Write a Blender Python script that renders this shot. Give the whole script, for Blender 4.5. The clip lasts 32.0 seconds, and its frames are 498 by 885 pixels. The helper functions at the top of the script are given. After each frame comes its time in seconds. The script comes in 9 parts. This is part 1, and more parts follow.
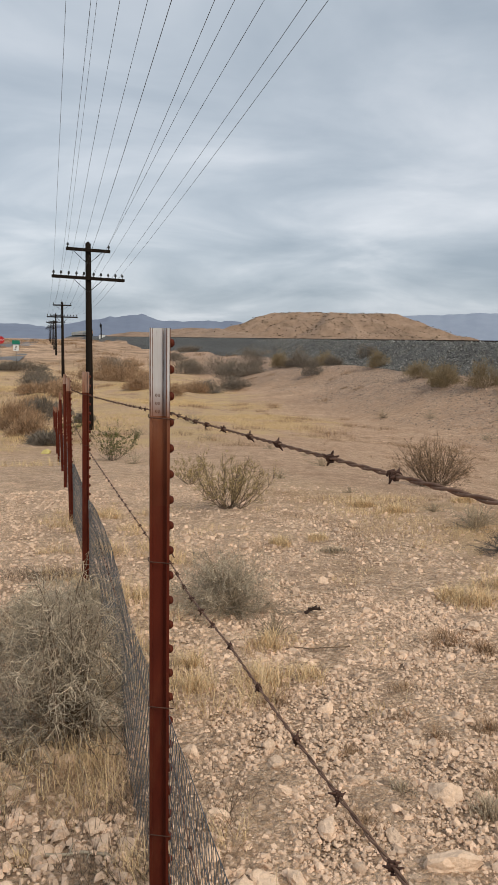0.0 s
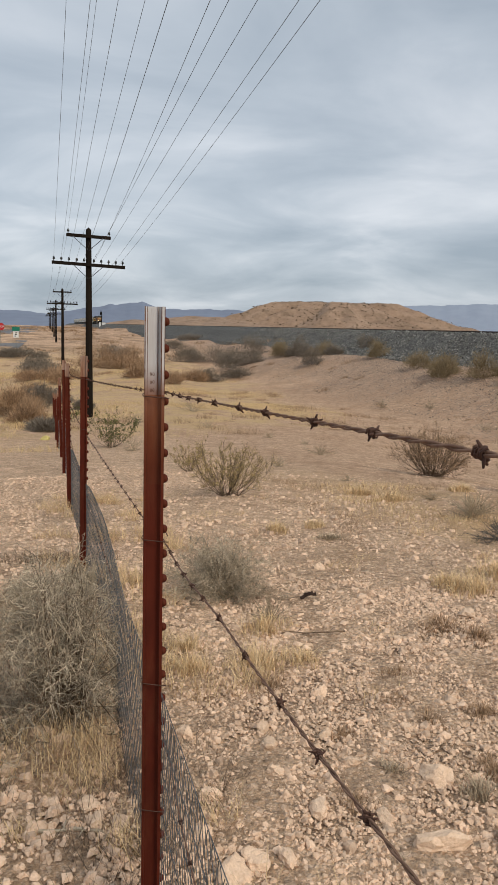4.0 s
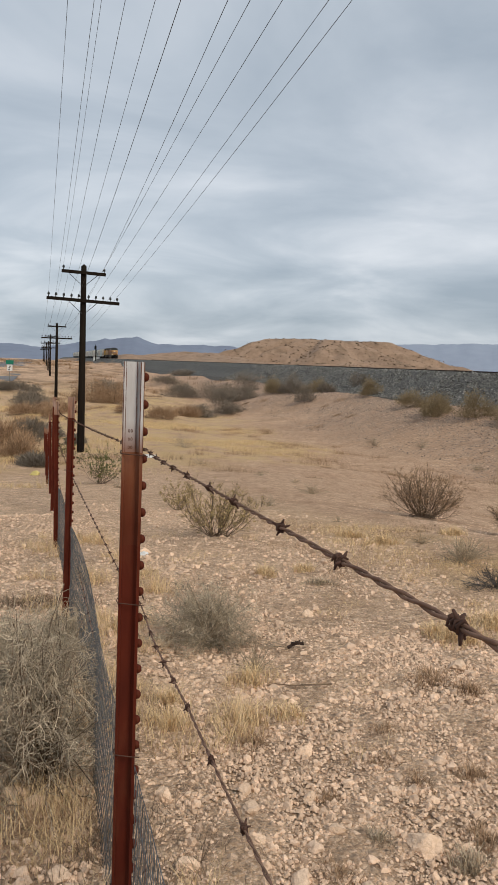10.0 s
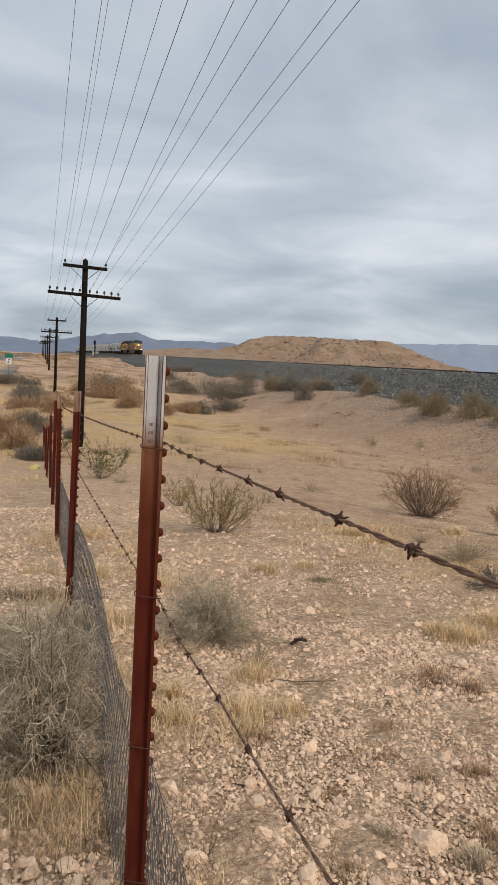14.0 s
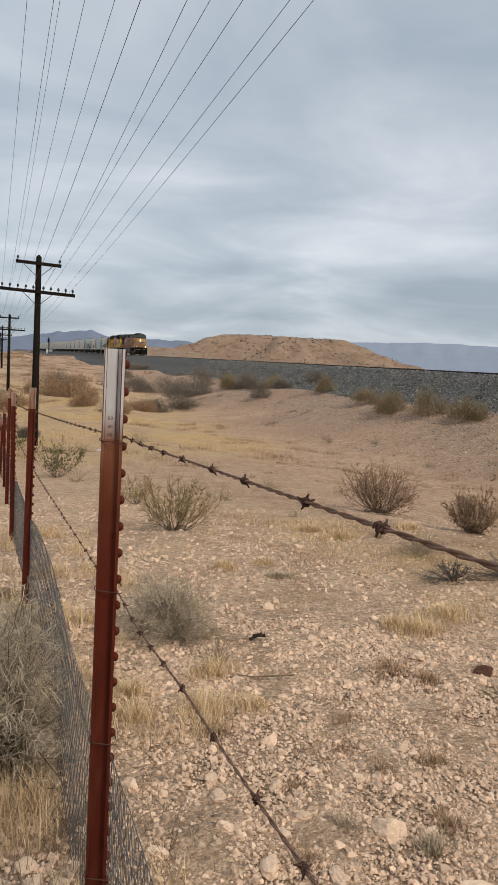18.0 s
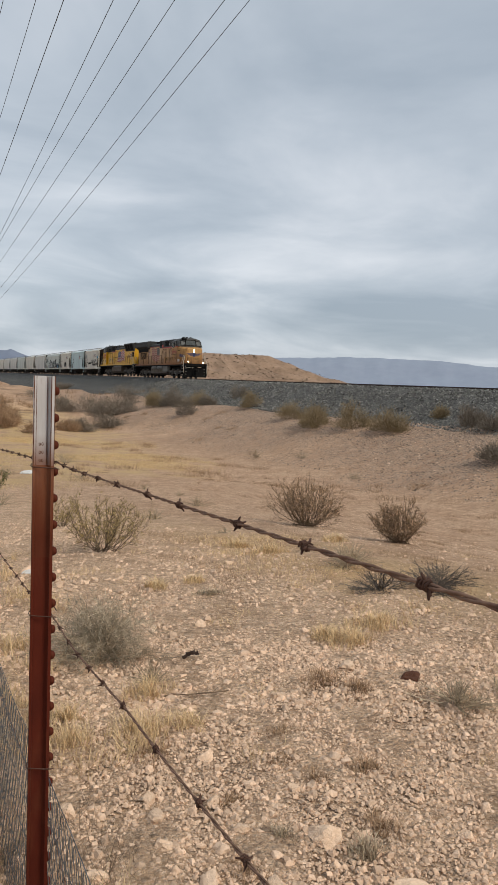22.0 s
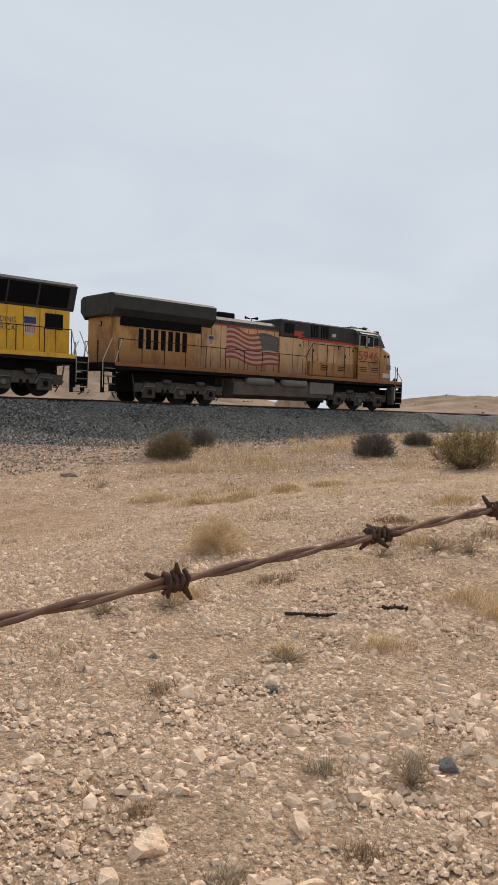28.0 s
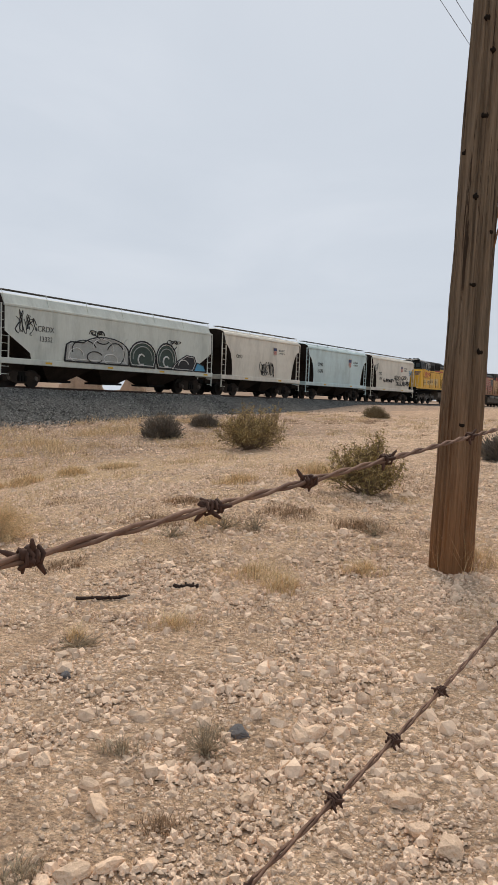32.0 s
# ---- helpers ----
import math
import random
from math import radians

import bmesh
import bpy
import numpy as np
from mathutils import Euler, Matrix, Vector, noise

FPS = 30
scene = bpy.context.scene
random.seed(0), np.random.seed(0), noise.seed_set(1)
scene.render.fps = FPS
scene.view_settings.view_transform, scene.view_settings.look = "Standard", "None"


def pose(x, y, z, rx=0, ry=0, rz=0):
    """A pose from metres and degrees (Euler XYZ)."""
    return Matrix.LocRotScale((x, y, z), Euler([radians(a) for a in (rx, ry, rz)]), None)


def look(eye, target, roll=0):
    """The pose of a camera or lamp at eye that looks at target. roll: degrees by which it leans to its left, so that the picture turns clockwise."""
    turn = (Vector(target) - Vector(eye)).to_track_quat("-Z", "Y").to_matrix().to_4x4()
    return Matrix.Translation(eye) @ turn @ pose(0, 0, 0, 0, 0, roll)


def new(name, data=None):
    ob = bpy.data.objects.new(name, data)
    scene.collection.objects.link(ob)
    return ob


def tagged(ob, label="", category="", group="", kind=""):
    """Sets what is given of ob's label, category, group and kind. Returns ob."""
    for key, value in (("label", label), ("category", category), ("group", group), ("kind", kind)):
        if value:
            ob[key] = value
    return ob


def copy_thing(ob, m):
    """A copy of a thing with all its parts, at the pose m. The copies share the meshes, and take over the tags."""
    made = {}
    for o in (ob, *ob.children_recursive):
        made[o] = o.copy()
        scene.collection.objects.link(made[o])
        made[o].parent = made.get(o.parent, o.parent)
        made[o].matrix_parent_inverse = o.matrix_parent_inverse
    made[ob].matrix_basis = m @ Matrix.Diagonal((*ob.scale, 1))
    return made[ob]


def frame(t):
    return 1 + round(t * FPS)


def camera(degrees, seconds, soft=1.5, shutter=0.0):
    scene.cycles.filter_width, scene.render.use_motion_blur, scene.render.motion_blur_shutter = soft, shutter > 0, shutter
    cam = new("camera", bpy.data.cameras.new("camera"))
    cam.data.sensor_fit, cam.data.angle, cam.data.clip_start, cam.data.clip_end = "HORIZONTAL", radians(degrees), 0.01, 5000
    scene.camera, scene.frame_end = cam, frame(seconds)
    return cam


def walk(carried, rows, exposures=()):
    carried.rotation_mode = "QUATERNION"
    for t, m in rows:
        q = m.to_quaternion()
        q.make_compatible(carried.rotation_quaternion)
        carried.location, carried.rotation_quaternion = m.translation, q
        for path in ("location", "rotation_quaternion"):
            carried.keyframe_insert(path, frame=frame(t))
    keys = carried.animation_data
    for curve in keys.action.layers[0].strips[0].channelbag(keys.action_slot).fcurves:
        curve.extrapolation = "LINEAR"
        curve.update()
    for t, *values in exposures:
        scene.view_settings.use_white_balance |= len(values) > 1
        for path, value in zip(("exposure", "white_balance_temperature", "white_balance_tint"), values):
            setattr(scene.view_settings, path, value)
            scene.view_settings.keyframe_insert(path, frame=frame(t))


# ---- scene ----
def aim(x, y, z, turn, pitch, roll):
    """A camera pose: turn to the left from +y, pitch up, roll as in look()."""
    return pose(x, y, z, 90 + pitch, 0, turn) @ pose(0, 0, 0, 0, 0, roll)


cam = camera(35.72, 32.0, 1.0, 0.0)
EXPOSURES = [(0.0, 0.22, 6500, 10), (23.0, 0.22, 6500, 10), (26.0, 0.42, 6560, 10), (29.0, 0.43, 6650, 11.5), (32.0, 0.43, 6650, 11.5)]
walk(cam, [
    (0.0, aim(-0.0235, 0.024, 1.4405, -12.69, -7.38, 0.97)),
    (0.5, aim(-0.019, 0.028, 1.438, -14.21, -8.00, 1.50)),
    (1.0, aim(-0.0065, 0.009, 1.4155, -15.38, -7.95, 0.39)),
    (1.5, aim(0.001, 0.004, 1.4345, -14.79, -7.78, 1.45)),
    (2.0, aim(-0.0135, 0.025, 1.435, -13.27, -7.74, 2.07)),
    (2.5, aim(-0.021, 0.009, 1.4225, -12.93, -8.19, 1.60)),
    (4.5, aim(-0.0098, 0.018, 1.4191, -12.68, -8.18, 1.55)),
    (5.0, aim(-0.008, 0.029, 1.4117, -12.7, -8.36, 2.07)),
    (5.5, aim(-0.0031, 0.046, 1.4057, -13.26, -9.08, 1.83)),
    (6.0, aim(0.0263, 0.089, 1.4054, -12.93, -9.56, 0.48)),
    (6.5, aim(0.0365, 0.084, 1.4483, -10.7, -9.84, -1.11)),
    (7.0, aim(0.0485, 0.082, 1.4611, -11.09, -9.32, 1.13)),
    (7.5, aim(0.0340, 0.08, 1.4576, -12.01, -8.7, 2.44)),
    (8.0, aim(0.0249, 0.073, 1.4504, -12.14, -9.24, 2.24)),
    (8.5, aim(0.0043, 0.078, 1.4497, -12.41, -8.94, 1.44)),
    (9.0, aim(-0.0092, 0.088, 1.457, -12.69, -7.41, 1.66)),
    (9.5, aim(0.0133, 0.077, 1.4629, -13.51, -5.94, 2.83)),
    (10.0, aim(0.0228, 0.071, 1.4651, -13.22, -5.53, 2.27)),
    (10.5, aim(0.0147, 0.078, 1.4528, -13.1, -6.03, 1.74)),
    (11.0, aim(0.015, 0.099, 1.4495, -13.69, -7.06, 1.5)),
    (11.5, aim(0.0024, 0.091, 1.4523, -14.32, -6.81, 2.26)),
    (12.0, aim(0.000, 0.072, 1.451, -14.68, -6.09, 2.87)),
    (12.5, aim(0.002, 0.079, 1.445, -15.04, -6.09, 3.50)),
    (13.0, aim(-0.024, 0.074, 1.454, -14.54, -6.19, 3.44)),
    (13.5, aim(-0.024, 0.070, 1.460, -13.63, -5.68, 3.56)),
    (15.5, aim(-0.028, 0.088, 1.454, -13.33, -5.95, 1.95)),
    (16.0, aim(-0.032, 0.080, 1.450, -14.09, -6.06, 2.62)),
    (16.5, aim(-0.020, 0.061, 1.451, -15.29, -5.83, 3.15)),
    (17.0, aim(-0.024, 0.051, 1.449, -16.78, -5.40, 4.03)),
    (17.5, aim(-0.033, 0.062, 1.447, -17.09, -5.44, 4.94)),
    (18.0, aim(-0.032, 0.071, 1.449, -16.62, -5.69, 3.17)),
    (18.5, aim(-0.032, 0.078, 1.450, -16.20, -5.52, 2.11)),
    (19.0, aim(-0.027, 0.073, 1.445, -16.15, -5.60, 2.46)),
    (19.5, aim(-0.024, 0.082, 1.447, -16.40, -5.88, 2.81)),
    (20.0, aim(-0.027, 0.089, 1.439, -17.02, -6.31, 3.18)),
    (20.5, aim(-0.031, 0.065, 1.444, -17.71, -6.27, 3.42)),
    (21.0, aim(-0.035, 0.053, 1.449, -19.90, -5.66, 4.01)),
    (21.5, aim(-0.021, 0.030, 1.466, -23.94, -4.65, 2.90)),
    (22.0, aim(-0.055, 0.020, 1.464, -22.01, -4.24, 2.07)),
    (22.5, aim(-0.061, 0.016, 1.454, -19.53, -4.65, 2.54)),
    (23.0, aim(-0.052, 0.024, 1.445, -20.22, -5.43, 3.30)),
    (23.5, aim(-0.031, 0.015, 1.448, -23.65, -5.52, 3.95)),
    (24.0, aim(0.009, -0.003, 1.450, -30.99, -5.28, 3.45)),
    (24.5, aim(0.046, -0.039, 1.444, -43.88, -5.44, 3.00)),
    (25.0, aim(0.043, -0.053, 1.445, -56.29, -3.88, 2.60)),
    (25.5, aim(0.036, 0.025, 1.445, -69.07, -2.40, 1.62)),
    (26.0, aim(0.033, -0.028, 1.454, -81.36, -1.67, 1.85)),
    (26.5, aim(0.024, -0.089, 1.464, -96.10, -1.78, 2.39)),
    (27.0, aim(0.008, -0.072, 1.462, -110.30, -2.00, 2.30)),
    (27.5, aim(-0.006, -0.046, 1.458, -122.60, -2.30, 2.00)),
    (28.0, aim(-0.020, -0.020, 1.453, -130.20, -2.60, 1.70)),
    (28.5, aim(-0.027, -0.006, 1.450, -133.35, -2.96, 1.25)),
    (29.0, aim(-0.016, -0.007, 1.448, -134.07, -3.04, 1.68)),
    (29.5, aim(-0.021, -0.008, 1.452, -135.45, -3.15, 1.49)),
    (30.0, aim(-0.012, -0.012, 1.447, -138.79, -3.32, 1.91)),
    (30.5, aim(-0.007, -0.005, 1.450, -144.65, -3.74, 2.22)),
    (31.0, aim(-0.010, 0.007, 1.452, -147.24, -3.71, 1.65)),
    (31.5, aim(-0.014, 0.014, 1.447, -146.97, -3.79, 1.68)),
    (32.0, aim(-0.018, 0.007, 1.452, -145.93, -3.42, 2.00)),
], exposures=EXPOSURES)

# ---------------------------------------------------------------- world, sun
SUN_ELEVATION, SUN_AZIMUTH = 42.0, 150.0


def node(nt, kind, x=0, **values):
    n = nt.nodes.new(kind)
    for key, value in values.items():
        if key in n.inputs:
            n.inputs[key].default_value = value
        else:
            setattr(n, key, value)
    return n


def make_world():
    w = bpy.data.worlds.new("overcast_sky")
    w.use_nodes = True
    scene.world = w
    nt = w.node_tree
    nt.nodes.clear()
    link = nt.links.new
    sky = nt.nodes.new("ShaderNodeTexSky")
    sky.sky_type, sky.sun_disc = "NISHITA", False
    sky.sun_elevation, sky.sun_rotation = radians(SUN_ELEVATION), radians(SUN_AZIMUTH)
    sky.air_density, sky.dust_density = 1.0, 2.0
    dim = nt.nodes.new("ShaderNodeMix")
    dim.data_type, dim.blend_type = "RGBA", "MULTIPLY"
    dim.inputs["Factor"].default_value = 1.0
    link(sky.outputs[0], dim.inputs["A"])
    dim.inputs["B"].default_value = (0.11, 0.11, 0.11, 1)
    # a cloud layer: the direction is carried onto a flat sheet overhead
    tc = nt.nodes.new("ShaderNodeTexCoord")
    sep = nt.nodes.new("ShaderNodeSeparateXYZ")
    link(tc.outputs["Generated"], sep.inputs[0])
    up = node(nt, "ShaderNodeMath", operation="ADD")
    link(sep.outputs["Z"], up.inputs[0])
    up.inputs[1].default_value = 0.16
    top = node(nt, "ShaderNodeMath", operation="MAXIMUM")
    link(up.outputs[0], top.inputs[0])
    top.inputs[1].default_value = 0.05
    dx, dy = node(nt, "ShaderNodeMath", operation="DIVIDE"), node(nt, "ShaderNodeMath", operation="DIVIDE")
    link(sep.outputs["X"], dx.inputs[0]), link(top.outputs[0], dx.inputs[1])
    link(sep.outputs["Y"], dy.inputs[0]), link(top.outputs[0], dy.inputs[1])
    flat = nt.nodes.new("ShaderNodeCombineXYZ")
    link(dx.outputs[0], flat.inputs[0]), link(dy.outputs[0], flat.inputs[1])
    big = node(nt, "ShaderNodeTexNoise", Scale=1.1, Detail=6.0, Roughness=0.52, Distortion=0.5)
    link(flat.outputs[0], big.inputs["Vector"])
    small = node(nt, "ShaderNodeTexNoise", Scale=0.45, Detail=3.0, Roughness=0.5)
    link(flat.outputs[0], small.inputs["Vector"])
    both = nt.nodes.new("ShaderNodeMix")
    both.data_type = "FLOAT"
    both.inputs[0].default_value = 0.4
    link(big.outputs[0], both.inputs[2]), link(small.outputs[0], both.inputs[3])
    ramp = nt.nodes.new("ShaderNodeValToRGB")
    el = ramp.color_ramp.elements
    el[0].position, el[0].color = 0.37, (0.33, 0.39, 0.455, 1)
    el[1].position, el[1].color = 0.62, (0.70, 0.735, 0.78, 1)
    mid = el.new(0.5)
    mid.color = (0.485, 0.54, 0.60, 1)
    link(both.outputs[0], ramp.inputs[0])
    mix = nt.nodes.new("ShaderNodeMix")
    mix.data_type = "RGBA"
    mix.inputs["Factor"].default_value = 0.88
    link(dim.outputs["Result"], mix.inputs["A"]), link(ramp.outputs[0], mix.inputs["B"])
    # the sheet is brighter on the side of the veiled sun
    toward = nt.nodes.new("ShaderNodeVectorMath")
    toward.operation = "DOT_PRODUCT"
    link(tc.outputs["Generated"], toward.inputs[0])
    toward.inputs[1].default_value = (math.sin(radians(SUN_AZIMUTH)), math.cos(radians(SUN_AZIMUTH)), 0.4)
    gain = nt.nodes.new("ShaderNodeMapRange")
    gain.inputs[1].default_value, gain.inputs[2].default_value = -0.9, 0.9
    gain.inputs[3].default_value, gain.inputs[4].default_value = 0.96, 0.83
    link(toward.outputs["Value"], gain.inputs[0])
    back = nt.nodes.new("ShaderNodeBackground")
    link(gain.outputs[0], back.inputs["Strength"])
    # the cloud sheet is more even on that side
    veil = nt.nodes.new("ShaderNodeMapRange")
    veil.inputs[1].default_value, veil.inputs[2].default_value = -0.5, 0.6
    veil.inputs[3].default_value, veil.inputs[4].default_value = 0.0, 0.8
    link(toward.outputs["Value"], veil.inputs[0])
    even = nt.nodes.new("ShaderNodeMix")
    even.data_type = "RGBA"
    even.inputs["B"].default_value = (0.545, 0.61, 0.69, 1)
    link(veil.outputs[0], even.inputs["Factor"])
    link(mix.outputs["Result"], even.inputs["A"])
    link(even.outputs["Result"], back.inputs["Color"])
    out = nt.nodes.new("ShaderNodeOutputWorld")
    link(back.outputs[0], out.inputs[0])


make_world()
sun = new("sun", bpy.data.lights.new("sun", "SUN"))
sun.data.energy, sun.data.angle, sun.data.color = 2.0, radians(22), (1.0, 0.89, 0.745)
sun_way = Vector((math.sin(radians(SUN_AZIMUTH)) * math.cos(radians(SUN_ELEVATION)), math.cos(radians(SUN_AZIMUTH)) * math.cos(radians(SUN_ELEVATION)), math.sin(radians(SUN_ELEVATION))))
sun.matrix_world = look(sun_way * 200, (0, 0, 0))


# ---------------------------------------------------------------- materials
def material(name, color, color2=None, rough=0.85, metal=0.0, scale=8.0, fine=60.0, bump=0.25, depth=0.01, spec=0.3,
             island=0.0, per_object=0.0, foot=None, stretch=(1, 1, 1), dark=None, dark_amount=0.0, dark_scale=2.0, ramp=(0.35, 0.65), dark_edge=(0.48, 0.68)):
    """A surface with variation at two scales, fine relief, and stains of a second or third colour."""
    m = bpy.data.materials.new(name)
    m.use_nodes = True
    nt = m.node_tree
    link = nt.links.new
    bsdf = nt.nodes["Principled BSDF"]
    bsdf.inputs["Roughness"].default_value = rough
    bsdf.inputs["Metallic"].default_value = metal
    bsdf.inputs["Specular IOR Level"].default_value = spec
    color2 = color2 or tuple(c * 0.7 for c in color)
    tc = nt.nodes.new("ShaderNodeTexCoord")
    mp = nt.nodes.new("ShaderNodeMapping")
    mp.inputs["Scale"].default_value = stretch
    link(tc.outputs["Object"], mp.inputs[0])
    n1 = node(nt, "ShaderNodeTexNoise", Scale=scale, Detail=5.0, Roughness=0.6)
    n2 = node(nt, "ShaderNodeTexNoise", Scale=fine, Detail=3.0, Roughness=0.6)
    link(mp.outputs[0], n1.inputs["Vector"]), link(mp.outputs[0], n2.inputs["Vector"])
    add = node(nt, "ShaderNodeMix", data_type="FLOAT")
    add.inputs[0].default_value = 0.4
    link(n1.outputs[0], add.inputs[2]), link(n2.outputs[0], add.inputs[3])
    r = nt.nodes.new("ShaderNodeMapRange")
    r.inputs[1].default_value, r.inputs[2].default_value = ramp
    link(add.outputs[0], r.inputs[0])
    mix = node(nt, "ShaderNodeMix", data_type="RGBA")
    mix.inputs["A"].default_value, mix.inputs["B"].default_value = (*color, 1), (*color2, 1)
    link(r.outputs[0], mix.inputs["Factor"])
    last = mix.outputs["Result"]
    if dark_amount:
        n3 = node(nt, "ShaderNodeTexNoise", Scale=dark_scale, Detail=6.0, Roughness=0.7)
        link(mp.outputs[0], n3.inputs["Vector"])
        r3 = nt.nodes.new("ShaderNodeMapRange")
        r3.inputs[1].default_value, r3.inputs[2].default_value = dark_edge
        r3.inputs[4].default_value = dark_amount
        link(n3.outputs[0], r3.inputs[0])
        mix3 = node(nt, "ShaderNodeMix", data_type="RGBA")
        link(r3.outputs[0], mix3.inputs["Factor"])
        link(last, mix3.inputs["A"])
        mix3.inputs["B"].default_value = (*(dark or (0.02, 0.02, 0.02)), 1)
        last = mix3.outputs["Result"]
    if foot:
        # a stained foot: its colour and the heights over which it fades out
        tint, h0, h1 = foot
        sz = nt.nodes.new("ShaderNodeSeparateXYZ")
        link(tc.outputs["Object"], sz.inputs[0])
        rise = nt.nodes.new("ShaderNodeMapRange")
        rise.inputs[1].default_value, rise.inputs[2].default_value = h0, h1
        rise.inputs[3].default_value, rise.inputs[4].default_value = 0.85, 0.0
        link(sz.outputs["Z"], rise.inputs[0])
        fm = node(nt, "ShaderNodeMix", data_type="RGBA")
        link(rise.outputs[0], fm.inputs["Factor"])
        link(last, fm.inputs["A"])
        tm = node(nt, "ShaderNodeMix", data_type="RGBA", blend_type="MULTIPLY")
        tm.inputs["Factor"].default_value = 0.8
        link(r.outputs[0], tm.inputs["B"])
        tm.inputs["A"].default_value = (*tint, 1)
        half = node(nt, "ShaderNodeMix", data_type="RGBA")
        half.inputs["Factor"].default_value = 0.55
        half.inputs["A"].default_value = (*tint, 1)
        link(tm.outputs["Result"], half.inputs["B"])
        link(half.outputs["Result"], fm.inputs["B"])
        last = fm.outputs["Result"]
    if island or per_object:
        src = nt.nodes.new("ShaderNodeNewGeometry").outputs["Random Per Island"] if island else nt.nodes.new("ShaderNodeObjectInfo").outputs["Random"]
        amount = island or per_object
        rr = nt.nodes.new("ShaderNodeMapRange")
        rr.inputs[3].default_value, rr.inputs[4].default_value = 1 - amount, 1 + amount
        link(src, rr.inputs[0])
        mul = node(nt, "ShaderNodeMix", data_type="RGBA", blend_type="MULTIPLY")
        mul.inputs["Factor"].default_value = 1.0
        link(last, mul.inputs["A"]), link(rr.outputs[0], mul.inputs["B"])
        last = mul.outputs["Result"]
    link(last, bsdf.inputs["Base Color"])
    if bump:
        b = node(nt, "ShaderNodeBump", Strength=bump, Distance=depth)
        link(add.outputs[0], b.inputs["Height"])
        link(b.outputs[0], bsdf.inputs["Normal"])
    return m


def glow(name, color, strength):
    m = bpy.data.materials.new(name)
    m.use_nodes = True
    b = m.node_tree.nodes["Principled BSDF"]
    b.inputs["Base Color"].default_value = (*color, 1)
    b.inputs["Emission Color"].default_value = (*color, 1)
    b.inputs["Emission Strength"].default_value = strength
    return m


def ground_material():
    """Pale stony desert soil: the soil kind of each place is in the colour attribute (red: gravel, green: dry grass litter, blue: dark shoulder stone)."""
    m = bpy.data.materials.new("desert_soil")
    m.use_nodes = True
    nt = m.node_tree
    link = nt.links.new
    bsdf = nt.nodes["Principled BSDF"]
    bsdf.inputs["Roughness"].default_value = 0.95
    bsdf.inputs["Specular IOR Level"].default_value = 0.15
    tc = nt.nodes.new("ShaderNodeTexCoord")
    P = tc.outputs["Object"]

    def noise_at(scale, detail=4.0, rough=0.6):
        n = node(nt, "ShaderNodeTexNoise", Scale=scale, Detail=detail, Roughness=rough)
        link(P, n.inputs["Vector"])
        return n.outputs[0]

    def ranged(src, a, b, c=0.0, d=1.0):
        r = nt.nodes.new("ShaderNodeMapRange")
        for k, v in enumerate((a, b, c, d)):
            r.inputs[k + 1].default_value = v
        link(src, r.inputs[0])
        return r.outputs[0]

    def mixed(fac, a, b, mode="MIX"):
        x = node(nt, "ShaderNodeMix", data_type="RGBA", blend_type=mode)
        for socket, v in (("Factor", fac), ("A", a), ("B", b)):
            if isinstance(v, tuple):
                x.inputs[socket].default_value = (*v, 1)
            elif isinstance(v, float):
                x.inputs[socket].default_value = v
            else:
                link(v, x.inputs[socket])
        return x.outputs["Result"]

    def cells(scale):
        v = node(nt, "ShaderNodeTexVoronoi", Scale=scale)
        link(P, v.inputs["Vector"])
        return v

    zone = nt.nodes.new("ShaderNodeVertexColor")
    zone.layer_name = "soil"
    zs = nt.nodes.new("ShaderNodeSeparateColor")
    link(zone.outputs[0], zs.inputs[0])
    sand = mixed(ranged(noise_at(0.9, 6), 0.35, 0.65), (0.53, 0.356, 0.236), (0.66, 0.472, 0.328))
    sand = mixed(ranged(noise_at(14, 4), 0.4, 0.7), sand, (0.42, 0.275, 0.18))
    def pebbles(scale):
        """Rounded pebbles set in the soil, one in each cell, of uneven size: colour, cover and height."""
        v = cells(scale)
        own = nt.nodes.new("ShaderNodeSeparateColor")
        link(v.outputs["Color"], own.inputs[0])
        reach = ranged(own.outputs[0], 0.0, 1.0, 0.30, 0.62)
        out = []
        for inner, smooth in ((0.8, "LINEAR"), (0.0, "SMOOTHSTEP")):
            r = nt.nodes.new("ShaderNodeMapRange")
            r.interpolation_type = smooth
            start = node(nt, "ShaderNodeMath", operation="MULTIPLY")
            link(reach, start.inputs[0])
            start.inputs[1].default_value = inner
            link(v.outputs["Distance"], r.inputs[0])
            link(start.outputs[0], r.inputs[1])
            link(reach, r.inputs[2])
            r.inputs[3].default_value, r.inputs[4].default_value = 1.0, 0.0
            out.append(r.outputs[0])
        tone = mixed(own.outputs[1], (0.44, 0.30, 0.20), (0.80, 0.60, 0.435))
        return tone, out[0], out[1]

    (t1, m1, h1), (t2, m2, h2), (t3, m3, h3) = pebbles(24), pebbles(58), pebbles(105)
    gravel = mixed(ranged(noise_at(2.2, 5), 0.42, 0.66), (0.57, 0.386, 0.249), (0.71, 0.495, 0.328))
    gravel = mixed(m3, gravel, t3)
    gravel = mixed(m2, gravel, t2)
    some = node(nt, "ShaderNodeMath", operation="MULTIPLY")
    link(m1, some.inputs[0]), link(ranged(noise_at(1.3, 4), 0.45, 0.55, 0.0, 1.0), some.inputs[1])
    gravel = mixed(some.outputs[0], gravel, t1)
    base = mixed(zs.outputs[0], sand, gravel)
    # scrubby litter over the far plain
    sp = nt.nodes.new("ShaderNodeSeparateXYZ")
    link(P, sp.inputs[0])
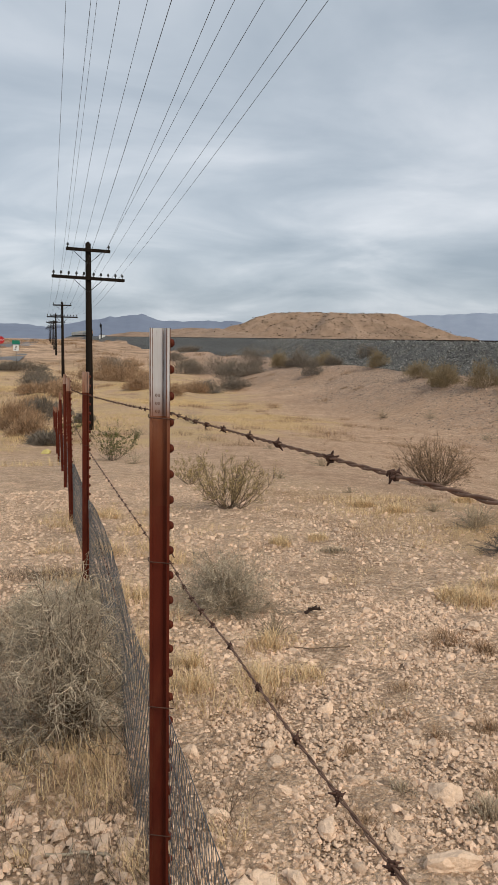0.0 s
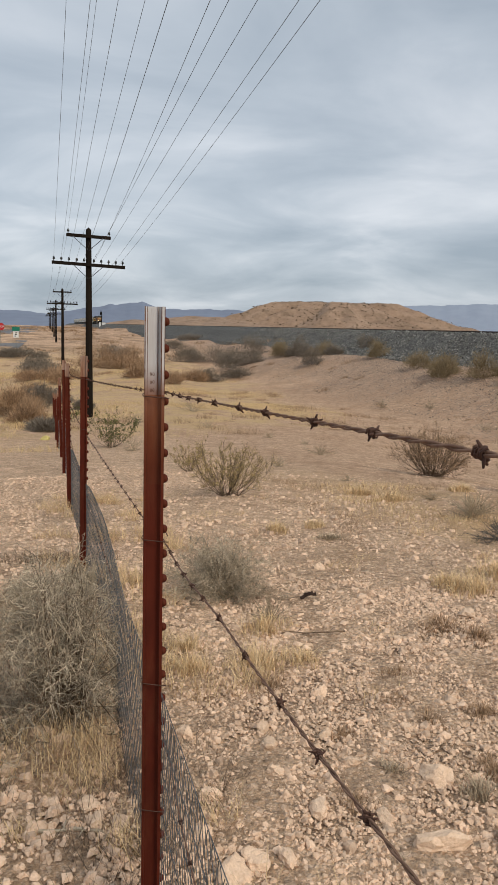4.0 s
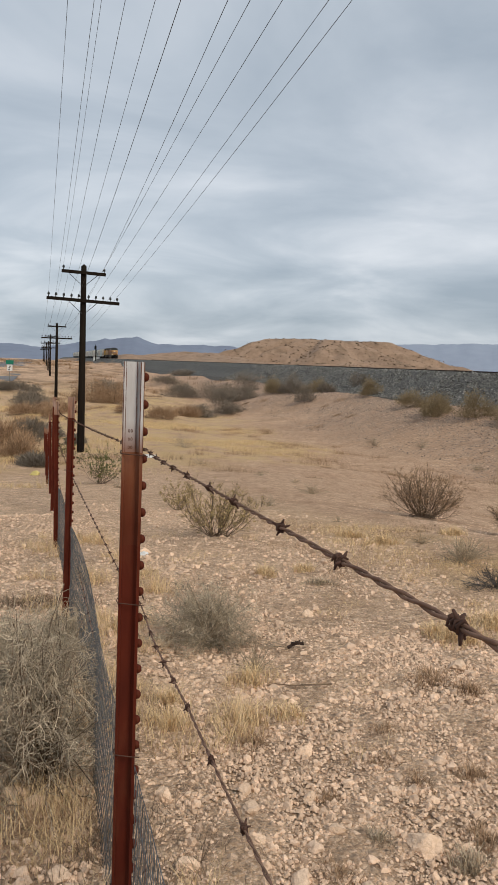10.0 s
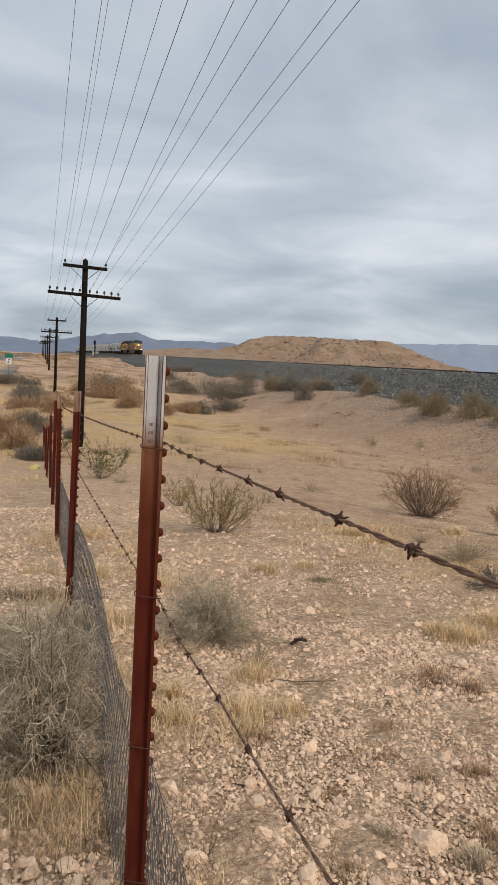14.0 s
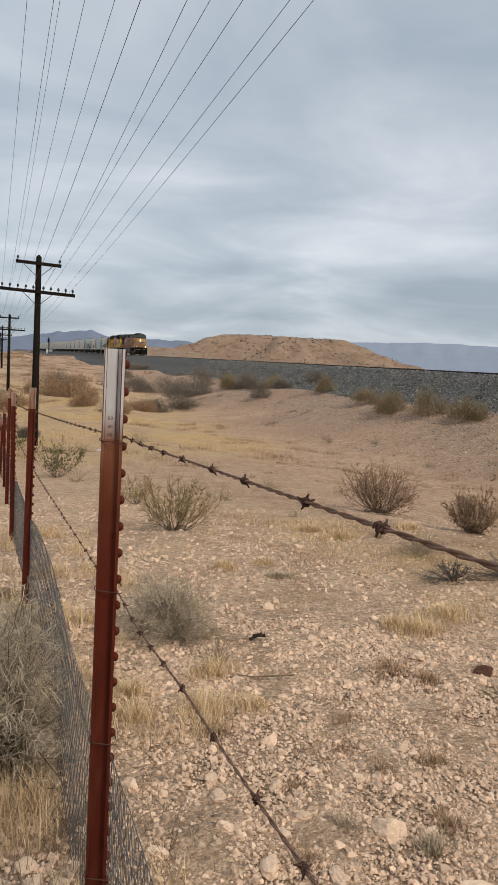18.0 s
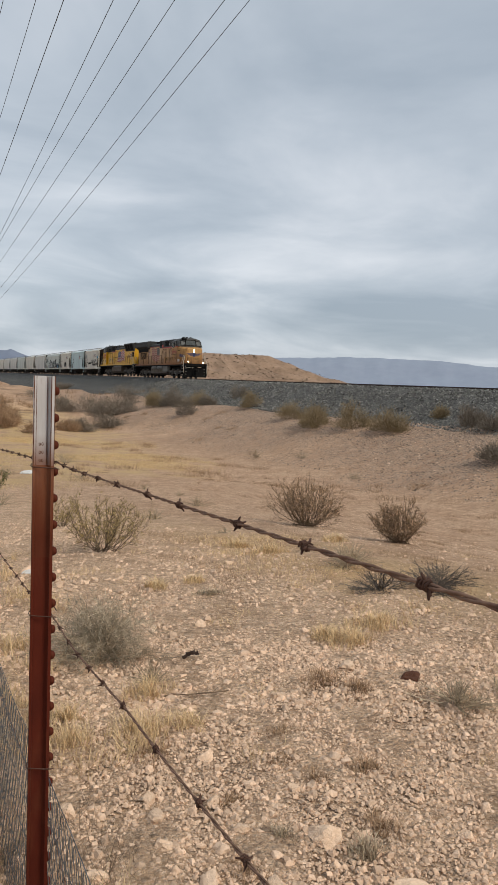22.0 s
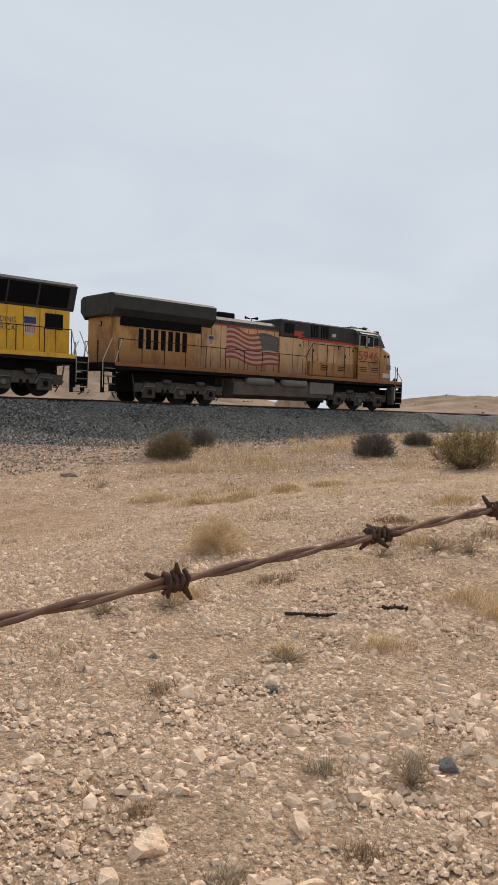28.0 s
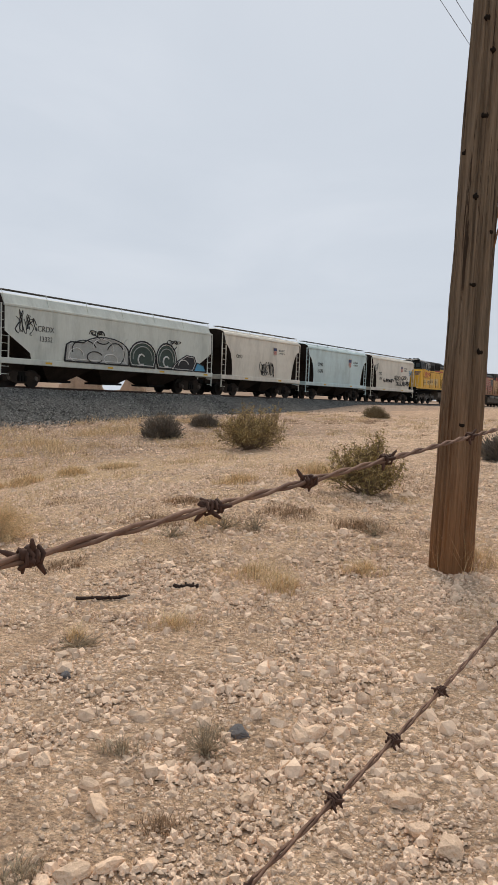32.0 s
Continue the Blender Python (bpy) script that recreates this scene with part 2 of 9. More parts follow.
    far = node(nt, "ShaderNodeMath", operation="MULTIPLY")
    link(ranged(sp.outputs["Y"], 28, 70, 0.0, 0.85), far.inputs[0])
    link(ranged(noise_at(0.16, 8, 0.75), 0.45, 0.6), far.inputs[1])
    base = mixed(far.outputs[0], base, (0.235, 0.16, 0.10))
    broken = mixed(ranged(noise_at(4.0, 8, 0.8), 0.36, 0.66), (0.70, 0.67, 0.64), (1.22, 1.22, 1.22))
    base = mixed(1.0, base, broken, "MULTIPLY")
    grains = mixed(ranged(noise_at(34, 4, 0.75), 0.36, 0.64), (0.72, 0.70, 0.68), (1.26, 1.26, 1.26))
    base = mixed(1.0, base, grains, "MULTIPLY")
    straw = mixed(ranged(noise_at(30, 4), 0.35, 0.65), (0.64, 0.455, 0.235), (0.47, 0.322, 0.172))
    patch = node(nt, "ShaderNodeMath", operation="MULTIPLY")
    link(zs.outputs[1], patch.inputs[0])
    link(ranged(noise_at(0.8, 5), 0.36, 0.58), patch.inputs[1])
    base = mixed(patch.outputs[0], base, straw)
    # the bank: reddish earth with crushed stones lying thicker towards the track
    earth = mixed(ranged(noise_at(1.4, 6, 0.7), 0.38, 0.62), (0.37, 0.228, 0.147), (0.53, 0.358, 0.242))
    earth = mixed(ranged(zs.outputs[2], 0.6, 1.0, 0.0, 0.7), earth, mixed(ranged(noise_at(11, 6, 0.8), 0.4, 0.6), (0.15, 0.125, 0.10), (0.34, 0.29, 0.24)))
    near = node(nt, "ShaderNodeMath", operation="MULTIPLY")
    link(zs.outputs[2], near.inputs[0])
    near.inputs[1].default_value = 2.2
    near.use_clamp = True
    base = mixed(near.outputs[0], base, earth)
    c3 = cells(17)
    lone = nt.nodes.new("ShaderNodeSeparateColor")
    link(c3.outputs["Color"], lone.inputs[0])
    stone = mixed(lone.outputs[1], (0.15, 0.105, 0.078), (0.50, 0.365, 0.265))
    drift = node(nt, "ShaderNodeMath", operation="MULTIPLY")
    link(zs.outputs[2], drift.inputs[0])
    link(ranged(noise_at(0.9, 6, 0.65), 0.3, 0.62, 0.5, 1.6), drift.inputs[1])
    spread = node(nt, "ShaderNodeMath", operation="GREATER_THAN")
    link(drift.outputs[0], spread.inputs[0])
    link(lone.outputs[0], spread.inputs[1])
    base = mixed(spread.outputs[0], base, stone)
    link(base, bsdf.inputs["Base Color"])
    def tallest(a, b, gain):
        g = node(nt, "ShaderNodeMath", operation="MULTIPLY")
        link(b, g.inputs[0])
        g.inputs[1].default_value = gain
        x = node(nt, "ShaderNodeMath", operation="MAXIMUM")
        link(a, x.inputs[0]), link(g.outputs[0], x.inputs[1])
        return x.outputs[0]
    h = node(nt, "ShaderNodeMath", operation="ADD")
    link(tallest(tallest(h1, h2, 0.5), h3, 0.3), h.inputs[0])
    link(ranged(noise_at(40, 6, 0.75), 0.3, 0.7, 0.0, 0.5), h.inputs[1])
    b = node(nt, "ShaderNodeBump", Strength=1.0, Distance=0.022)
    link(h.outputs[0], b.inputs["Height"])
    link(b.outputs[0], bsdf.inputs["Normal"])
    return m


def ballast_material(name, lo, hi, scale):
    m = bpy.data.materials.new(name)
    m.use_nodes = True
    nt = m.node_tree
    link = nt.links.new
    bsdf = nt.nodes["Principled BSDF"]
    bsdf.inputs["Roughness"].default_value = 0.9
    bsdf.inputs["Specular IOR Level"].default_value = 0.2
    tc = nt.nodes.new("ShaderNodeTexCoord")
    v = node(nt, "ShaderNodeTexVoronoi", Scale=scale)
    link(tc.outputs["Object"], v.inputs["Vector"])
    bw = nt.nodes.new("ShaderNodeRGBToBW")
    link(v.outputs["Color"], bw.inputs[0])
    n = node(nt, "ShaderNodeTexNoise", Scale=0.7, Detail=5.0)
    link(tc.outputs["Object"], n.inputs["Vector"])
    mix = node(nt, "ShaderNodeMix", data_type="RGBA")
    mix.inputs["A"].default_value, mix.inputs["B"].default_value = (*lo, 1), (*hi, 1)
    link(bw.outputs[0], mix.inputs["Factor"])
    tint = node(nt, "ShaderNodeMix", data_type="RGBA", blend_type="MULTIPLY")
    tint.inputs["Factor"].default_value = 0.7
    link(mix.outputs["Result"], tint.inputs["A"])
    link(n.outputs[0], tint.inputs["B"])
    gain = node(nt, "ShaderNodeMix", data_type="RGBA", blend_type="MULTIPLY")
    gain.inputs["Factor"].default_value = 1.0
    link(tint.outputs["Result"], gain.inputs["A"])
    gain.inputs["B"].default_value = (1.5, 1.5, 1.5, 1)
    link(gain.outputs["Result"], bsdf.inputs["Base Color"])
    b = node(nt, "ShaderNodeBump", Strength=1.0, Distance=0.05)
    link(v.outputs["Distance"], b.inputs["Height"])
    b.invert = True
    link(b.outputs[0], bsdf.inputs["Normal"])
    return m


SOIL = ground_material()
# bed coloured darker than its stones, for the shade in the gaps
BALLAST = ballast_material("grey_ballast", (0.006, 0.006, 0.0056), (0.20, 0.195, 0.18), 15)
STONE = material("pale_limestone", (0.75, 0.555, 0.405), (0.53, 0.37, 0.255), 0.95, scale=40, fine=170, bump=0.9, depth=0.006, spec=0.1, island=0.26)
PALE_STONE = material("whitish_limestone", (0.84, 0.645, 0.48), (0.64, 0.46, 0.325), 0.95, scale=40, fine=170, bump=0.9, depth=0.006, spec=0.1, island=0.22)
ROCK = material("pale_rock", (0.82, 0.61, 0.44), (0.64, 0.45, 0.31), 0.95, scale=2.2, fine=9, bump=0.5, depth=0.02, spec=0.1, per_object=0.14)
DARK_ROCK = material("dark_grey_rock", (0.125, 0.118, 0.115), (0.18, 0.165, 0.16), 0.85, scale=12, fine=60, bump=0.5)
GREY_STONE = material("crushed_grey_stone", (0.40, 0.30, 0.225), (0.19, 0.138, 0.10), 0.9, scale=9, fine=40, bump=0.4, island=0.75)
BALLAST_STONE = material("grey_ballast_stone", (0.25, 0.244, 0.224), (0.11, 0.108, 0.099), 0.95, scale=9, fine=40, bump=0.2, spec=0.1, island=0.7)
RUST_RED = material("red_brown_post_paint", (0.102, 0.0185, 0.009), (0.06, 0.011, 0.0063), 0.7, spec=0.1, scale=6, fine=40, bump=0.15, depth=0.002, stretch=(1, 1, 0.25), dark=(0.19, 0.075, 0.035), dark_amount=0.35, dark_scale=7)
WHITE_TOP = material("weathered_white_paint", (0.60, 0.60, 0.60), (0.46, 0.44, 0.43), 0.7, scale=14, fine=70, bump=0.2, depth=0.002, stretch=(1, 1, 0.12), dark=(0.17, 0.07, 0.035), dark_amount=0.9, dark_scale=26, dark_edge=(0.60, 0.68), foot=((0.235, 0.088, 0.043), 1.29, 1.352))
RUST_BAND = material("orange_rust_paint", (0.24, 0.088, 0.04), (0.13, 0.038, 0.018), 0.75, spec=0.1, scale=9, fine=50, bump=0.3, depth=0.002, stretch=(1, 1, 0.2), dark=(0.36, 0.22, 0.15), dark_amount=0.3, dark_scale=9, foot=((0.105, 0.022, 0.0105), 1.13, 1.27))
WORN_TOP = material("rusted_faded_paint", (0.33, 0.19, 0.12), (0.17, 0.06, 0.03), 0.75, scale=9, fine=50, bump=0.3, depth=0.002, stretch=(1, 1, 0.2), dark=(0.42, 0.36, 0.32), dark_amount=0.7, dark_scale=8)
RUST_BARE = material("bare_dark_rust", (0.16, 0.065, 0.032), (0.09, 0.035, 0.018), 0.85, scale=60, fine=240, bump=0.4, depth=0.001)
BARB_RUST = material("dark_rusted_barb", (0.10, 0.05, 0.034), (0.055, 0.028, 0.02), 0.85, scale=60, fine=240, bump=0.3, depth=0.001)
WIRE_RUST = material("rusted_wire", (0.27, 0.16, 0.108), (0.12, 0.064, 0.045), 0.85, 0.1, scale=40, fine=200, bump=0.4, depth=0.001)
GALV = material("dull_galvanised_wire", (0.14, 0.145, 0.15), (0.07, 0.072, 0.075), 0.6, 0.4, scale=20, fine=80, bump=0)
WOOD_POLE = material("weathered_pole_wood", (0.10, 0.072, 0.05), (0.25, 0.188, 0.13), 0.95, scale=40, fine=150, bump=1.0, depth=0.02, stretch=(1, 1, 0.03), spec=0.1, dark=(0.03, 0.02, 0.014), dark_amount=0.9, dark_scale=34, ramp=(0.36, 0.64), dark_edge=(0.575, 0.615), foot=((0.30, 0.14, 0.06), 0.0, 1.5))
POLE_FAR = material("dark_creosoted_wood", (0.020, 0.015, 0.011), (0.010, 0.0075, 0.006), 0.95, spec=0.08, scale=4, fine=30, bump=0.5, depth=0.01, stretch=(1, 1, 0.08))
LINE_WIRE = material("dark_line_wire", (0.06, 0.06, 0.065), (0.04, 0.04, 0.04), 0.6, 0.5, bump=0)
GLASS_DARK = material("dark_insulator_glass", (0.02, 0.025, 0.025), (0.03, 0.03, 0.03), 0.25, bump=0, spec=0.5)
RAIL = material("rusty_rail_steel", (0.06, 0.036, 0.027), (0.035, 0.024, 0.019), 0.6, 0.6, scale=6, fine=40, bump=0.1)
TIE = material("weathered_tie_wood", (0.11, 0.07, 0.05), (0.055, 0.038, 0.03), 0.9, scale=3, fine=30, bump=0.6, stretch=(0.1, 1, 1))
STRAW = material("dry_straw_blades", (0.72, 0.53, 0.305), (0.55, 0.395, 0.22), 0.9, scale=3, fine=20, bump=0, island=0.3)
GOLD_GRASS = material("golden_dry_grass", (0.70, 0.52, 0.275), (0.56, 0.41, 0.21), 0.9, scale=3, fine=20, bump=0, island=0.25)
GREY_TWIG = material("bleached_grey_twigs", (0.52, 0.44, 0.325), (0.24, 0.19, 0.13), 0.9, scale=5, fine=30, bump=0, island=0.5)
PALE_BRUSH = material("pale_brown_brush", (0.47, 0.375, 0.26), (0.32, 0.25, 0.165), 0.9, scale=5, fine=30, bump=0, island=0.4)
RED_BRUSH = material("reddish_brown_brush", (0.40, 0.265, 0.16), (0.28, 0.18, 0.105), 0.9, scale=5, fine=30, bump=0, island=0.4)
BROWN_TWIG = material("dry_brown_twigs", (0.22, 0.153, 0.097), (0.12, 0.082, 0.056), 0.9, scale=5, fine=30, bump=0, island=0.35)
DARK_TWIG = material("dark_grey_twigs", (0.145, 0.12, 0.10), (0.085, 0.07, 0.06), 0.9, scale=5, fine=30, bump=0, island=0.35)
SAGE_LEAF = material("tan_olive_scrub", (0.29, 0.222, 0.128), (0.19, 0.145, 0.082), 0.9, scale=5, fine=20, bump=0, island=0.2)
GREEN_LEAF = material("dull_green_creosote_leaves", (0.135, 0.14, 0.042), (0.08, 0.085, 0.028), 0.8, scale=5, fine=20, bump=0, island=0.4)
YELLOW_LEAF = material("yellowish_creosote_leaves", (0.42, 0.31, 0.125), (0.28, 0.205, 0.085), 0.8, scale=5, fine=20, bump=0, island=0.4)
MOUND = material("pinkish_heaped_soil", (0.46, 0.32, 0.22), (0.34, 0.225, 0.15), 0.95, scale=2.5, fine=14, bump=0.9, depth=0.15)
HILL = material("tan_mesa_soil", (0.345, 0.24, 0.165), (0.235, 0.157, 0.107), 0.95, scale=0.03, fine=0.3, bump=0.5, depth=1.5, dark=(0.145, 0.098, 0.063), dark_amount=0.8, dark_scale=0.07)
# distance haze is put into the rock colour: bluish, and paler farther off
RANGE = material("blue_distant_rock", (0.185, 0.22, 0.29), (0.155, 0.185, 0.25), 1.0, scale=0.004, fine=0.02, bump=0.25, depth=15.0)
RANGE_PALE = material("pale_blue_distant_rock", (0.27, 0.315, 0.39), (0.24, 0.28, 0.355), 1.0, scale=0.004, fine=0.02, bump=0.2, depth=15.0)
BRUSH_GREY = material("grey_brown_scrub_leaves", (0.23, 0.195, 0.153), (0.14, 0.117, 0.093), 0.9, scale=5, fine=20, bump=0, island=0.2)
TIE_OLD = material("old_brown_railway_tie", (0.10, 0.05, 0.028), (0.055, 0.03, 0.02), 0.9, scale=3, fine=24, bump=0.8, depth=0.012, stretch=(0.12, 1, 1))
ASPHALT = material("faded_asphalt", (0.16, 0.16, 0.165), (0.12, 0.12, 0.125), 0.9, scale=0.3, fine=4, bump=0.1)
SIGN_RED = material("red_sign_paint", (0.45, 0.02, 0.025), (0.38, 0.02, 0.02), 0.5, bump=0)
SIGN_GREEN = material("green_sign_paint", (0.01, 0.17, 0.11), (0.01, 0.14, 0.09), 0.5, bump=0)
SIGN_WHITE = material("white_sign_paint", (0.7, 0.7, 0.68), (0.6, 0.6, 0.58), 0.5, bump=0)
BAG_YELLOW = material("pale_yellow_plastic", (0.65, 0.55, 0.2), (0.55, 0.45, 0.15), 0.4, bump=0.2)
CHAR = material("charred_dark_wood", (0.05, 0.03, 0.022), (0.03, 0.02, 0.015), 0.95, scale=9, fine=50, bump=0.6)
RED_ROCK = material("dark_reddish_stone", (0.14, 0.06, 0.035), (0.08, 0.04, 0.028), 0.9, scale=12, fine=60, bump=0.6)


# ---------------------------------------------------------------- mesh tools
class Geo:
    """Collects vertices and faces of one mesh."""

    def __init__(self):
        self.v, self.f, self.m = [], [], []

    def add(self, verts, faces, mat=0):
        n = len(self.v)
        self.v.extend(tuple(p) for p in verts)
        self.f.extend(tuple(i + n for i in face) for face in faces)
        self.m.extend([mat] * len(faces))
        return self

    def box(self, x0, x1, y0, y1, z0, z1, bevel=0.0, mat=0):
        b = min(bevel, (x1 - x0) / 2.2, (y1 - y0) / 2.2, (z1 - z0) / 2.2)
        if b <= 0:
            v = [(x, y, z) for x in (x0, x1) for y in (y0, y1) for z in (z0, z1)]
            f = [(0, 1, 3, 2), (4, 6, 7, 5), (0, 4, 5, 1), (2, 3, 7, 6), (0, 2, 6, 4), (1, 5, 7, 3)]
            return self.add(v, f, mat)
        v, f = [], []
        idx = {}
        for sx in (0, 1):
            for sy in (0, 1):
                for sz in (0, 1):
                    cx, cy, cz = (x0, x1)[sx], (y0, y1)[sy], (z0, z1)[sz]
                    ix, iy, iz = cx + b * (1 - 2 * sx), cy + b * (1 - 2 * sy), cz + b * (1 - 2 * sz)
                    for axis, p in enumerate(((cx, iy, iz), (ix, cy, iz), (ix, iy, cz))):
                        idx[sx, sy, sz, axis] = len(v)
                        v.append(p)
        for axis in range(3):
            o = [a for a in range(3) if a != axis]
            for side in (0, 1):
                loop = []
                for a, c in ((0, 0), (1, 0), (1, 1), (0, 1)):
                    s = [0, 0, 0]
                    s[axis], s[o[0]], s[o[1]] = side, a, c
                    loop.append(idx[(*s, axis)])
                f.append(tuple(loop))
        for axis in range(3):
            o = [a for a in range(3) if a != axis]
            for a in (0, 1):
                for c in (0, 1):
                    s0, s1 = [0, 0, 0], [0, 0, 0]
                    s0[o[0]] = s1[o[0]] = a
                    s0[o[1]] = s1[o[1]] = c
                    s1[axis] = 1
                    f.append((idx[(*s0, o[0])], idx[(*s1, o[0])], idx[(*s1, o[1])], idx[(*s0, o[1])]))
        for s in ((a, c, d) for a in (0, 1) for c in (0, 1) for d in (0, 1)):
            f.append(tuple(idx[(*s, k)] for k in range(3)))
        return self.add(v, f, mat)

    def tube(self, points, radii, n=6, caps=True, mat=0):
        pts = [Vector(p) for p in points]
        if not hasattr(radii, "__len__"):
            radii = [radii] * len(pts)
        v, f = [], []
        ref = None
        for i, p in enumerate(pts):
            d = (pts[min(i + 1, len(pts) - 1)] - pts[max(i - 1, 0)]).normalized()
            if ref is None:
                ref = d.orthogonal().normalized()
            ref = (ref - d * ref.dot(d)).normalized()
            side = d.cross(ref)
            for k in range(n):
                a = 2 * math.pi * k / n
                v.append(p + (ref * math.cos(a) + side * math.sin(a)) * radii[i])
        for i in range(len(pts) - 1):
            for k in range(n):
                j = (k + 1) % n
                f.append((i * n + k, i * n + j, (i + 1) * n + j, (i + 1) * n + k))
        if caps:
            f.append(tuple(range(n - 1, -1, -1)))
            f.append(tuple((len(pts) - 1) * n + k for k in range(n)))
        return self.add(v, f, mat)

    def prism(self, outline, axis, a, b, mat=0):
        """A closed outline of 2D points, pushed along an axis from a to b."""
        def put(p, t):
            return {"x": (t, p[0], p[1]), "y": (p[0], t, p[1]), "z": (p[0], p[1], t)}[axis]
        n = len(outline)
        v = [put(p, a) for p in outline] + [put(p, b) for p in outline]
        f = [tuple(range(n - 1, -1, -1)), tuple(range(n, 2 * n))]
        f += [(k, (k + 1) % n, n + (k + 1) % n, n + k) for k in range(n)]
        return self.add(v, f, mat)

    def mesh(self, name, mats, smooth=False):
        me = bpy.data.meshes.new(name)
        me.from_pydata(self.v, [], self.f)
        for m in (mats if isinstance(mats, (list, tuple)) else [mats]):
            me.materials.append(m)
        if any(self.m):
            me.polygons.foreach_set("material_index", self.m)
        if smooth:
            me.polygons.foreach_set("use_smooth", [True] * len(self.f))
        bm = bmesh.new()
        bm.from_mesh(me)
        bmesh.ops.recalc_face_normals(bm, faces=bm.faces)
        bm.to_mesh(me)
        bm.free()
        return me


def part(name, geo, mats, parent, label="", smooth=False):
    """Links a mesh as one part under a thing or part."""
    ob = new(name, geo if isinstance(geo, bpy.types.Mesh) else geo.mesh(name, mats, smooth))
    ob.parent = parent
    if label:
        ob["label"] = label
    return ob


def thing(name, label, category, group="", kind="", at=None):
    ob = new(name)
    ob.empty_display_size = 0.2
    tagged(ob, label, category, group, kind)
    if at is not None:
        ob.matrix_basis = at
    return ob


def raw_mesh(name, verts, tris, mat, per=3):
    """A mesh from arrays, all faces with the same number of corners."""
    verts, tris = np.asarray(verts, np.float32), np.asarray(tris, np.int32)
    me = bpy.data.meshes.new(name)
    me.vertices.add(len(verts))
    me.vertices.foreach_set("co", verts.ravel())
    me.loops.add(tris.size)
    me.loops.foreach_set("vertex_index", tris.ravel())
    me.polygons.add(len(tris))
    me.polygons.foreach_set("loop_start", np.arange(0, tris.size, per, dtype=np.int32))
    me.polygons.foreach_set("loop_total", np.full(len(tris), per, np.int32))
    me.materials.append(mat)
    me.update(calc_edges=True)
    me.polygons.foreach_set("use_smooth", [False] * len(tris))
    return me


# ---------------------------------------------------------------- the lie of the land
BENCH = ((-400, 1.4), (-60, 1.2), (-25, 1.0), (-10, 0.62), (-5, 0.4), (-1.8, 0.13), (0, 0.08), (2, -0.02), (5, -0.13), (9, -0.45), (13, -0.8),
         (20, -1.4), (28, -1.9), (45, -2.2), (68, -2.05), (110, -0.8), (200, 0.2), (400, 1.0), (1000, 1.2))
WASH = ((-400, 1.3), (-60, 1.1), (-25, 0.75), (-15, 0.45), (-10, 0.1), (-5, -0.45), (0, -1.0), (5, -1.4), (10, -1.7), (20, -2.1), (45, -2.5),
        (70, -2.4), (110, -1.2), (200, 0.0), (400, 0.9), (1000, 1.2))
TRACK_X, TRACK_LEAN, RAIL_Z, GRADE = 30.78, -0.033, 1.656, 0.004


def step(a, b, v):
    u = np.clip((v - a) / (b - a), 0, 1)
    return u * u * (3 - 2 * u)


def along(y, table):
    xs, zs = [p[0] for p in table], [p[1] for p in table]
    return sum(np.interp(y + o * (1 + np.abs(y) * 0.15), xs, zs) for o in (-1.5, -0.75, 0, 0.75, 1.5)) / 5


def lie(x, y):
    """Height of the ground without its small unevenness."""
    x, y = np.asarray(x, float), np.asarray(y, float)
    bench, wash = along(y, BENCH), along(y, WASH)
    z = bench + (wash - bench) * step(3.6, 12.5, x)
    beside = x - TRACK_LEAN * np.clip(y, -80, 300)
    z = z + (np.maximum(-0.35, wash) - wash) * step(14.5, 23.8, beside)
    z = z + 0.45 * step(22.5, 26.4, beside) * step(-22, -9, y)
    # a shallow ditch before the southern bank
    z = z - 0.6 * step(16, 23.5, beside) * step(9, 16, -y) * (1 - step(45, 62, -y))
    return z + (0.6 - z) * step(36.5, 46, beside)


def uneven(x, y):
    x, y = np.asarray(x, float), np.asarray(y, float)
    a = 0.018 * np.sin(x * 2.3 + 1.1 * np.sin(y * 1.7)) * np.sin(y * 2.9 + 0.7)
    b = 0.05 * np.sin(x * 0.61 + 2) * np.sin(y * 0.53 + 1.3) * step(1.5, 8, np.hypot(x, y))
    c = 0.6 * np.sin(x * 0.021 + 0.6) * np.sin(y * 0.027) * step(60, 260, np.hypot(x, y))
    d = 0.3 * np.sin(x * 0.42 + 1.5 * np.sin(y * 0.11)) * np.sin(y * 0.23 + np.sin(x * 0.3)) * step(30, 60, y) * (1 - step(20, 24, x)) * step(-30, -18, x)
    return a + b + c + d


def bench_edge(y):
    """Where the stony bench ends and the sand of the wash begins."""
    return np.interp(y, (-10, -3, 0, 2.5, 5, 12, 20), (9.0, 8.5, 7.0, 4.6, 3.4, 2.5, 2.2))


def ground_z(x, y):
    return float(lie(x, y) + uneven(x, y))


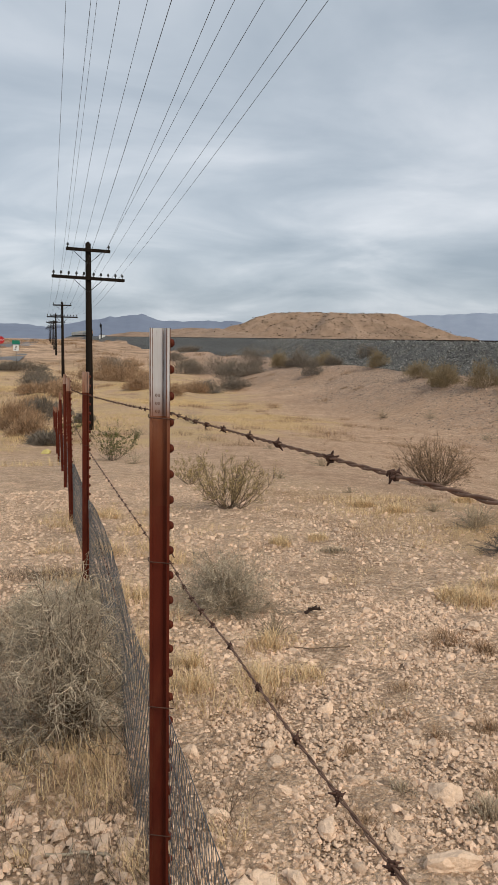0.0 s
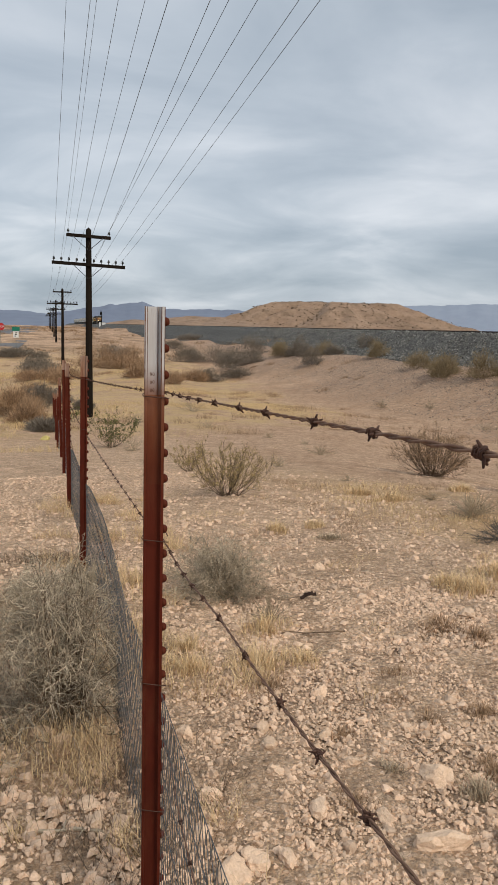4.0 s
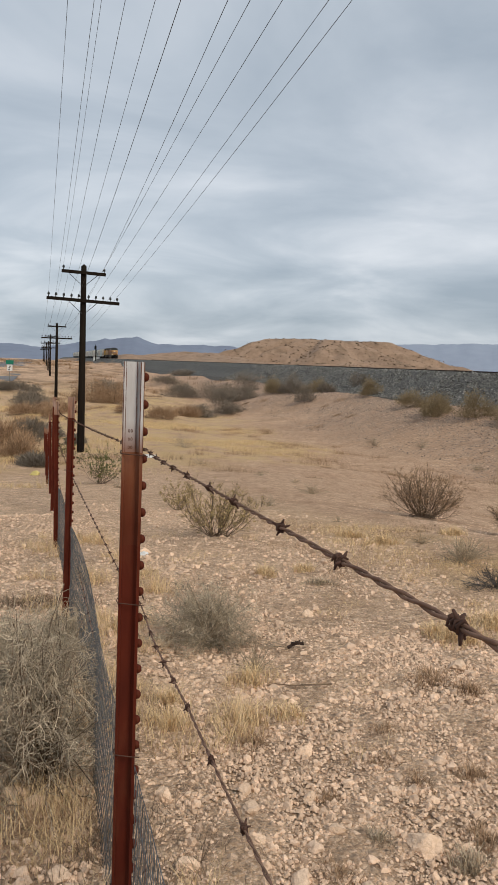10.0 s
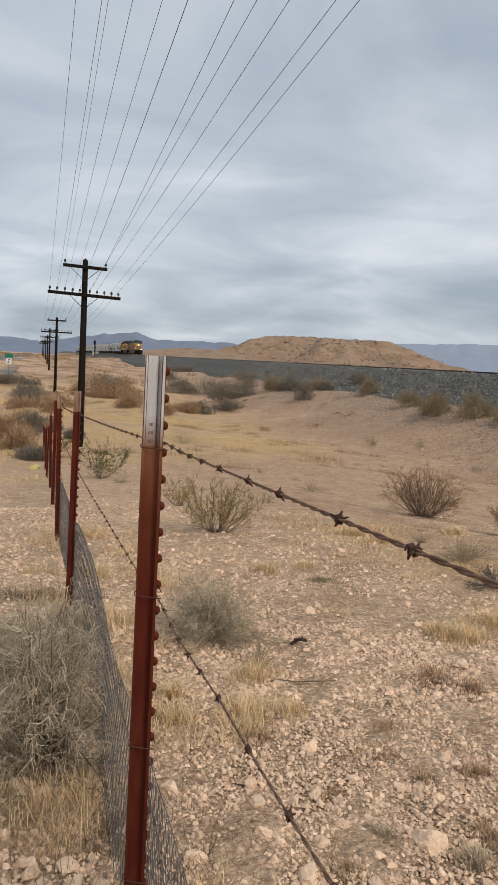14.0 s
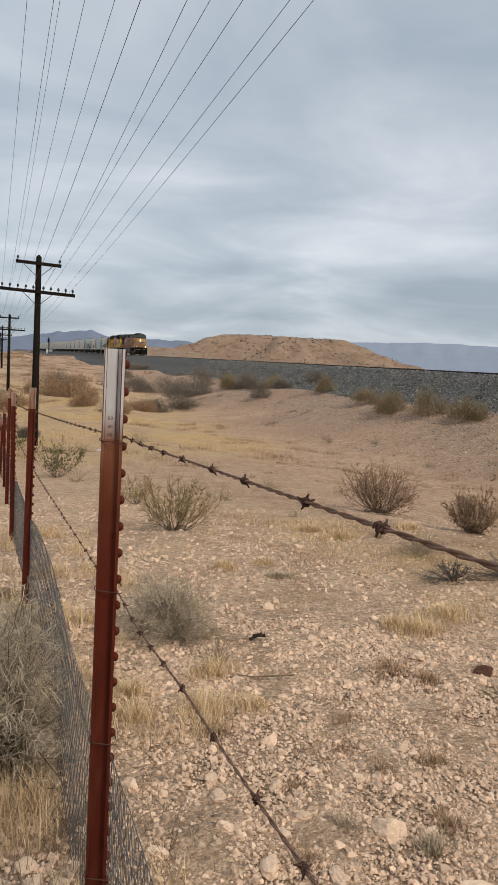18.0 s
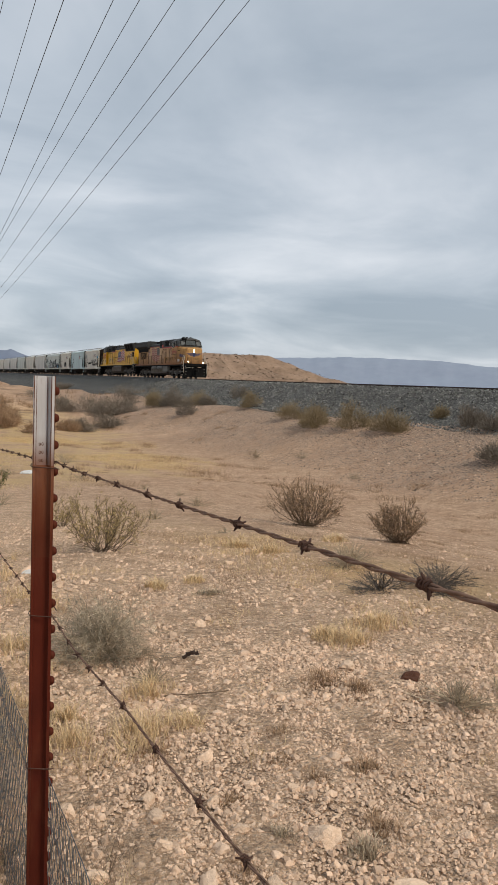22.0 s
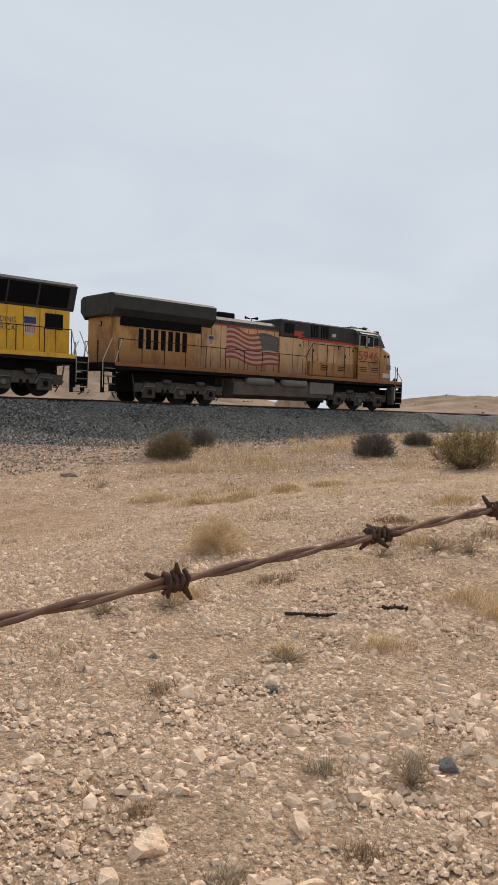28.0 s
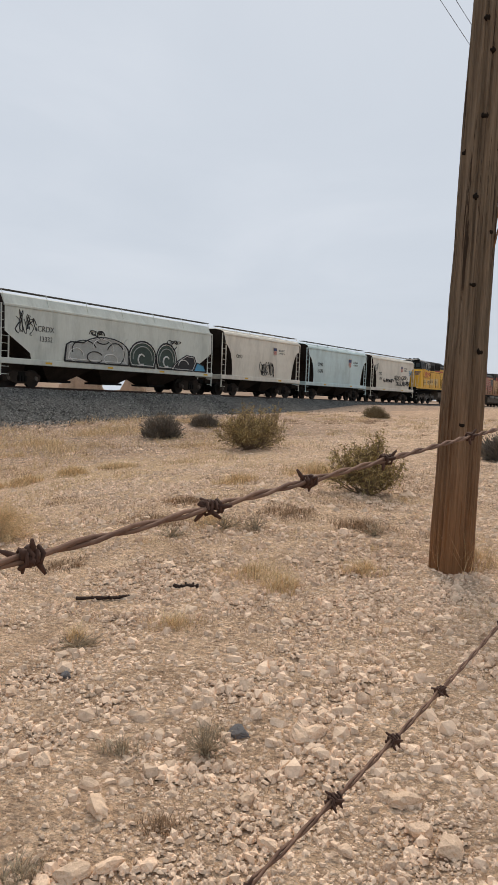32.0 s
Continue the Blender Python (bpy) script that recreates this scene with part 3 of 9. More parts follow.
def build_ground():
    def spaced(bands):
        out = []
        for a, b, n in bands:
            out += list(np.linspace(a, b, n, endpoint=False))
        return np.array(out + [bands[-1][1]])
    xs = spaced(((-4500, -300, 10), (-300, -30, 20), (-30, -4, 30), (-4, 8, 90), (8, 27, 64), (27, 46, 20), (46, 300, 22), (300, 4500, 12)))
    ys = spaced(((-4500, -300, 10), (-300, -40, 24), (-40, -10, 50), (-10, 14, 130), (14, 60, 90), (60, 200, 40), (200, 900, 20), (900, 4500, 8)))
    X, Y = np.meshgrid(xs, ys)
    Z = lie(X, Y) + uneven(X, Y)
    fine = 0.012 * np.sin(X * 9.1 + 3 * np.sin(Y * 3.3)) * np.sin(Y * 8.3 + 2 * np.sin(X * 4.1))
    Z = Z + fine * (np.hypot(X, Y) < 25)
    verts = np.stack([X, Y, Z], -1).reshape(-1, 3)
    nx, ny = len(xs), len(ys)
    i = (np.arange(ny - 1)[:, None] * nx + np.arange(nx - 1)).ravel()
    quads = np.stack([i, i + 1, i + nx + 1, i + nx], -1)
    me = raw_mesh("ground", verts, quads, SOIL, 4)
    me.polygons.foreach_set("use_smooth", [True] * len(quads))
    # soil kinds
    wob = 1.2 * np.sin(Y * 0.31) + 0.8 * np.sin(Y * 0.83 + X * 0.4)
    gravel = 1 - 0.85 * step(-0.5, 1.3, X - bench_edge(Y) + 0.35 * wob) * (1 - step(17, 21, X + wob))
    gravel = gravel * (1 - 0.8 * step(14, 24, Y) * step(-14, -3, X - 0 * Y))
    straw = 0.95 * step(19, 24, Y - 0.95 * np.maximum(X, -2) + 1.5 * wob) * (1 - step(9.5, 13, X + 0.6 * wob)) * (1 - step(60, 110, Y))
    straw = np.maximum(straw, 0.55 * np.exp(-((X - bench_edge(Y) - 0.3 - 0.2 * wob) / 0.8) ** 2) * (0.25 + 0.75 * step(0, 4, Y)) * step(-12, -4, Y) * (1 - step(9, 14, Y)))
    straw = np.maximum(straw, 0.55 * np.exp(-((X - 7.5 + 0.8 * (Y + 8)) / 2.5) ** 2) * (1 - step(-8, -2, Y)) * step(-20, -12, Y))
    XR = X - TRACK_LEAN * np.clip(Y, -80, 300)
    dark = (0.5 * step(14.5, 21.5, XR + 1.1 * wob) + 0.5 * step(21.5, 26.5, XR + 0.8 * wob)) * (1 - step(38, 42, XR)) * (1 - step(90, 160, Y))
    dark = np.maximum(dark, 0.45 * step(8, 13, X + wob) * step(-30, -22, Y) * (1 - step(-12, -7, Y)))
    col = np.stack([gravel, straw, dark, np.ones_like(X)], -1).reshape(-1, 4).astype(np.float32)
    layer = me.color_attributes.new("soil", "FLOAT_COLOR", "POINT")
    layer.data.foreach_set("color", col.ravel())
    ob = new("ground", me)
    tagged(ob, "pale stony desert ground dipping into a sandy wash", "ground", kind="structure")
    return ob


build_ground()


def ridge(name, mat, far, bearings, heights, deep, label, seed, rough=0.12, foot=-3.0):
    """A long range of hills: a crest over bearings (degrees from +y towards +x), with slopes towards and away from the camera."""
    rng = np.random.default_rng(seed)
    n, rows = 260, 14
    az = np.linspace(bearings[0], bearings[-1], n)
    crest = np.interp(az, bearings, heights)
    jag = np.zeros(n)
    for k in range(1, 7):
        jag += np.interp(az, np.linspace(az[0], az[-1], 6 * 2 ** k), rng.normal(size=6 * 2 ** k)) / 1.7 ** k
    env = np.clip(np.minimum(az - az[0], az[-1] - az) / 2, 0, 1)
    plain = crest.copy()
    crest = np.maximum(crest * (1 + rough * jag * env), 0)
    v, f = [], []
    for r in range(rows):
        u = r / (rows - 1)
        d = far + deep * (u - 0.5)
        prof = 1 - abs(u - 0.5) * 2
        spur = np.array([noise.noise(Vector((b * 0.9 + u * 1.5, u * 3.0, seed))) + 0.5 * noise.noise(Vector((b * 2.3 - u * 2.0, u * 5.0, seed + 9))) for b in az])
        body = plain + (crest - plain) * prof ** 3
        z = 1.45 + foot + (body * far / 57.3 - foot) * prof ** 0.9 * (1 + 0.16 * spur * (1 - prof))
        a = np.radians(az)
        v += list(zip(np.sin(a) * d, np.cos(a) * d, z))
    for r in range(rows - 1):
        for k in range(n - 1):
            f.append((r * n + k, r * n + k + 1, (r + 1) * n + k + 1, (r + 1) * n + k))
    ob = new(name, raw_mesh(name, v, f, mat, 4))
    ob.data.polygons.foreach_set("use_smooth", [True] * len(f))
    tagged(ob, label, "mountains", kind="structure")


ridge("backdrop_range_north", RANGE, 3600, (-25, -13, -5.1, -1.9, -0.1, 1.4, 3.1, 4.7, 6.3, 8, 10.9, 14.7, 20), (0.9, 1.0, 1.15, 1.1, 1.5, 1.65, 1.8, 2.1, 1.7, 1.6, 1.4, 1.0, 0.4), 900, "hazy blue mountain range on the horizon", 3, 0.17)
ridge("backdrop_range_east", RANGE_PALE, 4200, (14.7, 18.7, 22.7, 26.1, 30, 33.2, 36, 39, 42, 48.3, 55, 63), (1.0, 1.8, 2.2, 2.35, 2.45, 2.35, 2.3, 2.0, 2.05, 1.85, 1.5, 0.5), 1000, "pale hazy blue mountain range on the horizon", 5, 0.06)
ridge("backdrop_range_near_east", RANGE, 3300, (48, 53, 56, 58, 60.5, 63.5, 66, 68.5, 71, 74, 79, 84), (0.4, 1.3, 1.5, 1.05, 1.15, 1.6, 1.0, 0.7, 1.0, 1.2, 0.8, 0.2), 800, "dark hazy blue jagged hills on the horizon", 7, 0.24)


def hill(name, label, mat, cx, cy, rx, ry, top, flat, base, turn=0.0, seed=1, scrub=0, fall=1.25):
    """A low desert hill with eroded sides; flat is the share of its width that is a level top."""
    rng = np.random.default_rng(seed)
    n = 90 if rx > 10 else 30
    v, f = [], []
    ph = rng.uniform(0, 6.28, 6)
    for j in range(n):
        for i in range(n):
            u, w = i / (n - 1) * 2 - 1, j / (n - 1) * 2 - 1
            a, r = math.atan2(w, u), math.hypot(u, w)
            edge = 0.06 * math.sin(5 * a + ph[0]) + 0.04 * math.sin(11 * a + ph[1]) + 0.025 * math.sin(23 * a + ph[2])
            s = 1 - min(max((r + edge - flat) / (1 - flat), 0), 1)
            gully = (0.10 * noise.noise(Vector((u * 5, w * 5, seed))) + 0.07 * noise.noise(Vector((u * 13, w * 13, seed + 3))) + 0.05 * noise.noise(Vector((math.cos(a) * 9, math.sin(a) * 9, seed + 7)))) * s * (1 - s) * 5.0
            s = s * s * (1.6 - 0.6 * s) if s < 1 else s
            z = base + (top - base) * max(0.0, s ** (fall - 0.45) + gully) + (0.0 if s < 1 else 0.4 * math.sin(u * 14 + ph[4]))
            ct, st = math.cos(radians(turn)), math.sin(radians(turn))
            v.append((cx + ct * u * rx - st * w * ry, cy + st * u * rx + ct * w * ry, z))
    for j in range(n - 1):
        for i in range(n - 1):
            f.append((j * n + i, j * n + i + 1, (j + 1) * n + i + 1, (j + 1) * n + i))
    ob = new(name, raw_mesh(name, v, f, mat, 4))
    ob.data.polygons.foreach_set("use_smooth", [True] * len(f))
    tagged(ob, label, "hill", kind="structure")
    if scrub:
        V, T = [], []
        for _ in range(scrub):
            k = rng.integers(0, len(v))
            p = np.array(v[k]) + rng.uniform(-0.5, 0.5, 3) * (rx / 45, ry / 45, 0)
            if p[2] < base + 1.5:
                continue
            s = rng.uniform(0.4, 1.1) * min(1.0, rx / 60) * min(1.0, max(0.4, math.hypot(cx, cy) / 520))
            q = rng.normal(size=(7, 3)) * (0.55, 0.55, 0.3) * s + p + (0, 0, 0.25 * s)
            n0 = len(V)
            V += list(q)
            T += [(n0 + a, n0 + b, n0 + c) for a, b, c in ((0, 1, 2), (1, 2, 3), (2, 3, 4), (3, 4, 5), (4, 5, 6), (0, 3, 6), (1, 4, 6), (0, 2, 5))]
        sc = new("hill_scrub", raw_mesh("hill_scrub", V, T, BROWN_TWIG))
        tagged(sc, "dark scrub dotted over a tan hill", "scrub", kind="stuff")
    return ob


hill("mesa", "flat-topped tan mesa with scrub on its slopes", HILL, 214, 627, 146, 96, 26.4, 0.27, 0, -18.2, 4, 6500, 1.42)
hill("low_hill_north", "low rounded tan hill", HILL, 112, 640, 150, 110, 12.5, 0.05, 0, -10, 9, 300)
hill("low_hill_east", "low tan desert hill dotted with scrub", HILL, 239, -30, 95, 70, 15.8, 0.12, -1, 80, 12, 3500)
hill("low_hill_southeast", "low tan desert hill", HILL, 192, -92, 90, 60, 11.3, 0.15, -1, 30, 14, 1500)
hill("low_hill_far_south", "low tan desert rise", HILL, 106, -170, 60, 40, 6.0, 0.12, 0, 20, 16, 120)
hill("low_hill_south", "low tan rocky hill", HILL, 50, -257, 42, 40, 8.4, 0.12, 0, 20, 15, 120)


# ---------------------------------------------------------------- railway
def rail_at(y, side=0.0, up=0.0):
    return Vector((TRACK_X + TRACK_LEAN * y + side, y, RAIL_Z + GRADE * y + up))


def build_railway():
    ys = np.concatenate([np.linspace(-420, -60, 10), np.linspace(-50, 90, 141), np.linspace(100, 1100, 26)])
    outline = ((-9.4, -3.6), (-7.1, -2.1), (-5.2, -1.5), (-3.3, -0.62), (-2.25, -0.22), (-1.75, -0.13), (1.75, -0.13), (2.3, -0.3), (4.5, -1.3), (7.5, -2.3), (10, -3.8))
    rng = np.random.default_rng(2)
    v, f = [], []
    for y in ys:
        for k, (sx, dz) in enumerate(outline):
            w = 0.06 if 1 < k < 8 else 0.0
            p = rail_at(y, sx + rng.normal() * w, dz + rng.normal() * w * 0.6)
            v.append(p)
    n = len(outline)
    for j in range(len(ys) - 1):
        for k in range(n - 1):
            f.append((j * n + k, j * n + k + 1, (j + 1) * n + k + 1, (j + 1) * n + k))
    bed = new("railway_bed", raw_mesh("railway_bed", v, f, BALLAST, 4))
    tagged(bed, "grey crushed stone railway embankment", "railway bed", kind="structure")
    for side in (-0.755, 0.755):
        g = Geo()
        for a, b in ((-420, -100), (-100, 0), (0, 100), (100, 400), (400, 1100)):
            p, q = rail_at(a, side), rail_at(b, side)
            for x0, x1, z0, z1 in ((-0.036, 0.036, -0.045, 0), (-0.01, 0.01, -0.14, -0.045), (-0.075, 0.075, -0.17, -0.14)):
                vv = [r + Vector((dx, 0, dz)) for r in (p, q) for dx, dz in ((x0, z0), (x1, z0), (x1, z1), (x0, z1))]
                g.add(vv, [(0, 1, 5, 4), (1, 2, 6, 5), (2, 3, 7, 6), (3, 0, 4, 7)], 0)
        rail = new("rail", g.mesh("rail", [RAIL]))
        tagged(rail, "rusty steel rail on the embankment", "rail", "rails", "structure")
    g = Geo().box(-1.3, 1.3, -0.11, 0.11, -0.1, 0.1, 0.012)
    tie_mesh = g.mesh("tie", TIE)
    ties = new("track_ties")
    tagged(ties, "row of weathered wooden ties under the rails", "railway ties", kind="structure")
    y = -75.0
    for k in range(290):
        ob = new("tie", tie_mesh)
        ob.parent = ties
        p = rail_at(y, rng.normal() * 0.02, -0.265)
        ob.matrix_basis = Matrix.Translation(p) @ pose(0, 0, 0, 0, 0, rng.normal() * 0.6)
        y += 0.52


build_railway()


# ---------------------------------------------------------------- fence
# along, height of the top, place across, lean in degrees
POST_ROWS = ((-4.55, 1.75, 0.20, 0.0), (-1.45, 1.62, 0.165, 0.0), (1.71, 1.468, 0.162, 0.0), (5.0, 1.24, 0.038, 0.6), (7.9, 1.06, -0.07, -0.5), (10.8, 0.97, -0.165, 0.4),
             (13.6, 0.55, -0.25, -1.0), (16.5, 0.10, -0.38, 1.2), (19.4, -0.2, -0.48, 0.0), (22.3, -0.5, -0.58, 1.0), (25.2, -0.7, -0.68, 0.0), (28.1, -0.9, -0.78, 0.0))


def fence_x(y):
    return float(np.interp(y, [r[0] for r in POST_ROWS], [r[2] for r in POST_ROWS]))


def t_post(name_label, y, top, lean_x=0.0, lean_y=0.0, white=0.16, turn=0.0, x=None, bright=False):
    """A studded steel T-post: a stem towards the path, a flange with studs on the field side."""
    x = fence_x(y) if x is None else x
    base = ground_z(x, y)
    high = top - base
    ob = thing("fence_post", name_label, "fence post", "fence posts",
               at=pose(x, y, base, lean_y, lean_x, turn))
    s = -0.25

    def section(z0, z1):
        # one rolled section: stem towards the path, flange on the field side
        o = ((-0.036, -0.0065), (-0.031, -0.0065), (-0.030, -0.0035), (-0.006, -0.0035), (0.0, -0.011), (0.0, -0.0175), (0.0065, -0.0165), (0.0075, 0.0), (0.0065, 0.0165),
             (0.0, 0.0175), (0.0, 0.011), (-0.006, 0.0035), (-0.030, 0.0035), (-0.031, 0.0065), (-0.036, 0.0065))
        return Geo().prism(o, "z", z0, z1)
    worn = high - white - 0.2 if bright else high - white
    part("post_shaft", section(s, worn), RUST_RED, ob, "red-brown painted steel shaft")
    if bright:
        part("worn_band", section(worn, high - white), RUST_BAND, ob, "orange rust band below the white top")
    cap = part("post_top", section(high - white, high), WHITE_TOP if bright else WORN_TOP, ob, "rust-stained white painted top")
    if bright:
        # paint has gone from the rolled edges, and rust runs down the ribs
        rng = random.Random(8)
        for x, w, d in ((-0.0353, 0.0011, -0.0068), (-0.0305, 0.0007, -0.0067), (-0.0078, 0.0006, -0.0062), (-0.001, 0.0010, -0.0180), (0.0060, 0.0009, -0.0173)):
            g = Geo()
            n = 22
            v = []
            for k in range(n + 1):
                z = high - white + white * k / n
                m = w * (0.55 + 0.45 * rng.random())
                v += [(x - m, d, z), (x + m, d, z), (x + m, d + 0.004, z), (x - m, d + 0.004, z)]
            f = [(4 * k + a, 4 * k + (a + 1) % 4, 4 * k + 4 + (a + 1) % 4, 4 * k + 4 + a) for k in range(n) for a in range(4)]
            part("rust_edge", g.add(v, f + [(0, 1, 2, 3), (4 * n, 4 * n + 1, 4 * n + 2, 4 * n + 3)]), RUST_BARE, cap, "bare rusted edge")
        for k in range(3):
            for q in (-0.022, -0.0165):
                part("stamp", Geo().tube([(q + 0.0017 * math.cos(a), -0.0038, high - 0.145 - 0.0175 * k + 0.0032 * math.sin(a)) for a in np.linspace(0, 6.2, 9)], 0.0006, 4), RUST_BARE, cap)
    stud = Geo().tube([(0.0062, 0, 0), (0.0125, 0, 0.001), (0.0165, 0, 0.002), (0.0175, 0, 0.002)], [0.0105, 0.0095, 0.006, 0.002], 9).mesh("stud", RUST_RED, True)
    z = high - 0.032
    while z > 0.02:
        st = new("stud", stud)
        st.parent = ob
        st.matrix_basis = pose(0, 0, z)
        z -= 0.0577
    return ob


for y, top, _, lean in POST_ROWS:
    near = abs(y - 1.71) < 0.1
    t_post("red steel T-post with rust-streaked white top" if near else "rusty red steel T-post with faded top", y, top, lean, 0.0, 0.19 if near else 0.13, 0, x=0.169 if near else None, bright=near)


def strand(name, label, heights, barbs_from, barbs_to, knots, radius=0.00098, side=0.013):
    """A two-ply barbed wire: twisted line wires and four-pointed barbs, running from post to post."""
    ob = thing(name, label, "barbed wire", "barbed wire strands")
    pts = []
    for (y0, z0), (y1, z1) in zip(heights, heights[1:]):
        n = max(4, int(abs(y1 - y0) / 0.05))
        for k in range(n):
            u = k / n
            y = y0 + (y1 - y0) * u
            pts.append(Vector((fence_x(y) + side + 0.009 * math.exp(-((y - 1.71) / 0.2) ** 2), y, z0 + (z1 - z0) * u - 0.004 * 4 * u * (1 - u))))
    y, z = heights[-1]
    pts.append(Vector((fence_x(y) + side, y, z)))
    near = [p for p in pts if -6 < p.y < 8]
    far = [p for p in pts if p.y >= 7.8]
    for ply in (0, 1):
        g = Geo()
        fine = []
        for p, q in zip(near, near[1:]):
            for k in range(5):
                fine.append(p.lerp(q, k / 5))
        helix = []
        for p in fine:
            a = p.y * 2 * math.pi / 0.055 + ply * math.pi
            helix.append(p + Vector((math.cos(a) * radius * 1.1, 0, math.sin(a) * radius * 1.1)))
        g.tube(helix, radius, 5, False)
        part("line_wire", g, WIRE_RUST, ob, smooth=True)
    if len(far) > 2:
        part("line_wire", Geo().tube(far, radius * 2.0, 4, False), WIRE_RUST, ob)
    g = Geo()
    rng = random.Random(len(heights) + int(heights[0][1] * 100))
    # one barb: two wires wrapped round the line, four sharp ends
    for c in (-0.0025, 0.0025):
        loop = [(math.cos(a) * 0.0031, c + 0.0004 * a - 0.002, math.sin(a) * 0.0031) for a in np.linspace(0, 9.4, 9)]
        g.tube(loop, 0.0008, 4, False)
        for s in (-1, 1):
            a = rng.uniform(0, 6.28)
            d = Vector((math.cos(a), s * 0.55, math.sin(a))).normalized()
            o = Vector((0, c, 0)) - d * 0.004
            g.tube([o, o + d * 0.0086, o + d * 0.0116], [0.00125, 0.0011, 0.0006], 5)
    barb_mesh = g.mesh("barb", BARB_RUST, True)
    places = sorted(knots)
    while places[0] > barbs_from:
        places.insert(0, places[0] - rng.uniform(0.105, 0.15))
    while places[-1] < barbs_to:
        places.append(places[-1] + rng.uniform(0.105, 0.15))
    ys = [p.y for p in pts]
    for y in places:
        b = new("barb", barb_mesh)
        b.parent = ob
        b.matrix_basis = pose(float(np.interp(y, ys, [p.x for p in pts])), y, float(np.interp(y, ys, [p.z for p in pts])), 0, rng.uniform(0, 360), rng.uniform(-12, 12))
    return ob


def strand_heights(drops, between=()):
    """Strand heights post by post, as drops from the post tops."""
    return sorted([(y, top - (drops[k] if k < len(drops) else drops[-1])) for k, (y, top, _, _) in enumerate(POST_ROWS)] + list(between))


strand("barbed_wire", "rusty two-ply barbed wire strung near the post tops", strand_heights([0.12, 0.135, 0.186, 0.146, 0.12, 0.10]), -4.5, 17,
       (1.07, 0.905, 0.775, 0.61, 0.483, 0.345, 0.225, 0.118, 0.04, -0.045, -0.157, -0.254, -0.336, -0.432, -0.589))
strand("barbed_wire", "rusty lower barbed wire strand of the fence", strand_heights([0.35, 0.265, 0.53, 0.50, 0.45, 0.4], ((-0.7, 1.252), (-0.3, 1.218), (0.46, 1.1), (1.0, 1.034))), -4.5, 12,
       (1.003, 0.838, 0.684, 0.566, 0.459, 0.34, 0.22, 0.09, -0.05, -0.17, -0.288, -0.381, -0.464, -0.549, -0.706))


strand("barbed_wire", "rusty lowest barbed wire strand along the netting", strand_heights([1.05, 1.0, 1.02, 0.91, 0.85, 0.8]), -0.2, 9,
       (2.2, 2.32, 2.45, 2.58, 2.72, 2.86), side=0.02)


def build_mesh_fence():
    """Woven wire netting along the foot of the fence, sagging towards the field."""
    ob = thing("wire_netting", "dull grey woven wire netting along the fence foot", "wire fence")
    top_at = lambda y: ground_z(fence_x(y), y) + 0.60 + 0.03 * math.sin(y * 1.9) + (0.45 * float(step(0.3, 1.6, -y)))
    lean = lambda y, u: 0.012 + 0.010 * math.sin(y * 2.2) + 0.012 * math.sin(u * 2.6) * (0.6 + 0.4 * math.sin(y * 1.3))

    def lattice(y0, y1, dy, rows, r):
        """Zigzag uprights that meet their neighbours, and a few straight line wires."""
        g = Geo()
        n = int((y1 - y0) / dy)
        for k in range(n + 1):
            pts = []
            for j in range(rows * 2 + 1):
                u = j / (rows * 2)
                y = y0 + (k + (0.26 if (j // 2 + k) % 2 else -0.26) + 0.1 * math.sin(k * 7.3 + j)) * dy
                x = fence_x(y)
                zb, zt = ground_z(x, y) - 0.02, top_at(y)
                pts.append((x + lean(y, u), y, zb + (zt - zb) * u))
            g.tube(pts, r, 3, False)
        for j in range(0, rows + 1, 3):
            u = j / rows
            ys = np.arange(y0, y1 + 0.01, 0.12)
            g.tube([(fence_x(y) + lean(y, u) + 0.002, y, ground_z(fence_x(y), y) - 0.02 + (top_at(y) - ground_z(fence_x(y), y) + 0.02) * u + 0.004 * math.sin(y * 40)) for y in ys], r * 1.1, 3, False)
        return g
    part("netting", lattice(-4.5, 0.6, 0.06, 12, 0.0008), GALV, ob)
    part("netting", lattice(0.6, 3.2, 0.022, 18, 0.00095), GALV, ob)
    part("netting", lattice(3.2, 8.0, 0.034, 14, 0.0014), GALV, ob)
    part("netting", lattice(8.0, 20, 0.13, 8, 0.002), GALV, ob)


build_mesh_fence()


def tie_wires():
    for y, top, _, _ in POST_ROWS[1:5]:
        for drop in ((0.183, 0.505, 0.845, 1.16) if abs(y - 1.71) < .1 else (0.13, 0.45)):
            x = 0.169 if abs(y - 1.71) < 0.1 else fence_x(y)
            g = Geo()
            ring = [(0.0105 + 0.006, -0.019), (0.0105 + 0.006, 0.019), (0.002, 0.021), (-0.038, 0.0085), (-0.0395, 0), (-0.038, -0.0085), (0.002, -0.021), (0.0165, -0.02)]
            g.tube([(x + a, y + b, top - drop - 0.002 * k) for k, (a, b) in enumerate(ring)], 0.0013, 5)
            t = new("fence_tie", g.mesh("fence_tie", BARB_RUST, True))
            tagged(t, "rusty wire tie wrapped round a fence post", "wire tie", "wire ties")


tie_wires()


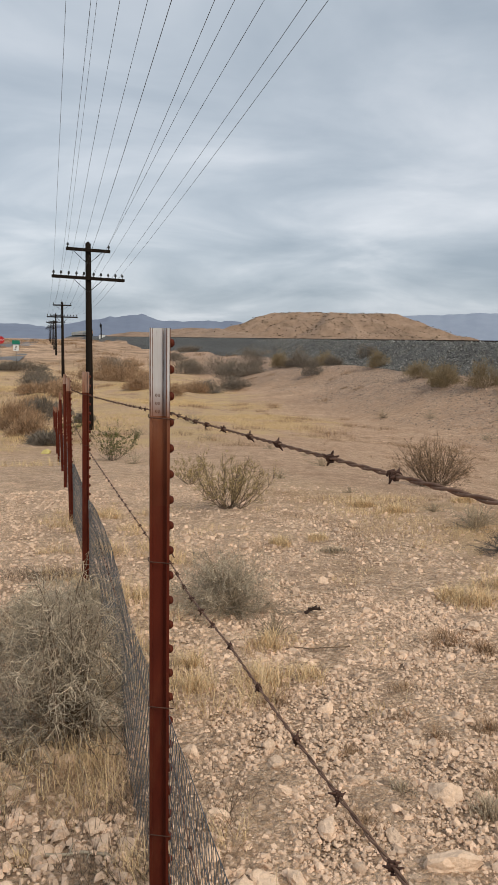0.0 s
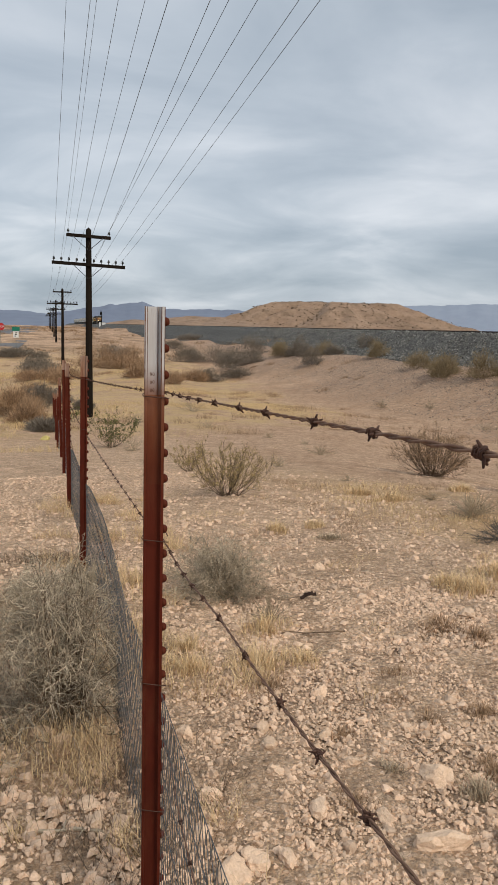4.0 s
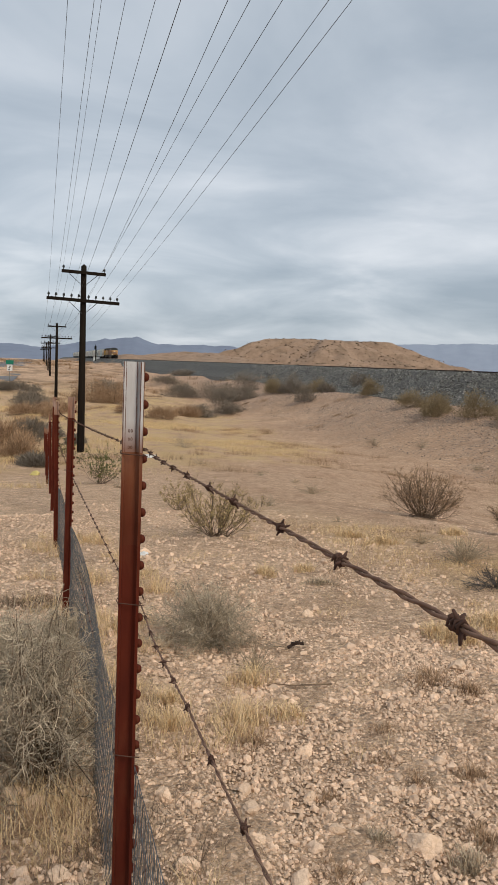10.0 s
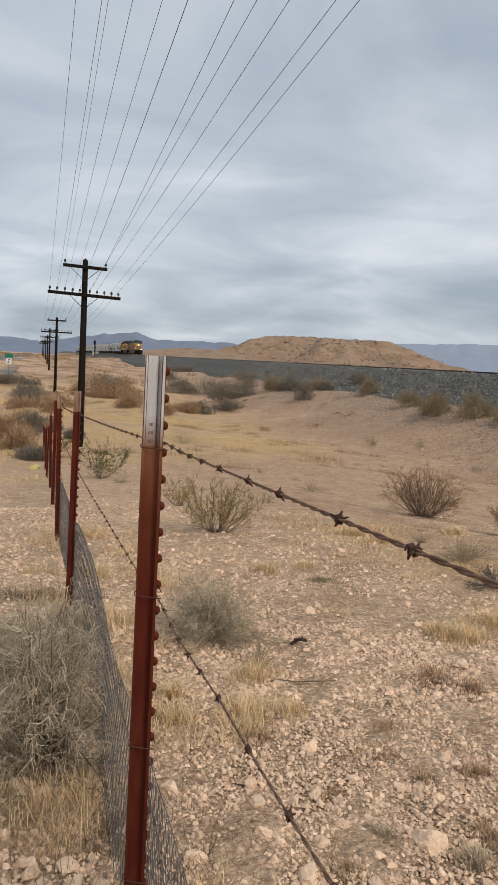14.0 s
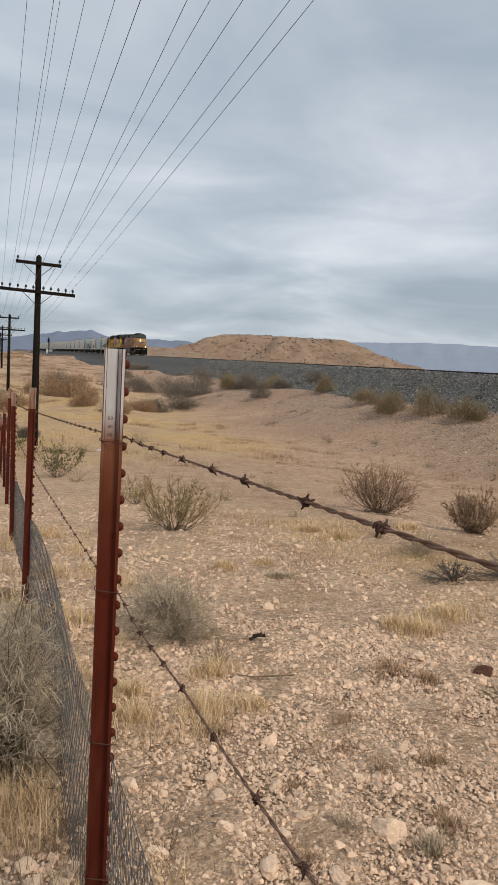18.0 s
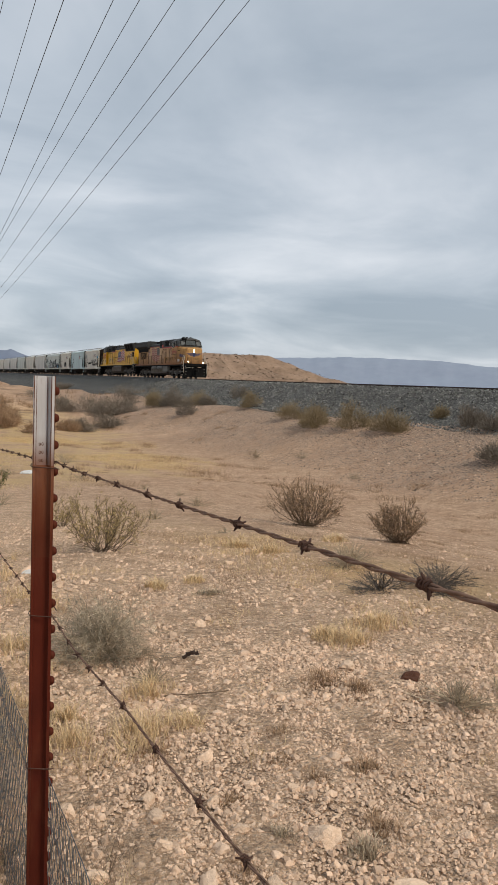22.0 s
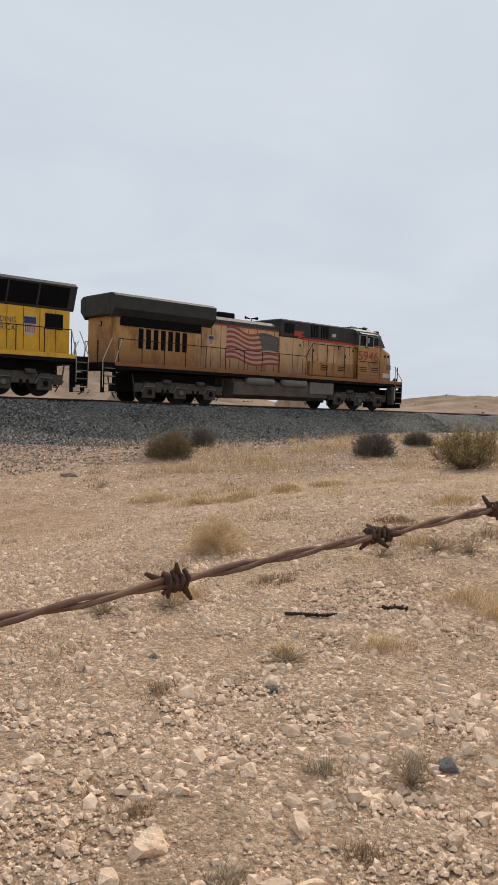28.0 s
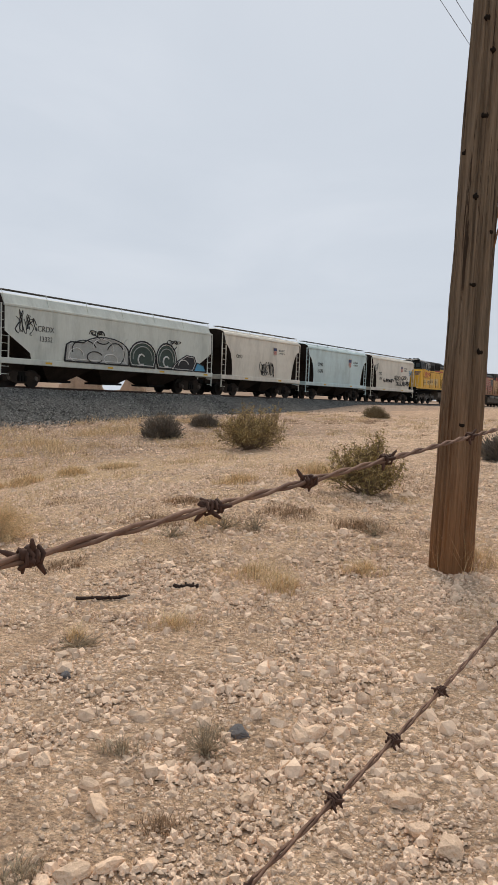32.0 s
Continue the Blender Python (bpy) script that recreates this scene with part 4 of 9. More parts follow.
# ---------------------------------------------------------------- telegraph poles
def pole(x, y, top, r0, r1, mat, arms, label, tilt=0.0, knots=False, turn=0.0, detail=16):
    base = ground_z(x, y)
    ob = thing("telegraph_pole", label, "telegraph pole", "telegraph poles", at=pose(x, y, base, 0.73, -1.08, turn) if knots else pose(x, y, base, 0, 0, turn))
    slack = Matrix.Identity(4) if knots else pose(0, 0, 0, 0, tilt)
    high = top - base
    shift = 0.33 if knots else 0.0
    g = Geo()
    rng = random.Random(int(y * 10))
    n, rows = (80, 90) if knots else (detail, 10)
    v, f = [], []
    for j in range(rows):
        u = j / (rows - 1)
        z = -0.25 + (high + 0.25) * u
        r = r0 + (r1 - r0) * u
        for k in range(n):
            a = 2 * math.pi * k / n
            rr = r
            if knots:
                crack = noise.noise(Vector((math.cos(a) * 9, math.sin(a) * 9, z * 0.35)))
                rr += -0.022 * max(0, crack - 0.1) * 2.5 + 0.008 * noise.noise(Vector((a * 6, 0, z * 0.9))) + 0.006 * noise.noise(Vector((math.cos(a) * 2, math.sin(a) * 2, z * 2.2)))
            v.append((rr * math.cos(a), rr * math.sin(a), z))
    for j in range(rows - 1):
        for k in range(n):
            f.append((j * n + k, j * n + (k + 1) % n, (j + 1) * n + (k + 1) % n, (j + 1) * n + k))
    # a roofed top
    v.append((0, 0, high + r1 * 0.9))
    f += [((rows - 1) * n + k, (rows - 1) * n + (k + 1) % n, rows * n) for k in range(n)]
    g.add(v, f)
    part("pole_shaft", g, mat, ob, smooth=True)
    for drop, width, pins, brace in arms:
        za = high - drop
        arm = Geo().box(-width / 2 + shift, width / 2 + shift, -r1 - 0.1, -r1 - 0.005, za - 0.055, za + 0.055, 0.008)
        c = part("crossarm", arm, POLE_FAR, ob, "dark wooden crossarm")
        c.matrix_basis = pose(0, 0, za) @ slack @ pose(0, 0, -za)
        for px in pins:
            ins = Geo().tube([(0, 0, 0.05), (0, 0, 0.11), (0, 0, 0.112), (0, 0, 0.15), (0, 0, 0.2), (0, 0, 0.215)], [0.012, 0.012, 0.04, 0.042, 0.03, 0.005], 8)
            ip = part("insulator", ins, GLASS_DARK, c, smooth=True)
            ip.matrix_basis = pose(px * width / 2 + shift, -r1 - 0.05, za)
        for s in (-1, 1):
            br = Geo().tube([(s * brace, -r1 - 0.05, za - 0.05), (s * 0.02, -r1 - 0.02, za - brace * 0.95)], 0.014, 4)
            part("brace", br, LINE_WIRE, ob)
    if knots:
        seen = ((4.33, 112), (4.14, 160), (3.95, 114), (3.5, 96), (3.3, 122), (2.9, 112), (2.7, 165), (2.4, 104), (2.19, 158), (1.85, 114), (1.43, 150), (0.96, 112))
        for z, turn_to in seen + tuple((rng.uniform(0.5, 6.0), rng.uniform(200, 420)) for _ in range(12)):
            a = radians(turn_to)
            r = r0 + (r1 - r0) * (z / high)
            k = Geo().tube([(r - 0.014, 0, 0), (r - 0.003, 0, 0), (r + 0.0005, 0, 0.004)], [0.024, 0.019, 0.012], 9)
            kp = part("knot", k, POLE_FAR, ob, "dark knot", smooth=True)
            kp.matrix_basis = pose(0, 0, z, 0, 0, math.degrees(a))
        for z, a, l in ((3.75, 3.3, 0.34), (3.68, 3.5, 0.26), (3.2, 3.45, 0.2), (2.25, 3.4, 0.2), (2.1, 3.3, 0.16), (2.6, 3.6, 0.14)):
            r = r0 + (r1 - r0) * (z / high)
            sp = Geo().tube([(r - 0.01, 0, 0), (r + 0.004, 0.006, l * 0.5), (r + 0.016, 0.012, l)], [0.010, 0.007, 0.001], 5)
            k = part("splinter", sp, mat, ob)
            k.matrix_basis = pose(0, 0, z, 0, 0, math.degrees(a))
    return ob


PINS10 = (-0.95, -0.75, -0.54, -0.33, -0.13, 0.14, 0.34, 0.54, 0.74, 0.93)
# where the wires hang on the near pole: upper arm, then lower arm
NEAR_X = (0.85, 2.442, 0.427, 0.689, 1.031, 1.376, 1.576, 2.532, 2.893, 3.1, 3.336, 3.487)
ARMS = ((0.24, 1.82, (-0.92, 0.92), 0.55), (1.22, 3.2, [(x - 1.957) / 1.6 for x in NEAR_X[2:]], 0.55))
FAR_ARMS = ((0.24, 1.54, (-0.92, 0.92), 0.5), (1.22, 2.54, PINS10, 0.5))
POLES = ((1.69, -4.95, 7.5), (0.46, 28.7, 4.82), (-1.07, 68.0, 4.52), (-2.6, 110.0, 4.9), (-3.9, 150.0, 4.9), (-5.35, 190.0, 5.3), (-7.0, 232.0, 5.6), (-8.6, 272.0, 5.95))
for k, (x, y, top) in enumerate(POLES):
    pole(x, y, top, 0.145 if k == 0 else 0.138, 0.095, WOOD_POLE if k == 0 else POLE_FAR, ARMS if k == 0 else FAR_ARMS,
         "weathered brown wooden pole with cracks and knots" if k == 0 else "dark wooden telegraph pole with two crossarms", tilt=2.0 if k == 1 else 0.0, knots=k == 0)


def line_wires():
    spans = list(zip(POLES, POLES[1:]))
    def pins(p):
        x, y, top = p
        if y < 0:
            off = x - POLES[0][0]
            return [(nx + off, y - 0.235, top - (0.04 if k < 2 else 1.02)) for k, nx in enumerate(NEAR_X)]
        short, wide = 0.77, 1.27
        out = [(x + px * short, y - 0.15, top - 0.24 + 0.2) for px in (-0.92, 0.92)]
        return out + [(x + px * wide, y - 0.15, top - 1.22 + 0.2) for px in PINS10]
    behind = (2.9, -39.0, 7.6)
    for k, (a, b) in enumerate([(behind, POLES[0])] + spans[:4]):
        for w, (p, q) in enumerate(zip(pins(a), pins(b))):
            if w == 9:
                continue
            p, q = Vector(p), Vector(q)
            sag = (0.42 if k != 1 else 0.2) + 0.06 * math.sin(w * 2.3)
            pts = [p.lerp(q, u) - Vector((0, 0, sag * 4 * u * (1 - u))) for u in np.linspace(0, 1, 17)]
            ob = new("line_wire", Geo().tube(pts, 0.0045 if w in (1, 6) else 0.0034, 4, False).mesh("line_wire", LINE_WIRE))
            tagged(ob, "thin dark overhead wire between telegraph poles", "wire", "overhead wires")


line_wires()


# ---------------------------------------------------------------- train
YELLOW_OLD = material("faded_yellow_paint", (0.48, 0.28, 0.105), (0.37, 0.195, 0.06), 0.6, scale=1.3, fine=14, bump=0.05, depth=0.003, stretch=(1, 1, 0.35), dark=(0.15, 0.06, 0.022), dark_amount=0.9, dark_scale=1.5, foot=((0.26, 0.10, 0.032), 1.7, 3.0))
YELLOW_PALE = material("sun_bleached_tan_paint", (0.56, 0.36, 0.20), (0.46, 0.28, 0.145), 0.65, scale=1.3, fine=14, bump=0.05, depth=0.003, stretch=(1, 1, 0.35), dark=(0.17, 0.078, 0.036), dark_amount=0.85, dark_scale=1.4, foot=((0.25, 0.11, 0.046), 1.7, 2.8))
YELLOW = material("bright_yellow_paint", (0.74, 0.42, 0.026), (0.63, 0.34, 0.02), 0.45, scale=1.3, fine=14, bump=0.05, depth=0.003, stretch=(1, 1, 0.3), dark=(0.24, 0.11, 0.02), dark_amount=0.55, dark_scale=1.2)
YELLOW_GRIME_SHADE = material("grimy_brown_yellow_paint", (0.33, 0.18, 0.065), (0.20, 0.105, 0.04), 0.65, scale=2, fine=18, bump=0.05, depth=0.003, dark=(0.07, 0.04, 0.02), dark_amount=0.8, dark_scale=2.5)
GREY_ROOF = material("dark_grey_roof_paint", (0.055, 0.055, 0.053), (0.03, 0.03, 0.029), 0.6, scale=2, fine=20, bump=0.05, dark=(0.035, 0.03, 0.028), dark_amount=0.6, dark_scale=1.4, spec=0.12)
GREY_CAB = material("grey_cab_paint", (0.075, 0.08, 0.078), (0.045, 0.047, 0.047), 0.55, scale=2, fine=20, bump=0.05, dark=(0.06, 0.05, 0.045), dark_amount=0.5, dark_scale=1.4, spec=0.15)
RED_STRIPE = material("red_stripe_paint", (0.42, 0.04, 0.028), (0.33, 0.035, 0.025), 0.5, scale=2, fine=20, bump=0)
RED_FADED = material("faded_red_paint", (0.32, 0.06, 0.04), (0.24, 0.045, 0.032), 0.6, scale=3, fine=20, bump=0)
CREAM = material("off_white_paint", (0.52, 0.46, 0.39), (0.40, 0.34, 0.28), 0.6, scale=3, fine=20, bump=0)
FLAG_FADED = material("faded_flag_blue", (0.06, 0.062, 0.06), (0.085, 0.08, 0.07), 0.6, scale=3, fine=20, bump=0)
BLUE = material("dark_blue_paint", (0.035, 0.05, 0.13), (0.03, 0.04, 0.09), 0.5, scale=3, fine=20, bump=0)
BLACK = material("grimy_black_running_gear", (0.006, 0.006, 0.006), (0.012, 0.011, 0.010), 0.75, scale=3, fine=25, bump=0.2, depth=0.01, spec=0.06)
TRUCK_GREY = material("dusty_grey_cast_steel", (0.115, 0.10, 0.085), (0.05, 0.043, 0.037), 0.8, scale=3, fine=25, bump=0.2, depth=0.01, spec=0.08)
TANK_GREY = material("grey_brown_fuel_tank", (0.15, 0.125, 0.10), (0.075, 0.062, 0.05), 0.7, scale=2, fine=20, bump=0.1, spec=0.1)
AIR_TANK = material("light_grey_air_tank", (0.20, 0.19, 0.17), (0.12, 0.115, 0.105), 0.65, scale=2, fine=20, bump=0.05, spec=0.1)
STEEL = material("worn_wheel_steel", (0.03, 0.026, 0.023), (0.016, 0.014, 0.012), 0.6, 0.3, scale=6, fine=30, bump=0.1, spec=0.1)
SCREEN = material("black_grille", (0.004, 0.004, 0.0045), (0.009, 0.009, 0.0095), 0.7, scale=12, fine=60, bump=0.3, spec=0.05)
# sky reflection on the windscreen is put into its grey-green colour
WINDSHIELD = material("grey_green_windscreen_glass", (0.05, 0.062, 0.066), (0.022, 0.03, 0.033), 0.3, scale=1.2, fine=6, bump=0, spec=0.12)
FRAME_PALE = material("pale_aluminium_frame", (0.46, 0.46, 0.44), (0.36, 0.36, 0.34), 0.5, bump=0)
SHADE_GREY = material("grey_awning", (0.11, 0.115, 0.115), (0.07, 0.075, 0.075), 0.6, scale=2, fine=20, bump=0)
GLASS = material("dark_cab_glass", (0.003, 0.004, 0.0045), (0.006, 0.007, 0.008), 0.4, scale=2, fine=8, bump=0, spec=0.12)
RAIL_DARK = material("rusty_dark_handrail", (0.035, 0.02, 0.014), (0.02, 0.013, 0.01), 0.7, scale=6, fine=30, bump=0, spec=0.1)
RAIL_WHITE = material("white_grab_rail", (0.55, 0.50, 0.42), (0.42, 0.37, 0.30), 0.6, scale=6, fine=30, bump=0)
LOCKER_TAN = material("tan_yellow_locker_paint", (0.62, 0.44, 0.19), (0.52, 0.36, 0.15), 0.6, scale=3, fine=20, bump=0)
LAMP = glow("headlight_lens", (1.0, 0.80, 0.42), 14.0)
LAMP_OFF = material("lamp_glass", (0.3, 0.3, 0.28), (0.2, 0.2, 0.2), 0.2, bump=0)


def flat_text(words, size, mat, parent, x, z, side, name="lettering", squash=1.0, bold=0.0):
    """Words on a side that faces -y, centred on x, with their foot at z."""
    cu = bpy.data.curves.new(name, "FONT")
    cu.body, cu.size, cu.align_x, cu.extrude, cu.offset = words, size, "CENTER", 0.002, bold
    tmp = bpy.data.objects.new(name, cu)
    scene.collection.objects.link(tmp)
    me = bpy.data.meshes.new_from_object(tmp.evaluated_get(bpy.context.evaluated_depsgraph_get()))
    bpy.data.objects.remove(tmp)
    me.materials.clear()
    me.materials.append(mat)
    me.transform(Matrix.Translation((x, side, z)) @ pose(0, 0, 0, 90) @ Matrix.Diagonal((squash, 1, 1, 1)))
    return part(name, me, None, parent, "painted number" if words.isdigit() else "painted lettering")


def flag(parent, x0, x1, z0, z1, side, slant, hoist_right, red, white, blue):
    """A waving striped flag painted on the side: thirteen stripes and a star field at the hoist end."""
    g = Geo()
    n, rows = 30, 13

    def at(u, w):
        wave = 0.09 * math.sin(u * 9.5 + 0.6) * (0.25 + 0.75 * (1 - u if hoist_right else u))
        x = x0 + (x1 - x0) * u
        x += slant * (1 - w) * (u if hoist_right else -(1 - u))
        lift = 0.16 * (1 - u if hoist_right else u)
        return (x, side, z0 + (z1 - z0) * (w * 0.86 + wave + lift * 0.6))
    for r in range(rows):
        for k in range(n):
            ua, ub = k / n, (k + 1) / n
            star = r >= 6 and ((ua > 0.58) if hoist_right else (ub < 0.42))
            g.add([at(ua, r / rows), at(ub, r / rows), at(ub, (r + 1) / rows), at(ua, (r + 1) / rows)], [(0, 1, 2, 3)], 2 if star else r % 2)
    for r in range(5):
        for k in range(7):
            u = (0.62 if hoist_right else 0.03) + (k + 0.5 * (r % 2)) * 0.053
            w = 0.53 + r * 0.088
            x, y, z = at(u, w)
            s = 0.035
            g.add([(x - s, y - 0.003, z), (x, y - 0.003, z - s), (x + s, y - 0.003, z), (x, y - 0.003, z + s)], [(0, 1, 2, 3)], 1)
    me = g.mesh("flag_panel", [red, white, blue])
    return part("flag_panel", me, None, parent, "painted waving striped flag")


def shield(parent, x, z, w, h, side):
    o = [(-0.5, 0.32), (-0.42, 0.5), (-0.2, 0.44), (0, 0.5), (0.2, 0.44), (0.42, 0.5), (0.5, 0.32), (0.46, -0.3), (0, -0.5), (-0.46, -0.3)]
    e = part("emblem", Geo().prism([(x + a * w, z + b * h) for a, b in o], "y", side - 0.002, side), CREAM, parent, "small shield emblem")
    part("emblem_field", Geo().box(x - w * 0.45, x + w * 0.45, side - 0.005, side - 0.003, z + h * 0.1, z + h * 0.4), BLUE, e, "blue field")
    for k in range(6):
        a = x + w * (-0.38 + k * 0.14)
        part("emblem_stripe", Geo().box(a, a + w * 0.06, side - 0.005, side - 0.003, z - h * 0.3, z + h * 0.08), RED_STRIPE, e, "red stripe")


def wheel(parent, x, z, r, side, mats=(BLACK, STEEL)):
    g = Geo().tube([(0, -0.06, 0), (0, -0.055, 0), (0, 0.05, 0), (0, 0.06, 0), (0, 0.085, 0)], [r * 0.9, r, r, r * 1.03, r * 1.03], 26)
    w = part("wheel", g, mats[1], parent, "steel wheel", smooth=False)
    h = Geo().tube([(0, -0.10, 0), (0, -0.065, 0)], [0.1, 0.14], 12)
    part("hub", h, mats[0], w)
    w.matrix_basis = pose(x, side, z)
    return w


def truck3(parent, cx, gap):
    """A three-axle bogie: side frame with pedestals, springs, journal boxes and wheels."""
    t = new("bogie")
    t.parent = parent
    t["label"] = "dusty cast steel three-axle bogie"
    for side in (-1.05, 1.05):
        s = 1 if side > 0 else -1
        g = Geo()
        # convex slabs, deeper over the axles
        for a, b, z0, z1 in ((-gap - 0.82, -gap - 0.35, 0.5, 0.92), (-gap - 0.35, -gap + 0.35, 0.24, 0.9), (-gap + 0.35, -0.35, 0.5, 1.0), (-0.35, 0.35, 0.24, 1.0), (0.35, gap - 0.35, 0.5, 1.0), (gap - 0.35, gap + 0.35, 0.24, 0.9), (gap + 0.35, gap + 0.82, 0.5, 0.92)):
            g.box(a - 0.005, b + 0.005, side - 0.07, side + 0.07, z0, z1, 0.03)
        part("side_frame", g, TRUCK_GREY, t)
        for k in (-1, 0, 1):
            jb = Geo().box(k * gap - 0.17, k * gap + 0.17, side + s * 0.07 - 0.06, side + s * 0.07 + 0.06, 0.38, 0.68, 0.03)
            j = part("journal_box", jb, TRUCK_GREY, t)
            part("bearing_cap", Geo().tube([(k * gap, side + s * 0.12, 0.53), (k * gap, side + s * 0.19, 0.53)], [0.13, 0.1], 14), AIR_TANK if k == 0 else BLACK, j)
        for k in (-0.5, 0.5):
            sp = Geo()
            for q in (-0.14, 0.14):
                sp.tube([(k * gap * 1.0 + q, side + s * 0.02, 0.66), (k * gap + q, side + s * 0.02, 0.36)], [0.09, 0.09], 10)
            part("spring", sp, BLACK, t)
        part("brake_cylinder", Geo().tube([(-gap * 0.5 - 0.2, side + s * 0.13, 1.02), (-gap * 0.5 + 0.25, side + s * 0.13, 1.02)], 0.11, 12), TRUCK_GREY, t)
        part("brake_cylinder", Geo().tube([(gap * 0.6 - 0.2, side + s * 0.13, 1.0), (gap * 0.6 + 0.25, side + s * 0.13, 1.0)], 0.11, 12), TRUCK_GREY, t)
        for k in (-1, 0, 1):
            arm = Geo().prism(((k * gap - 0.42, 0.78), (k * gap - 0.2, 0.95), (k * gap + 0.2, 0.95), (k * gap + 0.42, 0.78), (k * gap + 0.3, 0.7), (k * gap - 0.3, 0.7)), "y", side + s * 0.08 - 0.03, side + s * 0.08 + 0.05)
            part("pedestal_cap", arm, TRUCK_GREY, t)
            part("brake_rod", Geo().tube([(k * gap - 0.5, side + s * 0.16, 0.5), (k * gap - 0.3, side + s * 0.14, 0.78), (k * gap + 0.3, side + s * 0.14, 0.74)], 0.03, 6), AIR_TANK, t)
        part("sand_pipe", Geo().tube([(-gap - 0.9, side, 1.3), (-gap - 0.8, side, 0.7), (-gap - 0.62, side * 0.8, 0.2)], 0.03, 6), TRUCK_GREY, t)
        part("sand_pipe", Geo().tube([(gap + 0.9, side, 1.3), (gap + 0.8, side, 0.7), (gap + 0.62, side * 0.8, 0.2)], 0.03, 6), TRUCK_GREY, t)
    part("bolster", Geo().box(-gap - 0.62, gap + 0.62, -0.8, 0.8, 0.5, 1.42, 0.05), BLACK, t)
    t.matrix_basis = pose(cx, 0, 0)
    for k in (-1, 0, 1):
        for side in (-0.76, 0.76):
            wheel(parent, cx + k * gap, 0.53, 0.53, side)


def handrail(parent, xs, z0, z1, side, mat, names="handrail"):
    g = Geo().tube([(xs[0], side, z1), (xs[-1], side, z1)], 0.018, 6)
    r = part(names, g, mat, parent)
    for x in xs:
        part("stanchion", Geo().tube([(x, side, z0), (x, side, z1)], 0.022, 6), mat, r)
    return r


def end_steps(parent, x0, x1, side, mat=BLACK):
    for k in range(4):
        z = 0.42 + 0.32 * k
        part("step", Geo().box(x0, x1, side - 0.13, side + 0.13, z - 0.02, z + 0.02, 0.005), RAIL_WHITE if k == 0 else AIR_TANK, parent)
    for x in (x0, x1):
        part("step_side", Geo().box(x - 0.02, x + 0.02, side - 0.14, side + 0.14, 0.38, 1.62, 0.005), mat, parent)


def coupler(parent, x, s):
    g = Geo().box(min(x, x + 0.5 * s), max(x, x + 0.5 * s), -0.12, 0.12, 0.74, 0.98, 0.03)
    g.box(x + 0.42 * s - 0.16, x + 0.42 * s + 0.16, -0.2, 0.2, 0.68, 1.04, 0.05)
    part("coupler", g, BLACK, parent)
    hose = Geo().tube([(x + 0.05 * s, -0.35, 0.95), (x + 0.3 * s, -0.38, 0.6), (x + 0.34 * s, -0.3, 0.35), (x + 0.42 * s, -0.2, 0.28)], 0.03, 6)
    part("air_hose", hose, BLACK, parent)


def panel_lines(parent, xs, z0, z1, side, mat):
    for x in xs:
        part("door_seam", Geo().box(x - 0.012, x + 0.012, side - 0.008, side - 0.001, z0, z1), mat, parent)


